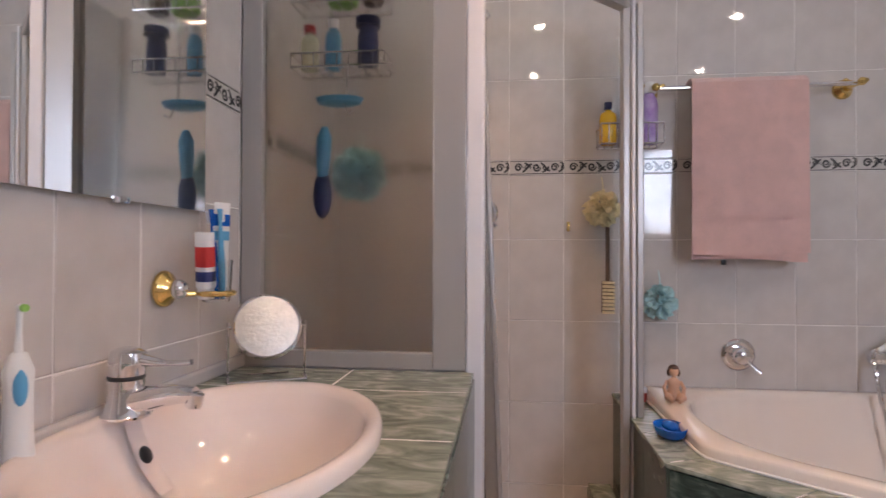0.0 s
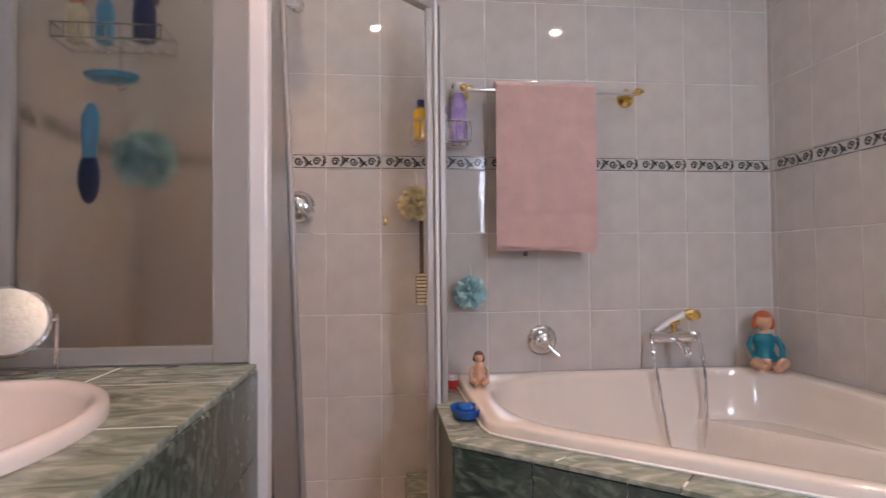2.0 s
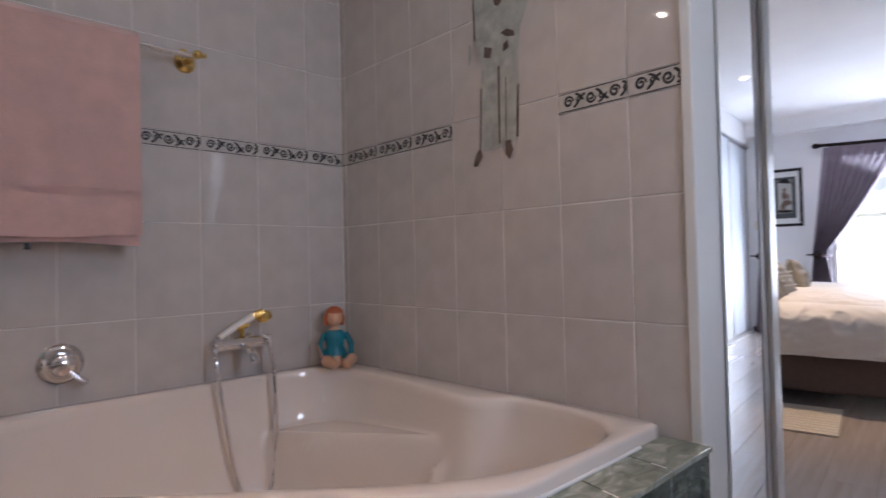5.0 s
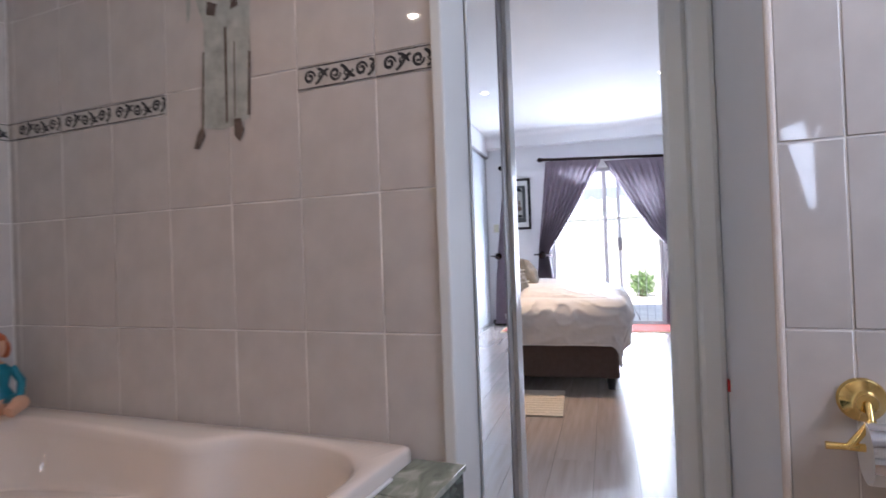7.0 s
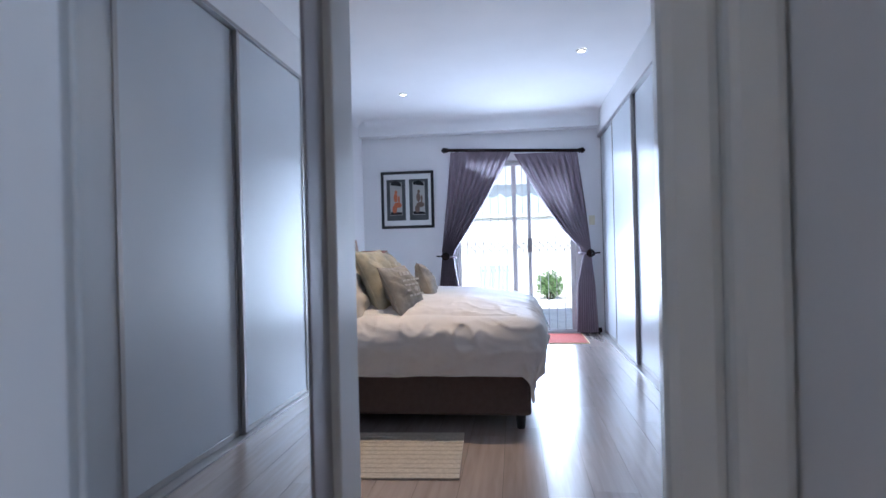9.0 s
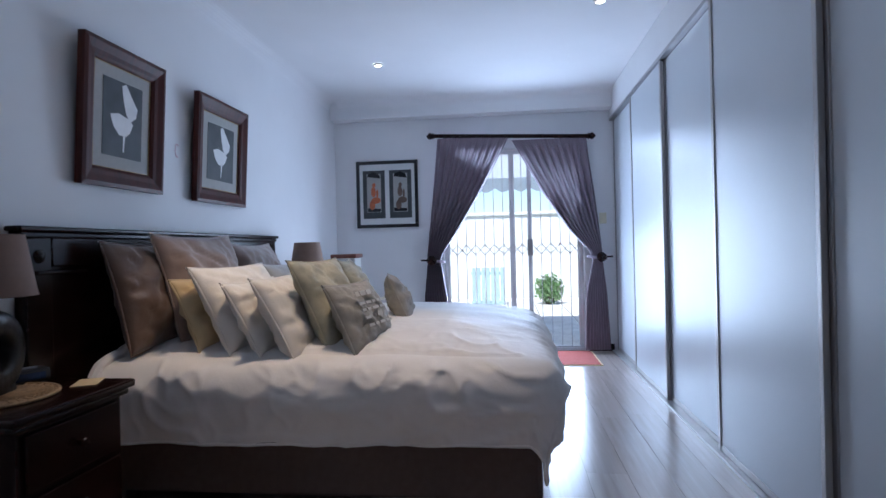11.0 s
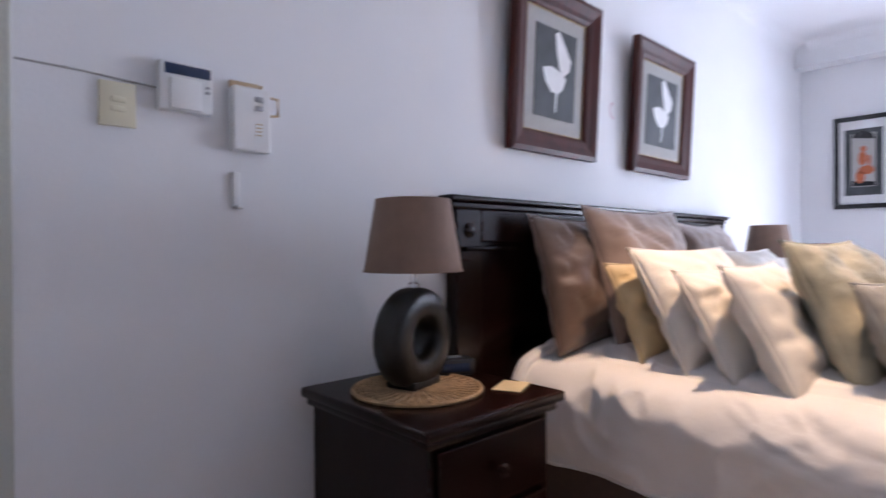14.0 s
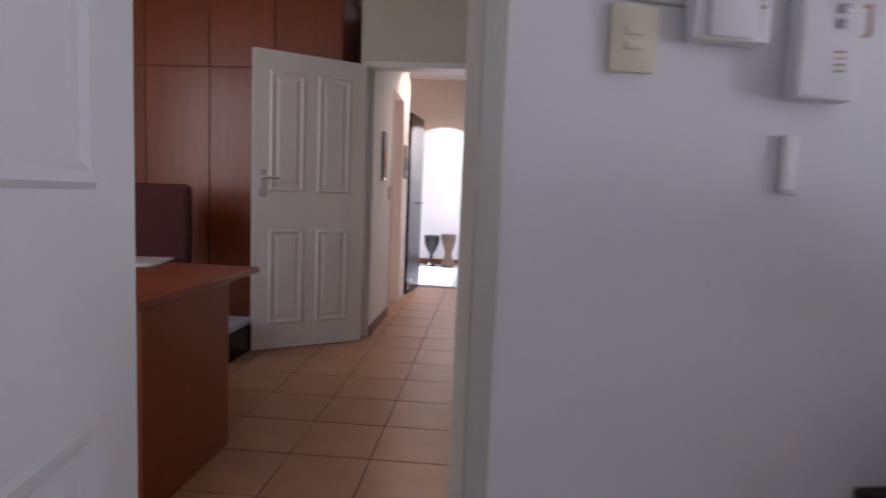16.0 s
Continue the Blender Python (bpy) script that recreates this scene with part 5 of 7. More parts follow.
flat([(0.080, 0.055), (0.02, 0.045), (-0.03, 0.05), (-0.066, 0.065), (-0.072, 0.16), (-0.076, 0.31), (0.066, 0.31), (0.070, 0.16)], "trousers", M_MURAL)
flat([(0.004, 0.06), (-0.002, 0.06), (-0.006, 0.29), (0.002, 0.29)], "trouser_fold", M_MURAL_D, 0.0012)
flat([(-0.022, 0.07), (-0.025, 0.07), (-0.030, 0.25), (-0.026, 0.25)], "trouser_fold", M_MURAL_D, 0.0012)
flat([(0.080, 0.06), (0.074, 0.06), (0.066, 0.24), (0.071, 0.24)], "trouser_seam", M_MURAL_D, 0.0012)
flat([(-0.062, 0.07), (-0.069, 0.07), (-0.076, 0.22), (-0.070, 0.22)], "trouser_seam", M_MURAL_D, 0.0012)
flat([(0.078, 0.062), (0.094, 0.044), (0.108, 0.008), (0.092, 0.004), (0.070, 0.034)], "shoe", M_MURAL_D, 0.0008)
flat([(-0.020, 0.066), (-0.040, 0.066), (-0.050, 0.036), (-0.036, 0.010), (-0.020, 0.026)], "shoe", M_MURAL_D, 0.0008)
flat([(0.066, 0.31), (0.0, 0.296), (-0.076, 0.31), (-0.085, 0.38), (-0.080, 0.50), (-0.095, 0.66), (0.10, 0.66), (0.098, 0.48), (0.092, 0.38)], "tunic", M_MURAL, 0.0006)
flat([(-0.060, 0.375), (-0.090, 0.390), (-0.122, 0.455), (-0.116, 0.490), (-0.090, 0.470), (-0.074, 0.44)], "sleeve", M_MURAL, 0.001)
flat([(-0.012, 0.385), (-0.036, 0.368), (-0.066, 0.362), (-0.062, 0.378), (-0.034, 0.392)], "cuff", M_MURAL_D, 0.0016)
flat([(0.056, 0.33), (0.030, 0.322), (0.020, 0.35), (0.052, 0.362)], "pocket", M_MURAL_D, 0.0016)
flat([(-0.020, 0.328), (-0.042, 0.334), (-0.040, 0.358), (-0.022, 0.350)], "pocket", M_MURAL_D, 0.0016)
flat([(0.099, 0.66), (0.093, 0.66), (0.088, 0.39), (0.093, 0.39)], "tunic_edge", M_MURAL_D, 0.0016)
for zz, rr2, kind in ((0.49, 0.021, M_MURAL_D), (0.575, 0.026, M_MURAL_D), (0.575, 0.014, M_MURAL)):
    flat([(-0.005 + rr2 * 0.8 * math.cos(a), zz + rr2 * math.sin(a)) for a in (2 * math.pi * k / 18 for k in range(18))], "button", kind, 0.002 if kind is M_MURAL_D else 0.003)
flat([(0.118, 0.39), (0.104, 0.38), (0.110, 0.33), (0.120, 0.32)], "tassel", M_MURAL, 0.001)

for sx, sy, _, _ in BATH_SPOTS:
    dl = thing("downlight", pose(sx, sy, 2.385), "small round recessed ceiling downlight", "downlight", "bathroom downlights")
    bm = bmesh.new()
    lathe(bm, [(0.030, 0.004), (0.042, 0.0), (0.044, 0.014)], 24, None, False)
    part("ring", bm, M_CHROME, dl)
    bm = bmesh.new()
    lathe(bm, [(0.0295, 0.008), (0.027, 0.001), (0.018, -0.004), (0.002, -0.006)], 20)
    part("lamp", bm, M_LED, dl)

turn_to_bath()


# ---- bedroom things ----
# wardrobe: a run of tall sliding doors
PANELS = [(4.18, 4.70, 0.0), (4.72, 5.70, 0.018), (5.70, 6.64, 0.0), (6.64, 7.60, 0.018), (7.60, FX - 0.01, 0.0)]
ward = thing("wardrobe", pose(0, 0, 0), "built-in wardrobe with satin silver-white sliding doors", "wardrobe")
boxpart("head_rail", M_WARD_FR, ward, 2.02, WF - 0.10, 2.325, FX - 0.002, WF + 0.004, 2.35, 0.002)
boxpart("bulkhead", M_PAINT, ward, 2.02, WF - 0.11, 2.351, FX - 0.002, WF + 0.001, CZ - 0.002, 0.002)
boxpart("floor_track", M_ALU, ward, 2.02, WF - 0.09, 0.0, FX - 0.016, WF + 0.022, 0.012, 0.002)
boxpart("carcass_back", M_GLOSS, ward, 2.02, -0.49, 0.02, FX - 0.002, -0.46, 2.32, 0.002)
xs = [2.03, 2.25, 3.23, 3.72, 4.71, 5.70, 6.64, 7.60, FX - 0.012]
for k, (x0, x1) in enumerate(zip(xs, xs[1:])):
    yo = WF - 0.022 - (0.026 if k % 2 else 0.0)
    panel = boxpart("sliding_door", M_WARD, ward, x0 + 0.02, yo, 0.02, x1 - 0.02, yo + 0.010, 2.322, 0.002)
    for xa, wd in ((x0 - 0.004, 0.030), (x1 - 0.026, 0.030)):
        boxpart("stile", M_WARD_FR if k % 2 else M_ALU, panel, xa, yo - 0.006, 0.014, xa + wd, yo + 0.018, 2.324, 0.003)
    boxpart("rail", M_ALU, panel, x0 + 0.026, yo - 0.004, 0.014, x1 - 0.026, yo + 0.014, 0.045, 0.002)

# bed
BX0, BX1, BY0, BY1 = 4.87, 6.62, 1.06, 2.90
base = thing("bed_base", pose(0, 0, 0), "dark taupe upholstered bed base on short black legs", "bed base")
boxpart("box", M_BASE, base, BX0, BY0, 0.085, BX1, BY1, 0.34, 0.02)
for x in (BX0 + 0.07, BX1 - 0.07):
    for y in (BY0 + 0.06, BY1 - 0.08):
        bm = bmesh.new()
        lathe(bm, [(0.024, 0), (0.034, 0.088)], 16, pose(x, y, 0))
        part("leg", bm, M_BLACK, base)
mattress = tagged(boxpart("mattress", M_PILLOW, None, BX0 + 0.01, BY0 + 0.02, 0.341, BX1 - 0.01, BY1, 0.60, 0.05), "thick white mattress under the duvet", "mattress")

hb = thing("headboard", pose(0, 0, 0), "tall panelled dark mahogany headboard against the wall", "headboard")
HX0, HX1 = 4.52, 6.78
boxpart("panel", M_MAHOG, hb, HX0 + 0.02, 2.945, 0.05, HX1 - 0.02, HB - 0.003, 1.165, 0.004)
boxpart("cap_moulding", M_MAHOG, hb, HX0 - 0.02, 2.915, 1.185, HX1 + 0.02, HB - 0.003, 1.205, 0.006)
boxpart("cap_moulding", M_MAHOG, hb, HX0 - 0.005, 2.927, 1.160, HX1 + 0.005, HB - 0.003, 1.186, 0.007)
boxpart("stile", M_MAHOG, hb, HX0 + 0.015, 2.930, 0.0, HX0 + 0.135, HB - 0.004, 1.162, 0.006)
boxpart("stile", M_MAHOG, hb, HX1 - 0.135, 2.930, 0.0, HX1 - 0.015, HB - 0.004, 1.162, 0.006)
boxpart("rail", M_MAHOG, hb, HX0 + 0.135, 2.930, 1.05, HX1 - 0.135, HB - 0.004, 1.162, 0.006)
boxpart("ledge", M_MAHOG, hb, HX0 + 0.05, 2.915, 1.020, HX0 + 0.30, 2.944, 1.035, 0.004)
for x in (HX0 + 0.075, HX1 - 0.075):
    bm = bmesh.new()
    lathe(bm, [(0.024, 0), (0.026, 0.004), (0.016, 0.012), (0.004, 0.014)], 20, pose(x, 2.9305, 1.09, 90))
    part("rosette", bm, M_MAHOG, hb)

duvet = thing("duvet", pose(0, 0, 0), "rumpled ivory duvet draped over the bed", "duvet")
TOP = 0.655


def duvet_at(a, b):
    """Cloth coordinates: a across the bed from its middle, b towards the head."""
    cx, hx, fy = (BX0 + BX1) / 2, (BX1 - BX0) / 2 - 0.02, BY0 + 0.06
    da, db = max(0.0, abs(a) - hx), max(0.0, fy - b)
    d = math.hypot(da, db)
    r = 0.13
    sx = math.copysign(1, a)
    x, y, z = cx + max(-hx, min(hx, a)), max(fy, b), TOP
    n1 = noise.noise((a * 1.7, b * 1.7, 0.3))
    n2 = noise.noise((a * 5.0 + 3 * n1, b * 3.0, 4.3))
    n3 = noise.noise((a * 2.0 + b * 4.5 + 1.5 * n1, b * 2.0 - a * 5.0, 9.1))
    n4 = noise.noise((a * 9.0 + 2 * n1, b * 5.5 + 3 * n2, 1.7))
    n5 = noise.noise((a * 6.0 - b * 7.0 + 2 * n2, b * 3.0 + a * 2.0, 6.6))
    ridge = (1 - abs(n3)) ** 6 + 0.4 * (1 - abs(n4)) ** 6 + 0.45 * (1 - abs(n5)) ** 9
    crown = 0.075 * (1 - (min(abs(a), hx) / hx) ** 4) * min(1, max(0, (b - fy) / 0.5 + 0.3))
    if d == 0:
        z += crown + 0.018 * n1 + 0.010 * n2 + 0.012 * ridge * (abs(a) / hx) ** 2
    else:
        ux, uy = da / d * sx, -db / d
        if d < r * math.pi / 2:
            g, h = r * math.sin(d / r), r * (1 - math.cos(d / r))
        else:
            g, h = r, r + d - r * math.pi / 2
        hang = min(1, max(0, (d - 0.05) / 0.25))
        s = (b if da > db else a)
        fold = 0.5 * math.sin(s * 13 + 2.2 * n1 + 2) + 0.5 * math.sin(s * 23 + 4 * n1)
        g += hang * (0.012 * fold + 0.022 * n1 + 0.012 * n2) + 0.024 * ridge * min(1, d / 0.06) * (1 - 0.35 * hang)
        g += 0.03 * math.sin(min(1, d / 0.42) * math.pi) - 0.02 * hang * (d / 0.4)
        x, y = x + ux * g, y + uy * g
        z += 0.012 * n1 * (1 - hang) + 0.010 * n2 * (1 - hang) - h
        z += crown
    return (x, y, z)


bm = bmesh.new()
AH = (BX1 - BX0) / 2 + 0.375
B0, B1 = BY0 - 0.33, 2.83


def duv_uv(u, v):
    a = -AH + 2 * AH * u
    b = B0 + (B1 - B0) * v
    hem = 0.02 * noise.noise((b * 3, a * 0.2, 2.0))
    a *= 1 + hem * (abs(a) / AH) ** 8
    return duvet_at(a, b)


grid(bm, 190, 190, duv_uv)
part("cover", bm, M_DUVET, duvet, angle=180)
bm = bmesh.new()
pts = [Vector(duvet_at(-AH * 0.998, B0 + (B1 - B0) * k / 120)) for k in range(121)]
tube(bm, pts, 0.006, 6)
part("hem", bm, M_DUVET, duvet)
bm = bmesh.new()
pts = [Vector(duvet_at(-AH * 0.96 + 2 * AH * 0.96 * k / 140, B1 - 0.005)) + Vector((0, 0.004, 0.012)) for k in range(141)]
tube(bm, pts, 0.022, 8)
part("turned_edge", bm, M_DUVET, duvet)


def cushion(name, cx, w, yb, yt, zb, h, material, label, rz=0.0, thick=0.085, seed=0.0, piping=None, roll=0.0, frill=0.0, group="pillows on the bed"):
    lean = math.degrees(math.atan2(yt - yb, h))
    t = thing(name, pose(cx, yb, zb, -lean, roll, rz), label, "pillow", group)

    def outline(u, v):
        px = u * w / 2 * (1 - 0.075 * (1 - v * v))
        pz = h / 2 + v * h / 2 * (1 - 0.075 * (1 - u * u))
        return px, pz
    bm = bmesh.new()
    for s in (-1, 1):
        def f(a, b, s=s):
            u, v = 2 * a - 1, 2 * b - 1
            px, pz = outline(u, v)
            k = max(0.0, (1 - abs(u) ** 2.6)) * max(0.0, (1 - abs(v) ** 2.6))
            e = k ** 0.55
            wr = noise.noise((u * 2.3 + seed, v * 2.3, s * 2.0 + seed)) * 0.018 + noise.noise((u * 5 + v * 3 + seed, v * 6 - seed, s * 1.0)) * 0.009 - 0.012 * (1 - abs(noise.noise((u * 2.6 + v * 1.9 + seed, v * 1.4 - u * 2.2, seed * 0.7)))) ** 8
            crease = 0.008 * math.sin(9 * (u * 0.6 + v) + seed) * (1 - abs(v)) * abs(u)
            return (px, s * (thick * e * (1 - 0.18 * v) + (wr + crease) * min(1, 3 * k)), pz + 0.0)
        grid(bm, 34, 34, f)
    bmesh.ops.remove_doubles(bm, verts=bm.verts, dist=1e-4)
    part("cover", bm, material, t, angle=180)
    bm = bmesh.new()
    loop = []
    n = 20
    for k in range(n):
        loop.append(outline(-1 + 2 * k / n, -1))
    for k in range(n):
        loop.append(outline(1, -1 + 2 * k / n))
    for k in range(n):
        loop.append(outline(1 - 2 * k / n, 1))
    for k in range(n):
        loop.append(outline(-1, 1 - 2 * k / n))
    tube(bm, [(x, 0, z) for x, z in loop], 0.0045, 6, closed=True)
    part("piping", bm, piping or material, t)
    return t


ZB = 0.665
cushion("euro_pillow", 5.10, 0.56, 2.73, 2.865, ZB, 0.50, M_BROWN_S, "dark brown satin pillow against the headboard", 0, 0.09, 1.0)
cushion("euro_pillow", 5.33, 0.64, 2.60, 2.76, ZB + 0.01, 0.53, M_TAUPE, "large taupe velvet pillow with a scalloped edge", -4, 0.10, 2.0)
cushion("euro_pillow", 6.02, 0.62, 2.62, 2.78, ZB + 0.02, 0.48, M_TAUPE, "taupe velvet pillow on the far half of the bed", 3, 0.10, 3.0)
cushion("straw_pillow", 5.19, 0.56, 2.47, 2.62, ZB, 0.34, M_STRAW, "straw yellow pillow behind the white ones", -3, 0.07, 4.0)
cushion("white_pillow", 5.20, 0.62, 2.31, 2.53, ZB - 0.01, 0.42, M_PILLOW, "large ivory pillow leaning back", -5, 0.095, 5.0)
cushion("white_pillow", 6.00, 0.66, 2.36, 2.58, ZB + 0.02, 0.38, M_PILLOW, "ivory pillow on the far half of the bed", 2, 0.09, 6.0)
cushion("white_pillow", 5.13, 0.50, 2.19, 2.39, ZB - 0.02, 0.36, M_PILLOW, "ivory pillow in the middle of the row", -2, 0.075, 7.0)
cushion("white_pillow", 5.11, 0.54, 2.05, 2.26, ZB - 0.025, 0.385, M_PILLOW, "ivory pillow with a frilled edge", 3, 0.085, 8.0)
cushion("leaf_cushion", 5.18, 0.52, 1.89, 2.10, ZB - 0.015, 0.44, M_FLORAL, "leaf-print linen cushion in olive and grey", -6, 0.08, 9.0)
cushion("leaf_cushion", 5.80, 0.44, 1.95, 2.12, ZB + 0.02, 0.38, M_FLORAL, "leaf-print linen cushion further across the bed", 8, 0.075, 10.0)
motto = cushion("motto_cushion", 5.10, 0.45, 1.755, 1.92, ZB - 0.02, 0.33, M_GREYLIN, "grey linen cushion with pale printed lettering", -10, 0.07, 11.0)
cushion("grey_cushion", 5.78, 0.38, 1.74, 1.86, ZB + 0.03, 0.27, M_GREYLIN, "small grey linen cushion at the back", 12, 0.065, 12.0)
bm = bmesh.new()
rnd = random.Random(3)
for row, (z, n) in enumerate(((0.235, 3), (0.195, 5), (0.165, 4), (0.130, 2), (0.095, 4))):
    x = -0.13
    for k in range(n):
        ww = rnd.uniform(0.03, 0.065)
        if row == 3 and k == 1:
            x += 0.05
        box(bm, x, -0.0745, z, x + ww, -0.0730, z + (0.022 if row == 0 else 0.012), 0.0)
        x += ww + 0.014
ob = part("lettering", bm, M_INK, motto, "pale unreadable lettering")
bm = bmesh.new()
heart = [(0.022 * 0.062 * 16 * math.sin(a) ** 3 / 0.35 * 0.4, 0.0105 * 0.13 * (13 * math.cos(a) - 5 * math.cos(2 * a) - 2 * math.cos(3 * a) - math.cos(4 * a))) for a in (2 * math.pi * k / 30 for k in range(30))]
f = [bm.verts.new((0.03 + x, -0.0745, 0.138 + z)) for x, z in heart]
bm.faces.new(f)
part("heart_print", bm, M_INK, motto, "pale heart print")

# rug and door mat
rug = thing("bedside_rug", pose(4.476, 1.74, 0.003, 0, 0, 2.8), "cream woven runner rug beside the bed", "rug")
for k in range(11):
    bm = bmesh.new()
    box(bm, -0.315 + 0.0575 * k, -0.32, 0.0, -0.315 + 0.0575 * k + 0.054, 0.32, 0.009, 0.003)
    part("woven_band", bm, M_RUG, rug)
dm = thing("door_mat", pose(8.12, 0.62, 0.002), "red woven mat on the floor before the glazed door", "mat")
boxpart("pile", M_MAT_R, dm, -0.33, -0.25, 0.0, 0.33, 0.25, 0.010, 0.004)
boxpart("border", M_CARD, dm, -0.345, -0.265, 0.0, 0.345, 0.265, 0.006, 0.002)


def nightstand(m, label):
    t = thing("nightstand", m, label, "nightstand", "bedside tables")
    boxpart("top", M_MAHOG, t, -0.24, -0.26, 0.635, 0.24, 0.255, 0.662, 0.008)
    boxpart("moulding", M_MAHOG, t, -0.225, -0.245, 0.612, 0.225, 0.25, 0.636, 0.008)
    boxpart("carcass", M_MAHOG, t, -0.205, -0.225, 0.04, 0.205, 0.245, 0.613, 0.004)
    boxpart("plinth", M_MAHOG, t, -0.22, -0.24, 0.0, 0.22, 0.25, 0.06, 0.006)
    for z0, z1 in ((0.44, 0.60), (0.26, 0.42), (0.08, 0.24)):
        d = boxpart("drawer", M_MAHOG, t, -0.185, -0.238, z0, 0.185, -0.224, z1, 0.004)
        bm = bmesh.new()
        lathe(bm, [(0.007, 0), (0.008, 0.012), (0.017, 0.020), (0.013, 0.027), (0.003, 0.029)], 18, pose(0, -0.2385, (z0 + z1) / 2, 90))
        part("knob", bm, M_MAHOG, d)
    return t


NS = nightstand(pose(4.235, 2.725, 0), "dark mahogany bedside table with turned knobs")
copy_thing(NS, pose(7.06, 2.725, 0))


def ring_lamp(m, label):
    t = thing("table_lamp", m, label, "lamp", "bedside lamps")
    bm = bmesh.new()
    n, m4 = 52, 20
    rows = []
    for k in range(n):
        a = 2 * math.pi * k / n
        row = []
        for j in range(m4):
            c = 2 * math.pi * j / m4
            sq = lambda v: math.copysign(abs(v) ** 0.62, v)
            r = 0.0925 + 0.0405 * sq(math.cos(c))
            row.append(bm.verts.new((r * math.cos(a), 0.047 * sq(math.sin(c)) * (1 - 0.10 * math.cos(c)), max(0.0, 0.1255 + r * math.sin(a)))))
        rows.append(row)
    for k in range(n):
        for j in range(m4):
            bm.faces.new((rows[k][j], rows[(k + 1) % n][j], rows[(k + 1) % n][(j + 1) % m4], rows[k][(j + 1) % m4]))
    bmesh.ops.recalc_face_normals(bm, faces=bm.faces)
    box(bm, -0.062, -0.046, 0.0, 0.062, 0.046, 0.022, 0.006)
    part("ring_base", bm, M_RING, t)
    bm = bmesh.new()
    tube(bm, [(0, 0, 0.258), (0, 0, 0.34)], 0.008, 12)
    lathe(bm, [(0.016, 0.258), (0.016, 0.266), (0.009, 0.272)], 16)
    part("stem", bm, M_CHROME, t)
    bm = bmesh.new()
    lathe(bm, [(0.130, 0.300), (0.099, 0.488), (0.097, 0.488), (0.128, 0.301)], 40, None, False)
    bmesh.ops.remove_doubles(bm, verts=bm.verts, dist=1e-6)
    sh = part("shade", bm, M_SHADE, t)
    bm = bmesh.new()
    tube(bm, [(0.130 * math.cos(a), 0.130 * math.sin(a), 0.301) for a in (2 * math.pi * k / 40 for k in range(40))], 0.002, 6, closed=True)
    part("lower_wire", bm, M_SHADE, sh)
    bm = bmesh.new()
    tube(bm, [(0.098 * math.cos(a), 0.098 * math.sin(a), 0.487) for a in (2 * math.pi * k / 40 for k in range(40))], 0.002, 6, closed=True)
    part("upper_wire", bm, M_SHADE, sh)
    bm = bmesh.new()
    tube(bm, [(-0.099, 0, 0.478), (0.099, 0, 0.478)], 0.002, 6)
    part("cross_wire", bm, M_SHADE, sh)
    bm = bmesh.new()
    lathe(bm, [(0.014, 0.34), (0.018, 0.36), (0.027, 0.40), (0.02, 0.43), (0.003, 0.438)], 16)
    part("bulb", bm, M_WPLAST, t)
    return t


place_mat = thing("round_place_mat", pose(4.20, 2.735, 0.663), "round woven rattan mat on the bedside table", "mat")
bm = bmesh.new()
for k in range(12):
    r = 0.014 + 0.0135 * k
    tube(bm, [(r * math.cos(a), r * math.sin(a), 0.003) for a in (2 * math.pi * j / 44 for j in range(44))], 0.0034, 5, closed=True)
for k in range(36):
    a = 2 * math.pi * k / 36
    tube(bm, [(r * math.cos(a + 0.05 * (i % 2)), r * math.sin(a + 0.05 * (i % 2)), 0.0055) for i, r in enumerate((0.02, 0.05, 0.08, 0.11, 0.14, 0.163))], 0.003, 4)
part("weave", bm, M_RATTAN, place_mat)
bm = bmesh.new()
tube(bm, [(0.166 * math.cos(a), 0.166 * math.sin(a), 0.005) for a in (2 * math.pi * j / 60 for j in range(60))], 0.006, 6, closed=True)
part("rim", bm, M_RATTAN, place_mat)
LAMP = ring_lamp(pose(4.205, 2.755, 0.671, 0, 0, 15), "black ring-shaped table lamp with a brown shade")
copy_thing(LAMP, pose(6.93, 2.74, 0.663, 0, 0, 20))
clock = thing("alarm_clock", pose(4.385, 2.80, 0.663, 0, 0, -25), "small black alarm clock on the bedside table", "clock")
bm = bmesh.new()
vs = box(bm, -0.065, -0.035, 0, 0.065, 0.035, 0.05, 0.012)
part("case", bm, M_BLACK, clock)
boxpart("display", M_LCD, clock, -0.045, -0.0365, 0.014, 0.045, -0.0345, 0.038, 0.001)
boxpart("button_bar", M_WARD_FR, clock, -0.03, -0.01, 0.049, 0.03, 0.006, 0.054, 0.001)
card = thing("note_card", pose(4.40, 2.585, 0.663, 0, 0, 24), "small buff card lying on the bedside table", "card")
boxpart("sheet", M_CARD, card, -0.055, -0.038, 0.0, 0.055, 0.038, 0.003, 0.001)
box2 = thing("trinket_box", pose(7.95, 2.72, 0), "tall white stand with a dark red lid in the corner", "stand")
boxpart("column", M_GLOSS, box2, -0.11, -0.11, 0.0, 0.11, 0.11, 1.005, 0.006)
boxpart("lid", M_TRIM_R, box2, -0.125, -0.125, 1.006, 0.125, 0.125, 1.045, 0.008, "dark red lid")


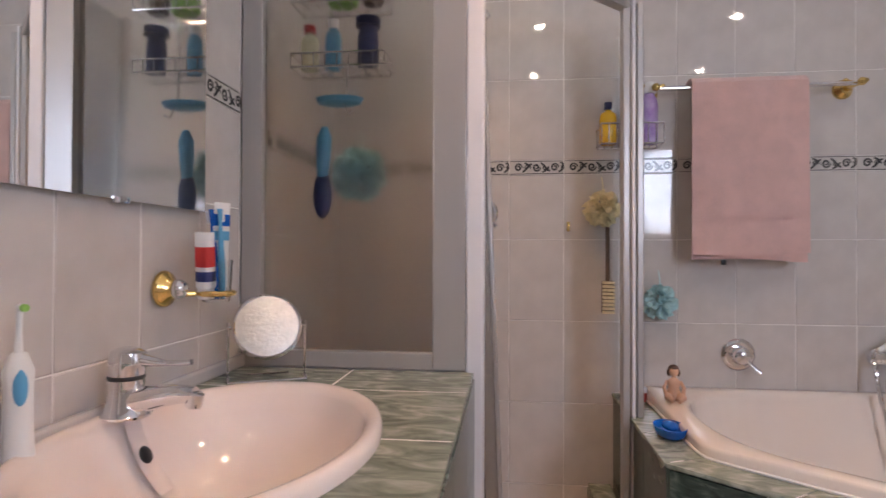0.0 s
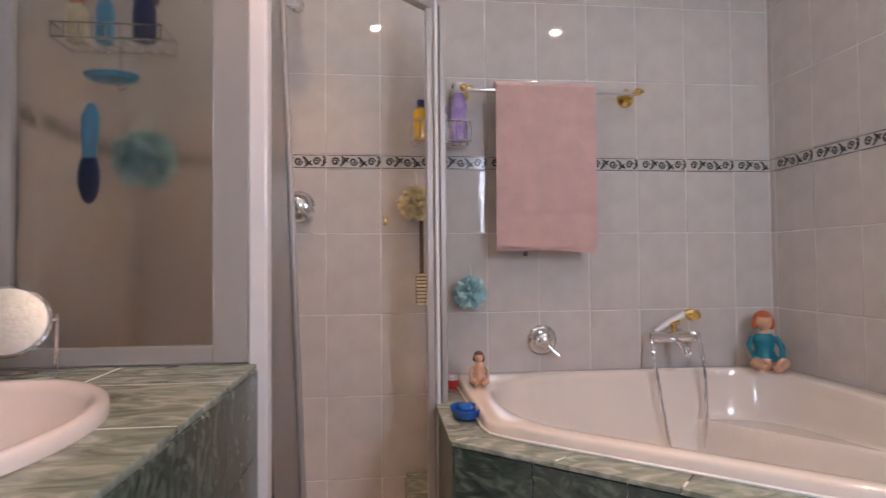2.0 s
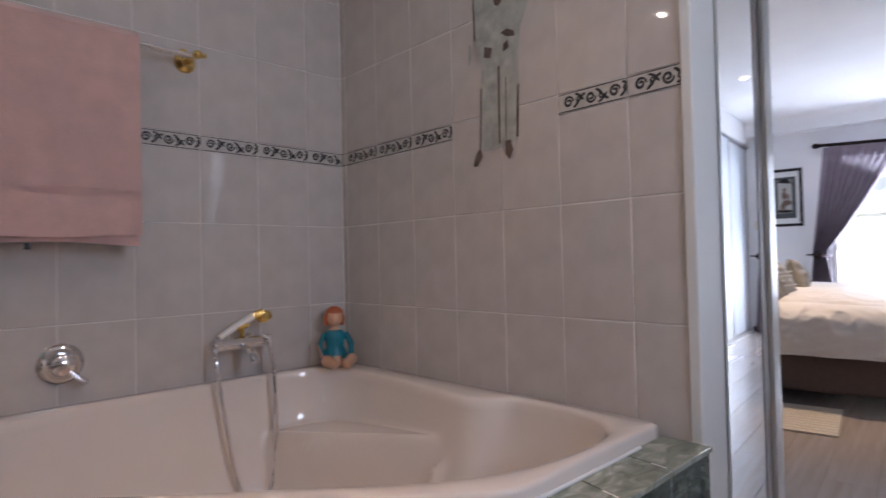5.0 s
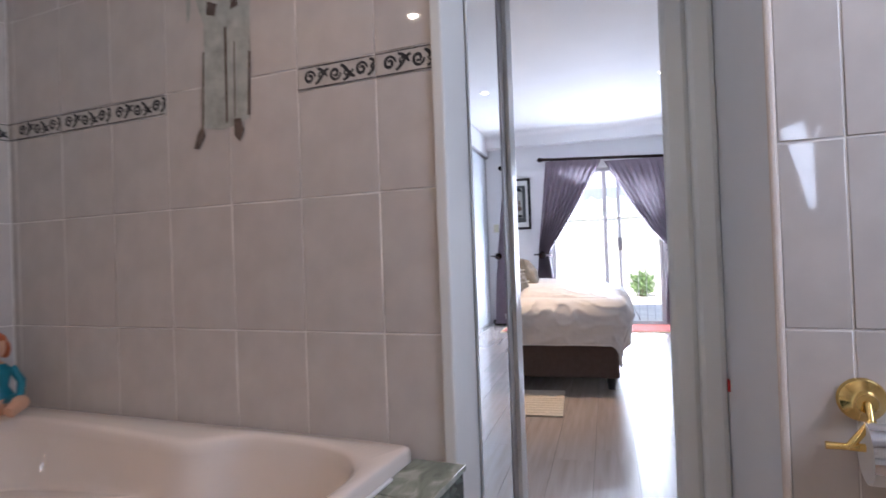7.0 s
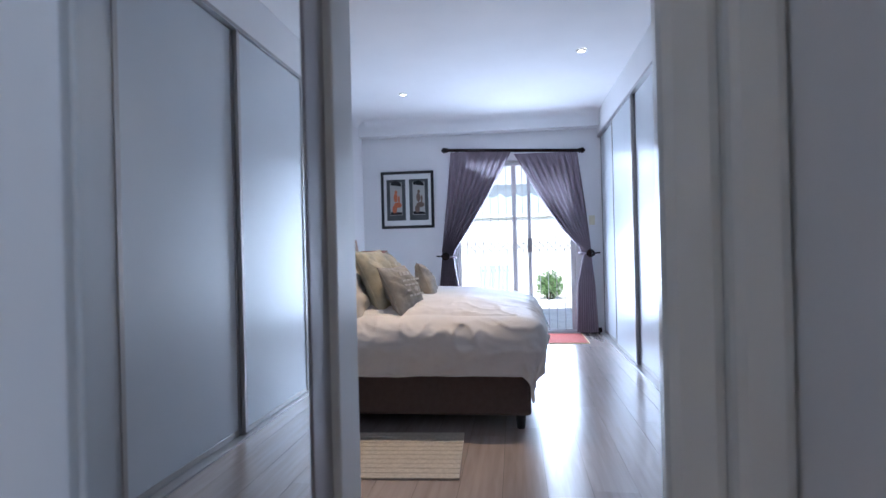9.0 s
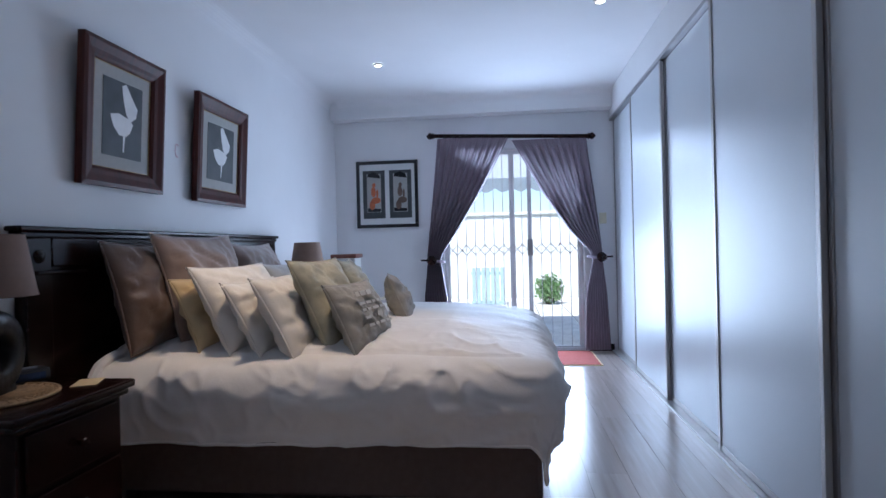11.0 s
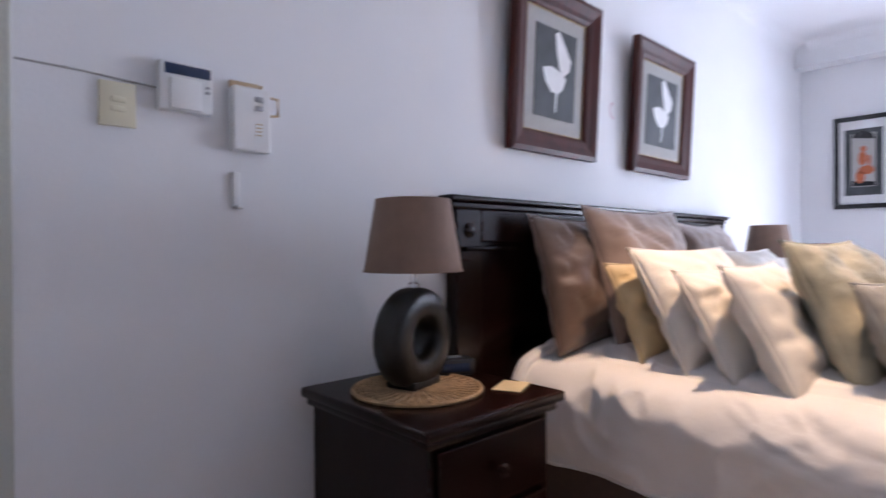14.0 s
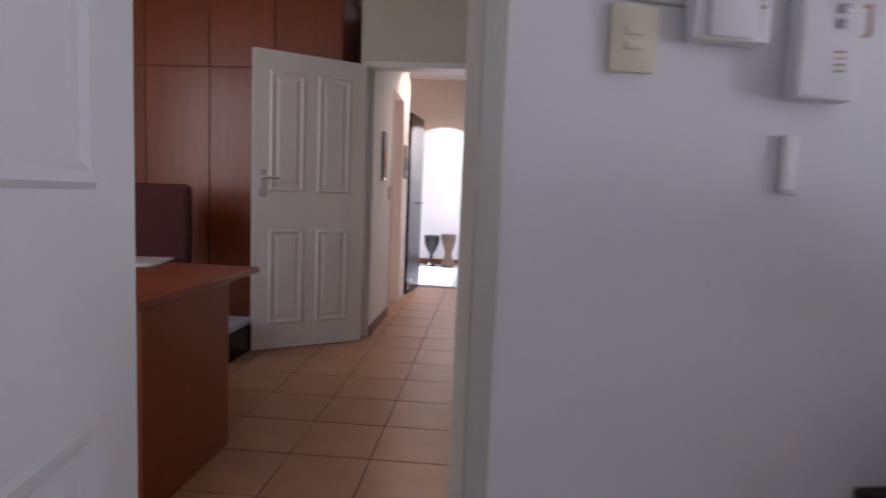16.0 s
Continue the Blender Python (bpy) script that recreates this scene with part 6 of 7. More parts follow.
# pictures
def lily_picture(x0, x1, z0, z1, label, s):
    t = thing("framed_picture", pose((x0 + x1) / 2, HB - 0.012, z0, 3.2, 0, 0), label, "picture", "lily pictures over the bed")
    w, h, b = x1 - x0, z1 - z0, 0.088
    bm = bmesh.new()
    prof = [(0.0, 0.0), (0.0, -0.034), (0.018, -0.038), (0.05, -0.026), (0.070, -0.022), (b - 0.006, -0.014), (b, -0.004)]
    ringsp = []
    for d, y in prof:
        ringsp.append([bm.verts.new(v) for v in ((-w / 2 + d, y, d), (w / 2 - d, y, d), (w / 2 - d, y, h - d), (-w / 2 + d, y, h - d))])
    for a, c in zip(ringsp, ringsp[1:]):
        for k in range(4):
            bm.faces.new((a[k], a[(k + 1) % 4], c[(k + 1) % 4], c[k]))
    part("frame", bm, M_FRAME_W, t, angle=25)
    bm = bmesh.new()
    for d, y, r in ((b + 0.001, -0.008, 0.0028),):
        tube(bm, [(-w / 2 + d, y, d), (w / 2 - d, y, d), (w / 2 - d, y, h - d), (-w / 2 + d, y, h - d)], r, 6, closed=True)
    part("gilt_slip", bm, M_GILT, t, "gilt inner slip")
    boxpart("mount", M_MOUNT, t, -w / 2 + b, -0.006, b, w / 2 - b, -0.003, h - b, 0.0)
    m = b + 0.058
    boxpart("print", M_SLATE, t, -w / 2 + m, -0.0085, m, w / 2 - m, -0.0065, h - m, 0.0)

    def shape(name, pts, off, material):
        bm = bmesh.new()
        bm.faces.new([bm.verts.new((1.22 * x * w, -off, h * (0.52 + 1.12 * (z - 0.52)))) for x, z in pts])
        part(name, bm, material, t)
    shape("upper_lily", [(-0.02, 0.72), (0.02, 0.74), (0.09, 0.66), (0.145, 0.60), (0.13, 0.54), (0.07, 0.50), (0.03, 0.54), (0.0, 0.62)], 0.0095, M_LILY)
    shape("lower_lily", [(-0.13, 0.52), (-0.05, 0.54), (0.05, 0.52), (0.10, 0.49), (0.07, 0.43), (0.03, 0.40), (-0.04, 0.40), (-0.10, 0.45)], 0.0102, M_LILY)
    shape("stem", [(0.0, 0.40), (0.02, 0.40), (0.012, 0.30), (0.0, 0.29)], 0.0098, M_LILY)
    boxpart("backing", M_MAHOG, t, -w / 2 + 0.01, -0.002, 0.01, w / 2 - 0.01, 0.006, h - 0.01, 0.0)
    return t


lily_picture(4.832, 5.392, 1.398, 2.040, "calla lily print in a wide reddish wood frame", 1)
lily_picture(5.71, 6.32, 1.392, 2.024, "second calla lily print in a wide reddish wood frame", 2)
smudge = thing("wall_mark", pose(5.60, HB - 0.0025, 1.66), "faint pink mark on the white wall", "mark")
bm = bmesh.new()
tube(bm, [(0.02 * math.cos(a), 0, 0.035 * math.sin(a)) for a in (0.9 + 4.2 * k / 12 for k in range(13))], 0.004, 5)
bmesh.ops.transform(bm, matrix=Matrix.Diagonal((1, 0.2, 1, 1)), verts=bm.verts)
part("outline", bm, mat("faded_pink", (0.66, 0.45, 0.50), 0.8), smudge)

p3 = thing("double_picture", pose(FX - 0.006, 2.425, 1.31), "pair of tribal dancer prints in one black frame", "picture")
W3, H3 = 0.66, 0.705
for a in ((-W3 / 2, 0, W3 / 2, 0.035), (-W3 / 2, H3 - 0.035, W3 / 2, H3), (-W3 / 2, 0.035, -W3 / 2 + 0.035, H3 - 0.035), (W3 / 2 - 0.035, 0.035, W3 / 2, H3 - 0.035)):
    boxpart("frame_bar", M_BLKFR, p3, -0.024, a[0], a[1], 0.0, a[2], a[3], 0.003)
boxpart("mount", M_WMOUNT, p3, -0.010, -W3 / 2 + 0.034, 0.034, -0.003, W3 / 2 - 0.034, H3 - 0.034, 0.0)
for s in (-1, 1):
    pr = boxpart("print", M_SLATE, p3, -0.014, s * 0.142 - 0.118, 0.10, -0.0105, s * 0.142 + 0.118, H3 - 0.10, 0.0)
    pic = boxpart("picture_field", M_MOUNT, pr, -0.0165, s * 0.142 - 0.075, 0.165, -0.0145, s * 0.142 + 0.075, H3 - 0.135, 0.0)
    bm = bmesh.new()
    for (cy, cz, ry, rz2) in ((0.0, 0.45, 0.018, 0.024), (0.005, 0.38, 0.026, 0.055), (-0.02, 0.29, 0.05, 0.035), (0.02, 0.24, 0.03, 0.05), (-0.035, 0.36, 0.012, 0.045)):
        n = 14
        bm.faces.new([bm.verts.new((-0.0175, s * 0.142 + cy + ry * math.cos(2 * math.pi * k / n), cz + rz2 * math.sin(2 * math.pi * k / n))) for k in range(n)])
    part("dancer_shape", bm, M_ORANGE if s > 0 else M_BROWN_S, pr)
    for nm, outline in (("tree_shape", ((-0.07, 0.52), (0.07, 0.54), (0.06, 0.57), (0.0, 0.59), (-0.06, 0.56))), ("ground_shape", ((-0.07, 0.17), (0.07, 0.17), (0.07, 0.21), (-0.07, 0.20)))):
        bm = bmesh.new()
        bm.faces.new([bm.verts.new((-0.0172, s * 0.142 + y, z)) for y, z in outline])
        part(nm, bm, M_BLKFR, pr)

# curtain pole, curtains, holdbacks
pole = thing("curtain_pole", pose(0, 0, 0), "dark wooden curtain pole with carved finials", "curtain pole")
RX = FX - 0.10
zl, zr = 2.235, 2.165
bm = bmesh.new()
tube(bm, [(RX, 1.90, zl), (RX, 0.36, zr)], 0.020, 16)
part("rod", bm, M_MAHOG, pole)
for y, z, s in ((1.90, zl, 1), (0.36, zr, -1)):
    bm = bmesh.new()
    lathe(bm, [(0.020, 0), (0.034, 0.012), (0.024, 0.024), (0.036, 0.04), (0.030, 0.06), (0.010, 0.078), (0.003, 0.082)], 18, pose(RX, y, z, -90 * s))
    part("finial", bm, M_MAHOG, pole)
for y in (1.80, 0.46):
    bm = bmesh.new()
    z = zr + (zl - zr) * (y - 0.36) / 1.54
    tube(bm, [(RX, y, z), (FX - 0.004, y, z)], 0.009, 10)
    lathe(bm, [(0.024, 0), (0.02, 0.01)], 16, pose(FX - 0.002, y, z, 0, -90, 0))
    part("bracket", bm, M_MAHOG, pole)


def lerp_keys(keys, z):
    for (z0, a0), (z1, a1) in zip(keys, keys[1:]):
        if z0 >= z >= z1:
            f = (z0 - z) / (z0 - z1)
            return a0 + (a1 - a0) * f
    return keys[-1][1] if z < keys[-1][0] else keys[0][1]


def curtain(inner, outer, label, seed, zt):
    t = thing("curtain", pose(0, 0, 0), label, "curtain", "pair of curtains")
    bm = bmesh.new()

    def f(u, v):
        z = zt - (zt - 0.03) * v
        yi, yo = lerp_keys(inner, z), lerp_keys(outer, z)
        y = yo + (yi - yo) * u
        gather = 1 - min(1, abs(yi - yo) / 0.75)
        amp = 0.016 + 0.022 * gather
        ph = u * 2 * math.pi * 9 + 0.8 * math.sin(3 * v + seed) + 0.7 * noise.noise((u * 3, v * 2, seed))
        hang = min(1, v * 14)
        x = RX - 0.004 + amp * hang * math.sin(ph) + 0.012 * noise.noise((u * 4, v * 5, seed + 3)) + (0.006 * math.sin(u * 180) if v < 0.05 else 0)
        x += 0.02 * math.sin(math.pi * u) * gather * -1
        return (x, y + 0.004 * math.cos(ph) * hang, z)
    grid(bm, 150, 64, f)
    part("drape", bm, M_CURTAIN, t, angle=180)
    return t


curtain([(2.20, 1.135), (2.0, 1.24), (1.6, 1.46), (1.25, 1.68), (1.02, 1.84), (0.95, 1.86), (0.6, 1.80), (0.03, 1.76)],
        [(2.20, 1.868), (1.6, 1.93), (1.0, 2.0), (0.95, 1.995), (0.6, 2.03), (0.03, 2.04)], "mauve grey curtain tied back beside the picture", 1.0, 2.205)
curtain([(2.16, 1.115), (2.0, 1.02), (1.6, 0.80), (1.25, 0.57), (1.02, 0.37), (0.93, 0.335), (0.6, 0.40), (0.03, 0.42)],
        [(2.16, 0.372), (1.6, 0.30), (1.0, 0.235), (0.93, 0.235), (0.6, 0.20), (0.03, 0.175)], "mauve grey curtain tied back beside the wardrobe", 2.0, 2.155)
for y, s in ((1.97, 1), (0.235, -1)):
    hbk = thing("curtain_holdback", pose(FX - 0.002, y, 0.955), "dark wooden curtain holdback on the wall", "holdback", "curtain holdbacks")
    bm = bmesh.new()
    tube(bm, [(0, 0.02 * s, 0), (-0.15, 0.02 * s, 0)], 0.010, 12)
    part("stem", bm, M_MAHOG, hbk)
    bm = bmesh.new()
    lathe(bm, [(0.012, 0), (0.045, 0.004), (0.048, 0.014), (0.03, 0.024), (0.004, 0.028)], 24, pose(-0.15, -0.02 * s, 0, 0, -90, 0))
    tube(bm, [(-0.155, 0.0, 0), (-0.155, 0.09 * s, 0.004)], 0.009, 10)
    part("disc", bm, M_MAHOG, hbk)
    tb = thing("tieback", pose(RX, y - 0.055 * s, 0.95), "mauve cloth tieback round the curtain", "tieback", "tiebacks")
    bm = bmesh.new()
    tube(bm, [(0.05 * math.cos(a), 0.085 * math.sin(a), 0.012 * math.sin(a)) for a in (2 * math.pi * k / 26 for k in range(26))], 0.014, 8, closed=True)
    part("band", bm, M_CURTAIN, tb)

# sliding glazed door and its folding gate
gd = thing("door_2", pose(0, 0, 0), "white aluminium sliding glass door", "glazed door", kind="structure")
GX = FX + 0.12
for y0, y1 in ((DY0, DY0 + 0.05), (DY1 - 0.05, DY1), (1.095, 1.15)):
    boxpart("frame_stile", M_WHITE_AL, gd, GX, y0, 0.03, GX + 0.045, y1, DZ1, 0.003)
boxpart("frame_head", M_WHITE_AL, gd, GX, DY0, DZ1 - 0.05, GX + 0.06, DY1, DZ1, 0.003)
boxpart("frame_sill", M_WHITE_AL, gd, FX + 0.01, DY0, 0.0, GX + 0.06, DY1, 0.03, 0.003)
for y0, y1 in ((DY0 + 0.05, 1.095), (1.15, DY1 - 0.05)):
    ob = boxpart("glass_pane", M_CLEAR, gd, GX + 0.02, y0, 0.03, GX + 0.026, y1, DZ1 - 0.05, 0.0)
    ob.visible_shadow = False
gate = thing("security_gate", pose(FX + 0.05, 0, 0), "white folding trellis security gate across the glazed door", "gate")
bars = 15
ys = [DY0 + 0.04 + (DY1 - DY0 - 0.08) * k / (bars - 1) for k in range(bars)]
for k, y in enumerate(ys):
    bm = bmesh.new()
    box(bm, -0.007, y - 0.0035, 0.04, 0.007, y + 0.0035, DZ1 - 0.06, 0.001)
    part("upright", bm, M_GATE, gate)
for zc in (1.05,):
    for y0, y1 in zip(ys, ys[1:]):
        for s in (-1, 1):
            bm = bmesh.new()
            tube(bm, [(0.010 * s, y0, zc - 0.055 * s), (0.010 * s, y1, zc + 0.055 * s)], 0.005, 6)
            part("lattice_strip", bm, M_GATE, gate)
boxpart("lock_post", M_GATE, gate, -0.014, 0.925, 0.04, 0.014, 0.965, DZ1 - 0.06, 0.003)
lock = boxpart("lock_case", M_WARD_FR, gate, -0.03, 0.915, 0.98, 0.0, 0.972, 1.15, 0.006, "dark lock case with a handle")
boxpart("top_rail", M_GATE, gate, -0.012, DY0 + 0.01, DZ1 - 0.06, 0.012, DY1 - 0.01, DZ1 - 0.03, 0.003)
boxpart("floor_rail", M_GATE, gate, -0.012, DY0 + 0.01, 0.031, 0.012, DY1 - 0.01, 0.042, 0.003)


# wall fittings
def wallbox(name, x, z, w, h, d, material, label, category, bevel=0.006):
    t = thing(name, pose(x, HB - 0.001, z), label, category)
    boxpart("case", material, t, -w / 2, -d, -h / 2, w / 2, 0.0, h / 2, bevel)
    return t


sw = wallbox("light_switch", 3.567, 1.346, 0.072, 0.096, 0.009, M_IVORY, "yellowed ivory light switch plate", "light switch", 0.003)
for k in (-1, 1):
    boxpart("rocker", M_IVORY, sw, -0.014, -0.013, 0.004 * k + (0 if k > 0 else -0.012), 0.014, -0.008, 0.004 * k + (0.012 if k > 0 else 0), 0.002)
ak = wallbox("alarm_keypad", 3.703, 1.402, 0.118, 0.112, 0.030, M_WPLAST, "white alarm keypad with a dark display", "alarm keypad")
boxpart("display", M_LCD, ak, -0.048, -0.0318, 0.026, 0.054, -0.029, 0.050, 0.001)
boxpart("flap", M_WPLAST, ak, -0.038, -0.036, -0.052, 0.032, -0.029, 0.018, 0.003)
for k in range(2):
    boxpart("button", M_WARD_FR, ak, 0.042, -0.0325, 0.004 - 0.012 * k, 0.052, -0.0295, 0.010 - 0.012 * k, 0.001)
ph = wallbox("intercom_handset", 3.858, 1.352, 0.098, 0.160, 0.032, M_WPLAST, "white intercom unit on the wall", "intercom")
for k in range(2):
    boxpart("button", M_WARD_FR, ph, 0.006, -0.036, 0.045 - 0.022 * k, 0.026, -0.031, 0.058 - 0.022 * k, 0.002)
for k in range(4):
    boxpart("speaker_slot", M_BEIGE_W, ph, 0.008, -0.0335, -0.012 - 0.009 * k, 0.024, -0.0315, -0.009 - 0.009 * k, 0.0)
bracket = thing("raffia_holder", pose(3.885, HB - 0.001, 1.425), "old tan bracket behind the intercom", "bracket")
bm = bmesh.new()
box(bm, -0.075, -0.012, -0.01, 0.0, 0.0, 0.022, 0.002)
tube(bm, [(0.005, -0.01, 0.02), (0.005, -0.012, -0.005), (0.05, -0.012, -0.008), (0.05, -0.012, -0.05), (0.02, -0.012, -0.055)], 0.004, 8)
part("strap", bm, M_BEIGE_W, bracket)
hk = thing("wall_hook", pose(3.825, HB - 0.001, 1.177), "slim white plastic hook on the wall", "hook")
boxpart("plate", M_WPLAST, hk, -0.010, -0.012, -0.045, 0.010, 0.0, 0.045, 0.004)
boxpart("tip", M_WPLAST, hk, -0.008, -0.03, -0.047, 0.008, -0.010, -0.037, 0.003)
wire = thing("wall_cable", pose(0, HB - 0.003, 0), "thin white cable along the wall", "cable")
bm = bmesh.new()
tube(bm, [(3.39, 0, 1.408), (3.50, 0, 1.406), (3.645, 0, 1.398)], 0.0022, 6)
part("lead", bm, M_MOUNT, wire)
so = thing("wall_socket", pose(FX - 0.001, 0.21, 1.345), "yellowed switch plate beside the curtain", "light switch")
boxpart("plate", M_IVORY, so, -0.009, -0.035, -0.055, 0.0, 0.035, 0.055, 0.003)
boxpart("rocker", M_IVORY, so, -0.013, -0.012, -0.012, -0.008, 0.012, 0.012, 0.002)

for sx, sy in BED_SPOTS:
    dl = thing("downlight", pose(sx, sy, CZ - 0.016), "small round ceiling downlight with a pale ring", "downlight", "bedroom downlights")
    bm = bmesh.new()
    lathe(bm, [(0.026, 0.003), (0.042, 0.0), (0.044, 0.014)], 26, None, False)
    part("ring", bm, M_WPLAST, dl)
    bm = bmesh.new()
    lathe(bm, [(0.026, 0.004), (0.026, 0.010)], 20)
    part("lamp", bm, M_LED_BED, dl)


def panel_door(m, w, label, hinge_right=False, h=2.03):
    t = thing("panel_door", m, label, "door", "panelled doors")
    bm = bmesh.new()
    box(bm, 0, -0.02, 0.006, w, 0.02, h, 0.002)
    part("leaf", bm, M_GLOSS, t)
    st, mid = 0.11, 0.09
    pw = (w - 2 * st - mid) / 2
    for x0 in (st, st + pw + mid):
        for z0, z1 in ((0.18, 0.84), (1.10, h - 0.13)):
            for s in (-1, 1):
                bm = bmesh.new()
                rings3 = []
                for d, y in ((0.0, 0.0205), (0.008, 0.0275), (0.02, 0.0265), (0.032, 0.0208), (0.045, 0.0212), (0.060, 0.0262)):
                    rings3.append([bm.verts.new(v) for v in ((x0 + d, s * y, z0 + d), (x0 + pw - d, s * y, z0 + d), (x0 + pw - d, s * y, z1 - d), (x0 + d, s * y, z1 - d))])
                for a, b in zip(rings3, rings3[1:]):
                    for k in range(4):
                        bm.faces.new((a[k], a[(k + 1) % 4], b[(k + 1) % 4], b[k]))
                bm.faces.new(rings3[-1])
                part("raised_panel", bm, M_GLOSS, t, angle=20)
    hx = 0.065
    for s in (-1, 1):
        bm = bmesh.new()
        box(bm, hx - 0.02, s * 0.022 - 0.003, 1.06, hx + 0.02, s * 0.022 + 0.003, 1.24, 0.003)
        tube(bm, [(hx, s * 0.02, 1.19), (hx, s * 0.06, 1.19), (hx + 0.10, s * 0.062, 1.188)], 0.009, 10)
        tube(bm, [(hx, s * 0.02, 1.10), (hx, s * 0.03, 1.10)], 0.011, 12)
        part("handle", bm, M_CHROME, t, "chrome lever handle")
    return t


# bedroom door, open into the room, and its casing
bdoor = thing("door_3", pose(0, 0, 0), "cream painted door casing to the study", "door frame", kind="structure")
boxpart("jamb", M_PAINT_G, bdoor, 3.345, HB - 0.012, 0, 3.384, HB + 0.132, 2.055, 0.004)
boxpart("jamb", M_PAINT_G, bdoor, 2.791, HB + 0.03, 0, 2.82, HB + 0.132, 2.055, 0.004)
boxpart("head", M_PAINT_G, bdoor, 2.82, HB - 0.012, 2.02, 3.345, HB + 0.132, 2.055, 0.004)
panel_door(pose(2.865, HB - 0.775, 0, 0, 0, 90), 0.765, "white panelled bedroom door standing open")

# ---- study and passage, turned a little to the bedroom ----
HALL = pose(3.12, 6.40, 0, 0, 0, -11)
hall_floor = new("floor_study")
tagged(hall_floor, "glazed terracotta tile floor with dark joints", "floor", kind="structure")
hall_floor.matrix_basis = HALL
boxpart("bed", M_TGROUT, hall_floor, -3.3, -4.3, -0.1, 2.1, 2.75, -0.0045, 0.0)


def hall_slab(name, material, x0, y0, z0, x1, y1, z1, label, category):
    ob = slab(name, material, x0, y0, z0, x1, y1, z1, label, category)
    ob.matrix_basis = HALL
    return ob


hall_slab("wall_study", M_PAINT_G, -0.06, 0.0, 2.06, 1.3, 0.12, 2.62, "sage wall over the passage opening", "wall")
hall_slab("wall_study_2", M_PAINT_G, 1.0, -3.06, 0, 1.12, -0.002, 2.62, "sage study wall", "wall")
hall_slab("wall_study_3", M_PAINT, -3.3, -3.2, 0, -3.18, 0.6, 2.62, "white study wall", "wall")
hall_slab("wall_study_4", M_PAINT, -3.18, 0.6, 0, -0.08, 0.72, 2.62, "white wall behind the study cupboards", "wall")
hall_slab("ceiling_study", M_CEIL, -3.3, -3.35, 2.62, 1.3, 0.72, 2.72, "white study ceiling", "ceiling")
hall_slab("wall_passage", M_PAINT, -0.08, 0.122, 0, 0.02, 0.98, 2.5, "white passage wall", "wall")
hall_slab("wall_passage_2", M_PAINT, -0.08, 0.98, 2.05, 0.02, 1.62, 2.5, "white passage wall over a doorway", "wall")
hall_slab("wall_passage_3", M_PAINT, -0.08, 1.62, 0, 0.02, 2.0, 2.5, "white passage wall", "wall")
hall_slab("wall_passage_right", M_PAINT, 0.95, 0.0, 0, 1.05, 2.9, 2.5, "white passage wall", "wall")
hall_slab("wall_side_room", M_PAINT_P, -1.2, 0.9, 0, -1.1, 2.0, 2.5, "cream wall of a side room", "wall")
hall_slab("ceiling_passage", M_CEIL, -1.2, 0.72, 2.5, 1.1, 5.2, 2.6, "white passage ceiling", "ceiling")
hall_slab("skirting_passage", M_TRIM_R, 0.021, 0.13, 0, 0.034, 0.93, 0.075, "red-brown skirting", "skirting")
hall_slab("wall_entry_left", M_PAINT_P, -1.2, 2.75, 0, -0.06, 2.87, 2.5, "cream wall beside the arch", "wall")
# arch
arch = bmesh.new()
AW, AZ = 0.42, 1.62
cxa = 0.36
prev = None
pts = [(cxa - AW, AZ)] + [(cxa - AW * math.cos(math.pi * k / 20), AZ + 0.33 * math.sin(math.pi * k / 20)) for k in range(1, 20)] + [(cxa + AW, AZ)]
for y in (2.75, 2.87):
    top = [arch.verts.new((x, y, 2.5)) for x, _ in pts]
    low = [arch.verts.new((x, y, z)) for x, z in pts]
    for k in range(len(pts) - 1):
        arch.faces.new((low[k], low[k + 1], top[k + 1], top[k]))
    if prev:
        for k in range(len(pts) - 1):
            arch.faces.new((prev[k], prev[k + 1], low[k + 1], low[k]))
    prev = low
ob = solid("wall_arch", arch, M_PAINT_P, "cream wall with a round arch", "wall", "structure")
ob.matrix_basis = HALL
hall_slab("wall_entry_right", M_PAINT_P, cxa + AW, 2.75, 0, 1.1, 2.87, 2.5, "cream wall beside the arch", "wall")
hall_slab("floor_lounge", M_BLUEFL, -2.2, 2.752, -0.1, 2.1, 5.1, 0.0, "pale blue-grey floor beyond the arch", "floor")
hall_slab("wall_lounge", M_PAINT, -2.2, 5.0, 0, 2.1, 5.12, 2.5, "bright white wall of the far room", "wall")
hall_slab("wall_lounge_2", M_PAINT, -2.2, 2.87, 0, -2.08, 5.0, 2.5, "white wall of the far room", "wall")
hall_slab("skirting_lounge", M_TRIM_R, -2.0, 4.985, 0, 2.0, 4.999, 0.09, "red-brown skirting of the far room", "skirting")

op = thing("door_4", HALL, "white painted casing of the passage opening", "door frame", kind="structure")
boxpart("jamb", M_GLOSS, op, -0.06, -0.01, 0, -0.02, 0.125, 2.06, 0.004)
boxpart("head", M_GLOSS, op, -0.02, -0.012, 2.02, 0.95, 0.125, 2.06, 0.004)
side = thing("door_5", HALL, "cream casing of a side doorway", "door frame", kind="structure")
boxpart("jamb", M_PAINT_P, side, -0.085, 0.98, 0, 0.03, 1.03, 2.05, 0.004)
boxpart("jamb", M_PAINT_P, side, -0.085, 1.57, 0, 0.03, 1.62, 2.05, 0.004)

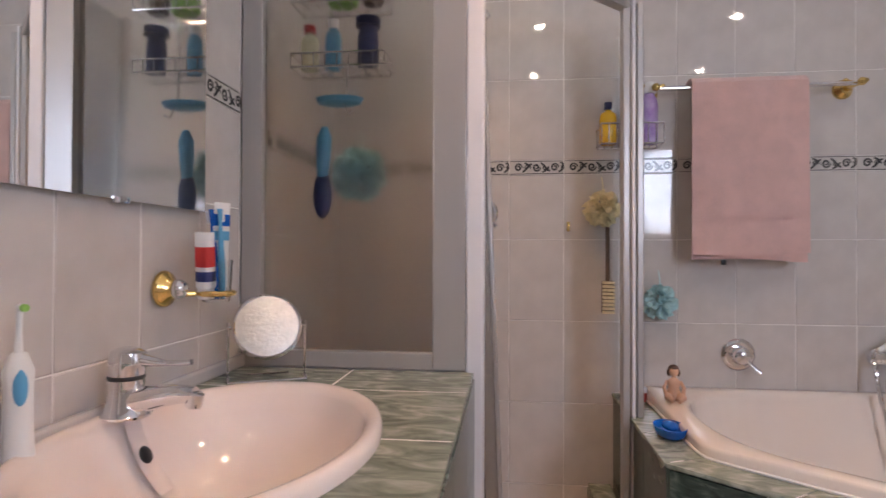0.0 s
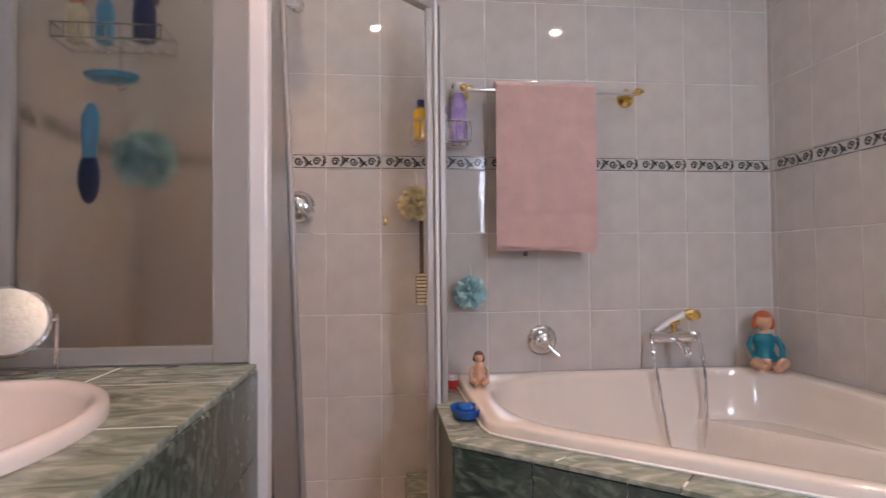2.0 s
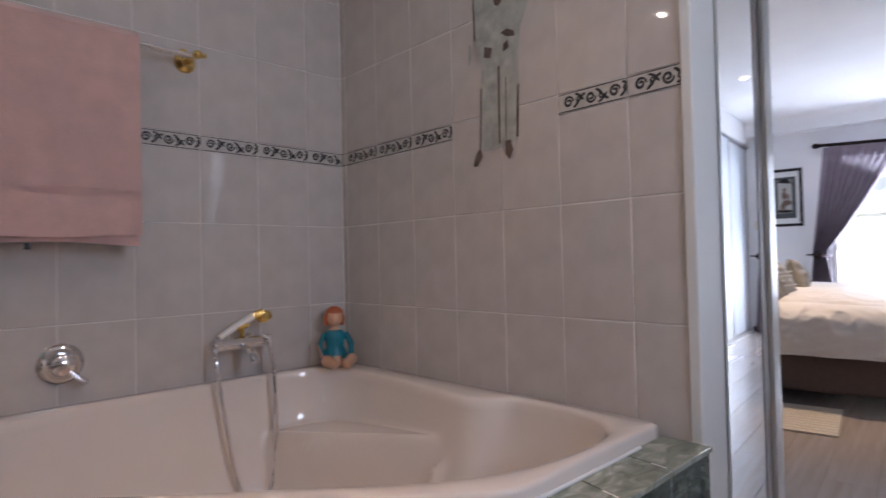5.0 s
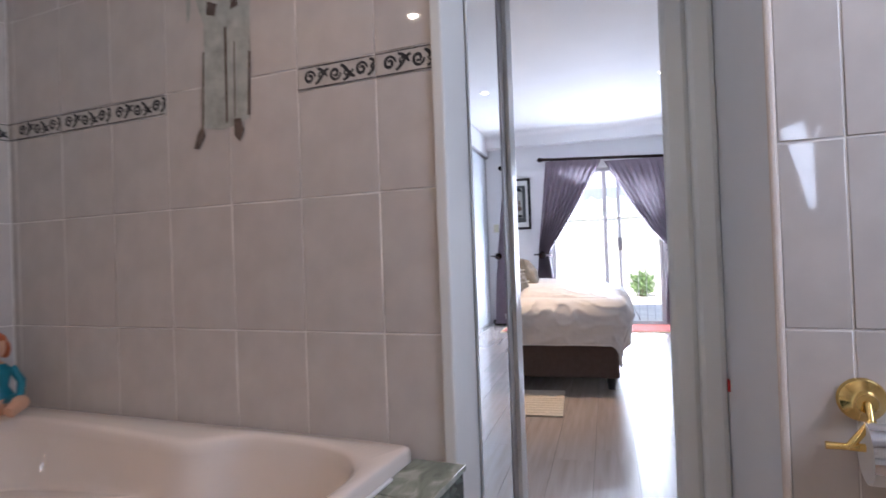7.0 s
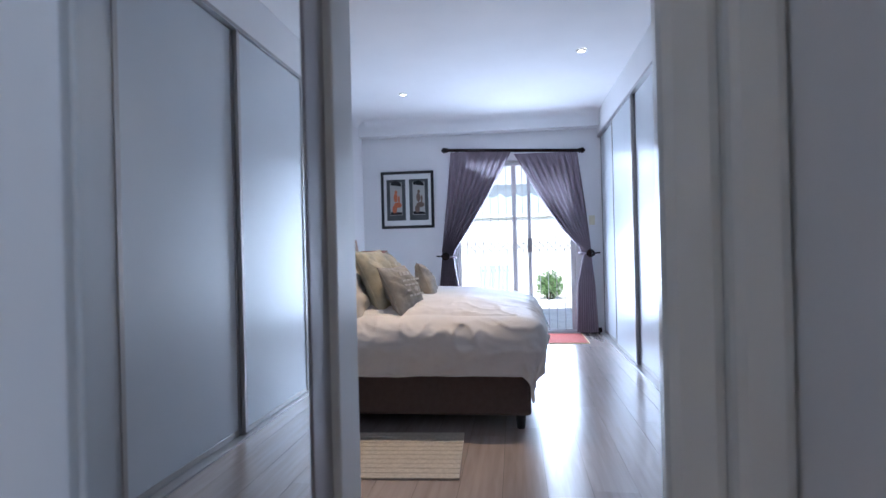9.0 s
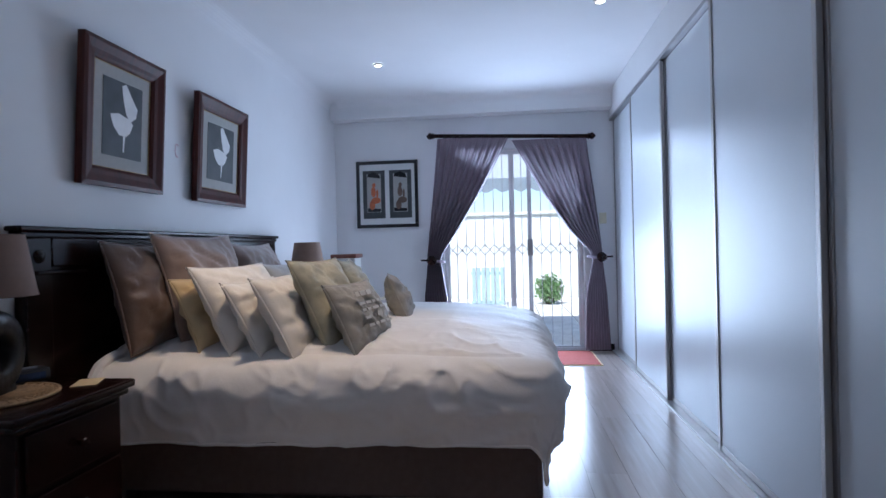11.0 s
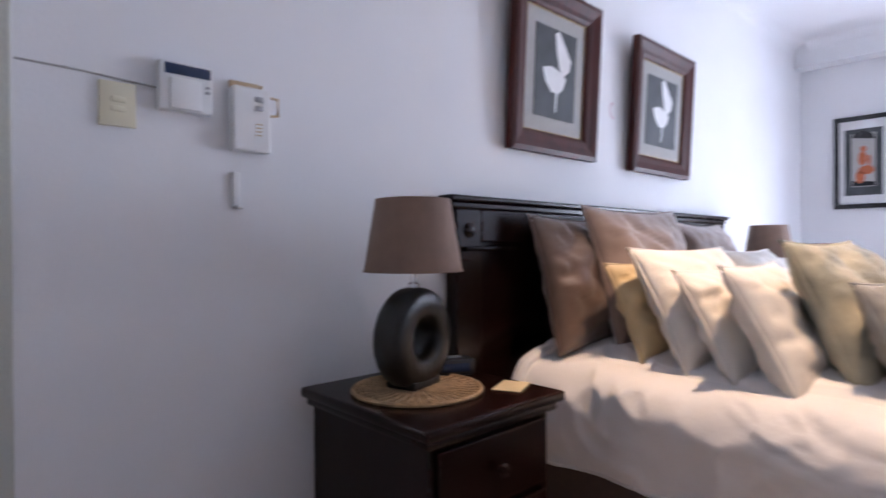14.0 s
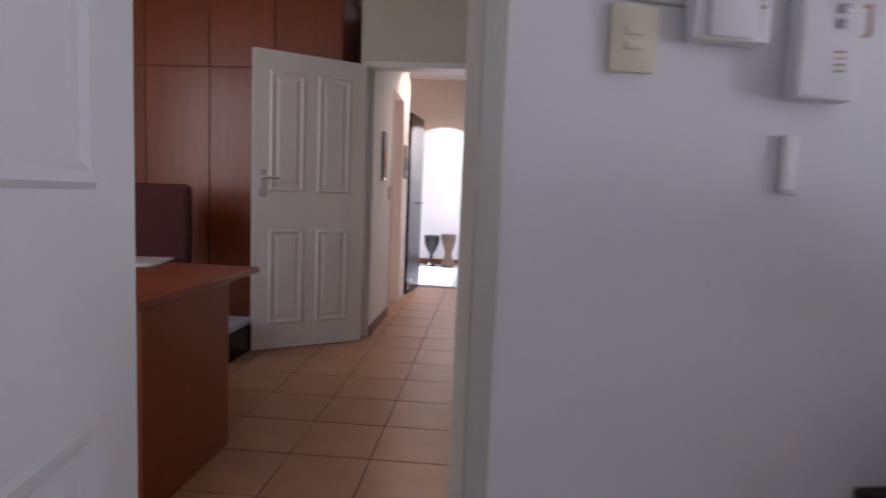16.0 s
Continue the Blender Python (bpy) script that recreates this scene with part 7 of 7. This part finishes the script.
dv = Vector((2.365 - 3.10, 6.082 - 6.385))
panel_door(pose(2.37, 6.085, 0, 0, 0, math.degrees(math.atan2(-dv.y, -dv.x))), 0.785, "white panelled study door standing open")
dd = thing("dark_door", HALL @ pose(0.03, 2.02, 0, 0, 0, 84), "dark wooden door ajar at the passage end", "door")
boxpart("leaf", M_MAHOG, dd, 0, -0.02, 0.005, 0.62, 0.02, 2.0, 0.003)
bm = bmesh.new()
tube(bm, [(0.56, -0.02, 1.02), (0.56, -0.06, 1.02), (0.47, -0.065, 1.02)], 0.009, 10)
part("handle", bm, M_CHROME, dd, "chrome lever handle")

cup2 = thing("built_in_cupboard", HALL, "tall cherry veneer built-in cupboards", "cupboard")
boxpart("carcass", M_CHERRY, cup2, -3.15, 0.02, 0.0, -0.20, 0.58, 2.60, 0.003)
for k in range(6):
    x0 = -3.20 + 0.5 * k
    for z0, z1 in ((0.10, 1.98), (2.0, 2.58)):
        d = boxpart("door", M_CHERRY, cup2, x0 + 0.003, 0.0, z0, x0 + 0.497, 0.019, z1, 0.003)
        if z0 < 1:
            bm = bmesh.new()
            xh = x0 + (0.45 if k % 2 == 0 else 0.05)
            tube(bm, [(xh, 0.0, 0.98), (xh, -0.025, 1.0), (xh, -0.025, 1.10), (xh, 0.0, 1.12)], 0.006, 8)
            part("pull", bm, M_GOLD, d)

desk = thing("desk", HALL @ pose(-0.27, -2.40, 0), "cherry veneer desk with a solid end panel", "desk")
boxpart("top", M_CHERRY, desk, -1.45, -0.08, 0.712, 0.10, 0.86, 0.74, 0.006)
boxpart("end_panel", M_CHERRY, desk, 0.06, -0.05, 0.0, 0.09, 0.56, 0.711, 0.004)
boxpart("end_panel", M_CHERRY, desk, -1.42, -0.04, 0.0, -1.39, 0.56, 0.711, 0.004)
boxpart("modesty_panel", M_CHERRY, desk, -1.39, -0.03, 0.15, 0.059, -0.01, 0.711, 0.003)
boxpart("drawer_unit", M_CHERRY, desk, -0.36, 0.0, 0.06, 0.058, 0.54, 0.70, 0.004)
mon = thing("computer_monitor", HALL @ pose(-0.97, -1.72, 0.741, 0, 0, 30), "white curved back of a computer monitor on the desk", "monitor")
bm = bmesh.new()
ball(bm, (0, 0.03, 0.21), 0.23, 0.11, 0.17)
part("shell", bm, M_WPLAST, mon)
boxpart("screen", M_LCD, mon, -0.20, -0.09, 0.07, 0.20, -0.07, 0.35, 0.006)
bm = bmesh.new()
lathe(bm, [(0.12, 0), (0.11, 0.015), (0.04, 0.03), (0.035, 0.07)], 24)
part("foot", bm, M_WPLAST, mon)
pp = thing("paper_stack", HALL @ pose(-0.72, -1.62, 0.741, 0, 0, 12), "white papers lying on the desk", "papers")
boxpart("sheets", M_WPLAST, pp, -0.105, -0.15, 0.0, 0.105, 0.15, 0.012, 0.001)
ch = thing("office_chair", HALL @ pose(-1.30, -0.72, 0, 0, 0, 8), "dark red upholstered office chair behind the desk", "chair")
bm = bmesh.new()
box(bm, -0.24, 0.20, 0.58, 0.24, 0.28, 1.12, 0.035)
part("backrest", bm, mat("dark_red_cloth", (0.07, 0.012, 0.015), 0.85, vary=0.15, scale=30, bump=0.2, bump_scale=300), ch)
bm = bmesh.new()
box(bm, -0.25, -0.25, 0.44, 0.25, 0.24, 0.53, 0.035)
part("seat", bm, bpy.data.materials["dark_red_cloth"], ch)
bm = bmesh.new()
tube(bm, [(0, 0, 0.06), (0, 0, 0.44)], 0.025, 12)
part("column", bm, M_BLACK, ch)
for k in range(5):
    a = 2 * math.pi * k / 5
    bm = bmesh.new()
    tube(bm, [(0, 0, 0.08), (0.28 * math.cos(a), 0.28 * math.sin(a), 0.055)], 0.018, 8)
    ball(bm, (0.28 * math.cos(a), 0.28 * math.sin(a), 0.028), 0.028, 0.028, 0.028, 10, 7)
    part("foot", bm, M_BLACK, ch)
bx = thing("storage_box", HALL @ pose(-0.84, -0.62, 0), "dark box with a grey-blue lid on the floor", "box")
boxpart("tub", M_MAHOG, bx, -0.16, -0.20, 0.0, 0.16, 0.20, 0.19, 0.008)
boxpart("lid", M_BLUEFL, bx, -0.165, -0.205, 0.191, 0.165, 0.205, 0.23, 0.010)


def hall_picture(y, z, w, h, label, tint):
    t = thing("small_picture", HALL @ pose(0.021, y, z), label, "picture", "passage pictures")
    boxpart("frame", M_BLKFR, t, 0.0, -w / 2, -h / 2, 0.016, w / 2, h / 2, 0.003)
    boxpart("print", M_MOUNT, t, 0.0165, -w / 2 + 0.02, -h / 2 + 0.02, 0.018, w / 2 - 0.02, h / 2 - 0.02, 0.0)
    boxpart("motif", tint, t, 0.0185, -w / 4, -h / 4, 0.0195, w / 4, h / 6, 0.0)


hall_picture(0.55, 1.42, 0.16, 0.40, "narrow framed print on the passage wall", M_ORANGE)
hall_picture(1.80, 1.45, 0.22, 0.34, "dark framed print by the passage door", M_SLATE)
ls = thing("passage_switch", HALL @ pose(0.021, 0.86, 1.12), "grey switch plate on the passage wall", "light switch")
boxpart("plate", M_MOUNT, ls, 0, -0.035, -0.055, 0.008, 0.035, 0.055, 0.002)
for x, mcol, hh, lab in ((0.06, M_BLACK, 0.50, "black footed vase on the far floor"), (0.33, M_BROWN_S, 0.52, "brown carved drum on the far floor")):
    v = thing("floor_vase", HALL @ pose(x, 4.72, 0), lab, "vase")
    bm = bmesh.new()
    if hh == 0.50:
        lathe(bm, [(0.07, 0), (0.075, 0.02), (0.03, 0.06), (0.028, 0.20), (0.07, 0.26), (0.115, 0.36), (0.125, 0.48), (0.11, 0.48)], 26)
    else:
        lathe(bm, [(0.10, 0), (0.11, 0.03), (0.07, 0.14), (0.06, 0.22), (0.09, 0.32), (0.125, 0.44), (0.12, 0.52)], 26)
    part("body", bm, mcol, v)
    bm = bmesh.new()
    tube(bm, [(0.122 * math.cos(a), 0.122 * math.sin(a), hh - 0.02) for a in (2 * math.pi * k / 26 for k in range(26))], 0.010, 6, closed=True)
    part("rim", bm, mcol, v)

# ---- outside the glazed door ----
ground = slab("ground", M_GRASS, FX + 0.2, -300, -0.32, 400, 300, -0.12, "lawn reaching to the distance", "ground")
patio = thing("patio", pose(0, 0, 0), "pale paved patio outside the bedroom", "patio", kind="structure")
for i in range(12):
    for j in range(9):
        boxpart("paver", M_PATIO, patio, FX + 0.21 + 0.5 * i, -1.3 + 0.5 * j, -0.12, FX + 0.70 + 0.5 * i, -0.81 + 0.5 * j, -0.03, 0.006)
gw = thing("garden_wall", pose(0, 0, 0), "white plastered garden wall", "wall", kind="structure")
boxpart("panel", M_GWALL, gw, 15.0, -6.0, -0.12, 15.2, 9.0, 1.75, 0.01)
boxpart("coping", M_GWALL, gw, 14.95, -6.0, 1.751, 15.25, 9.0, 1.82, 0.01)
aw = thing("awning", pose(0, 0, 0), "grey canvas awning with a scalloped valance", "awning")
bm = bmesh.new()
grid(bm, 20, 6, lambda u, v: (FX + 0.25 + 1.5 * v, -0.5 + 3.2 * u, 2.55 - 0.55 * v))
part("canvas", bm, M_AWN, aw)
bm = bmesh.new()
grid(bm, 160, 3, lambda u, v: (FX + 1.752, -0.5 + 3.2 * u, 2.0 - v * (0.13 + 0.06 * abs(math.sin(u * math.pi * 14)))))
part("valance", bm, M_AWN, aw)
for y in (-0.45, 2.65):
    bm = bmesh.new()
    tube(bm, [(FX + 0.21, y, 1.75), (FX + 1.74, y, 1.99)], 0.014, 8)
    part("arm", bm, M_WHITE_AL, aw)


def shrub(at, r, seed, label):
    t = thing("shrub", pose(*at), label, "shrub", "garden shrubs")
    rnd = random.Random(seed)
    bm = bmesh.new()
    for k in range(7):
        a = rnd.uniform(0, 6.28)
        tube(bm, [(0, 0, 0), (0.3 * r * math.cos(a), 0.3 * r * math.sin(a), 0.6 * r), (0.6 * r * math.cos(a + 0.4), 0.6 * r * math.sin(a + 0.4), 1.3 * r)], 0.012, 6, radii=[0.016, 0.010, 0.004])
    part("stems", bm, M_BROWN_S, t)
    bm = bmesh.new()
    for k in range(900):
        d = Vector((rnd.gauss(0, 1), rnd.gauss(0, 1), rnd.gauss(0, 1))).normalized() * r * rnd.uniform(0.45, 1.0) * (0.75 + 0.4 * noise.noise((k * 0.13, seed, 0)))
        c = d + Vector((0, 0, r * 1.05))
        n = Vector((rnd.gauss(0, 1), rnd.gauss(0, 1), rnd.gauss(0, 1))).normalized()
        a = n.orthogonal().normalized() * rnd.uniform(0.03, 0.06)
        b = n.cross(a).normalized() * rnd.uniform(0.014, 0.024)
        bm.faces.new([bm.verts.new(c + q) for q in (-a, b, a, -b)])
    part("leaves", bm, M_LEAF, t)


shrub((13.4, 0.42, -0.12), 0.36, 1, "leafy green shrub by the patio")
screen = thing("garden_screen", pose(13.4, 1.56, -0.12), "pale teal slatted garden screen on the paving", "screen")
for k in range(7):
    boxpart("slat", M_TEALP, screen, 0.0, -0.30 + 0.09 * k, 0.04, 0.025, -0.235 + 0.09 * k, 0.80, 0.004)
for z in (0.10, 0.66):
    boxpart("rail", M_TEALP, screen, 0.026, -0.31, z, 0.056, 0.33, z + 0.06, 0.004)
for y in (-0.28, 0.29):
    boxpart("foot", M_TEALP, screen, -0.10, y - 0.02, 0.0, 0.20, y + 0.02, 0.04, 0.004)
shrub((14.2, 2.9, -0.12), 0.40, 3, "low green shrub against the garden wall")
shrub((12.6, -0.9, -0.12), 0.42, 4, "low green shrub beside the paving")


# ---- wall tiles, last ----
lay_wall(wall_bath_back, (0, BW + 0.008, 0), Vector((1, 0, 0)), Vector((0, -1, 0)), LW, RW, 0.486, ROWS_BACK, band=BAND)
lay_wall(wall_bath_door, (RW + 0.008, 0, 0), Vector((0, -1, 0)), Vector((-1, 0, 0)), -(BW - 0.001), -0.704, -1.0615,
         lambda s: ROWS_MURAL if -1.47 < s < -1.06 else ROWS_BACK, band=BAND)
lay_wall(wall_bath_door, (RW + 0.008, 0, 0), Vector((0, -1, 0)), Vector((-1, 0, 0)), -0.124, 0.75, -0.03, [0.0, 0.25, 0.555, 0.857, 1.16, 1.462, 1.764, 2.066, 2.4])
lay_wall(wall_vanity, (LW - 0.008, 0, 0), Vector((0, 1, 0)), Vector((1, 0, 0)), -0.40, SY, 1.16, ROWS_LEFT, band=LBAND)
lay_wall(wall_vanity, (LW - 0.008, 0, 0), Vector((0, 1, 0)), Vector((1, 0, 0)), SY + 0.04, BW - 0.008, 1.345, ROWS_BACK, band=BAND)


# ---- floors, last ----
floor_bedroom = new("floor_bedroom")
tagged(floor_bedroom, "grey-brown oak laminate boards with a soft sheen", "floor", kind="structure")
rndf = random.Random(11)
BW_F = 0.19
plank_cache = {}
row, y = 0, -0.5
while y < HB - 0.01:
    w = min(BW_F, HB - 0.002 - y)
    x = 1.73 - rndf.uniform(0, 1.0)
    while x < FX - 0.01:
        x0, x1 = max(x, 1.75), min(x + 1.28, FX - 0.002)
        if x1 - x0 > 0.03:
            key = (round(x1 - x0, 2), round(w, 3))
            if key not in plank_cache:
                bm = bmesh.new()
                box(bm, 0, 0, -0.008, key[0] - 0.0012, w - 0.0014, 0.0)
                plank_cache[key] = mesh_of("plank", bm, M_FLOOR_W)
            ob = new("plank", plank_cache[key])
            ob.parent = floor_bedroom
            ob.location = (x0, y, 0)
        x += 1.28
    y += BW_F
    row += 1

TT = 0.345
bm = bmesh.new()
box(bm, -TT / 2 + 0.003, -TT / 2 + 0.003, -0.01, TT / 2 - 0.003, TT / 2 - 0.003, 0.0, 0.002)
terra = mesh_of("tile", bm, M_TERRA)
for i in range(-7, 4):
    for j in range(-9, 8):
        x, y = -0.0615 + TT * i, 0.0075 + TT * j
        if (HALL @ Vector((x, y - 0.18, 0))).y < HB + 0.0 or y > 2.6:
            continue
        ob = new("tile", terra)
        ob.parent = hall_floor
        ob.matrix_basis = pose(x, y, 0, random.uniform(-0.1, 0.1), random.uniform(-0.1, 0.1), 0)
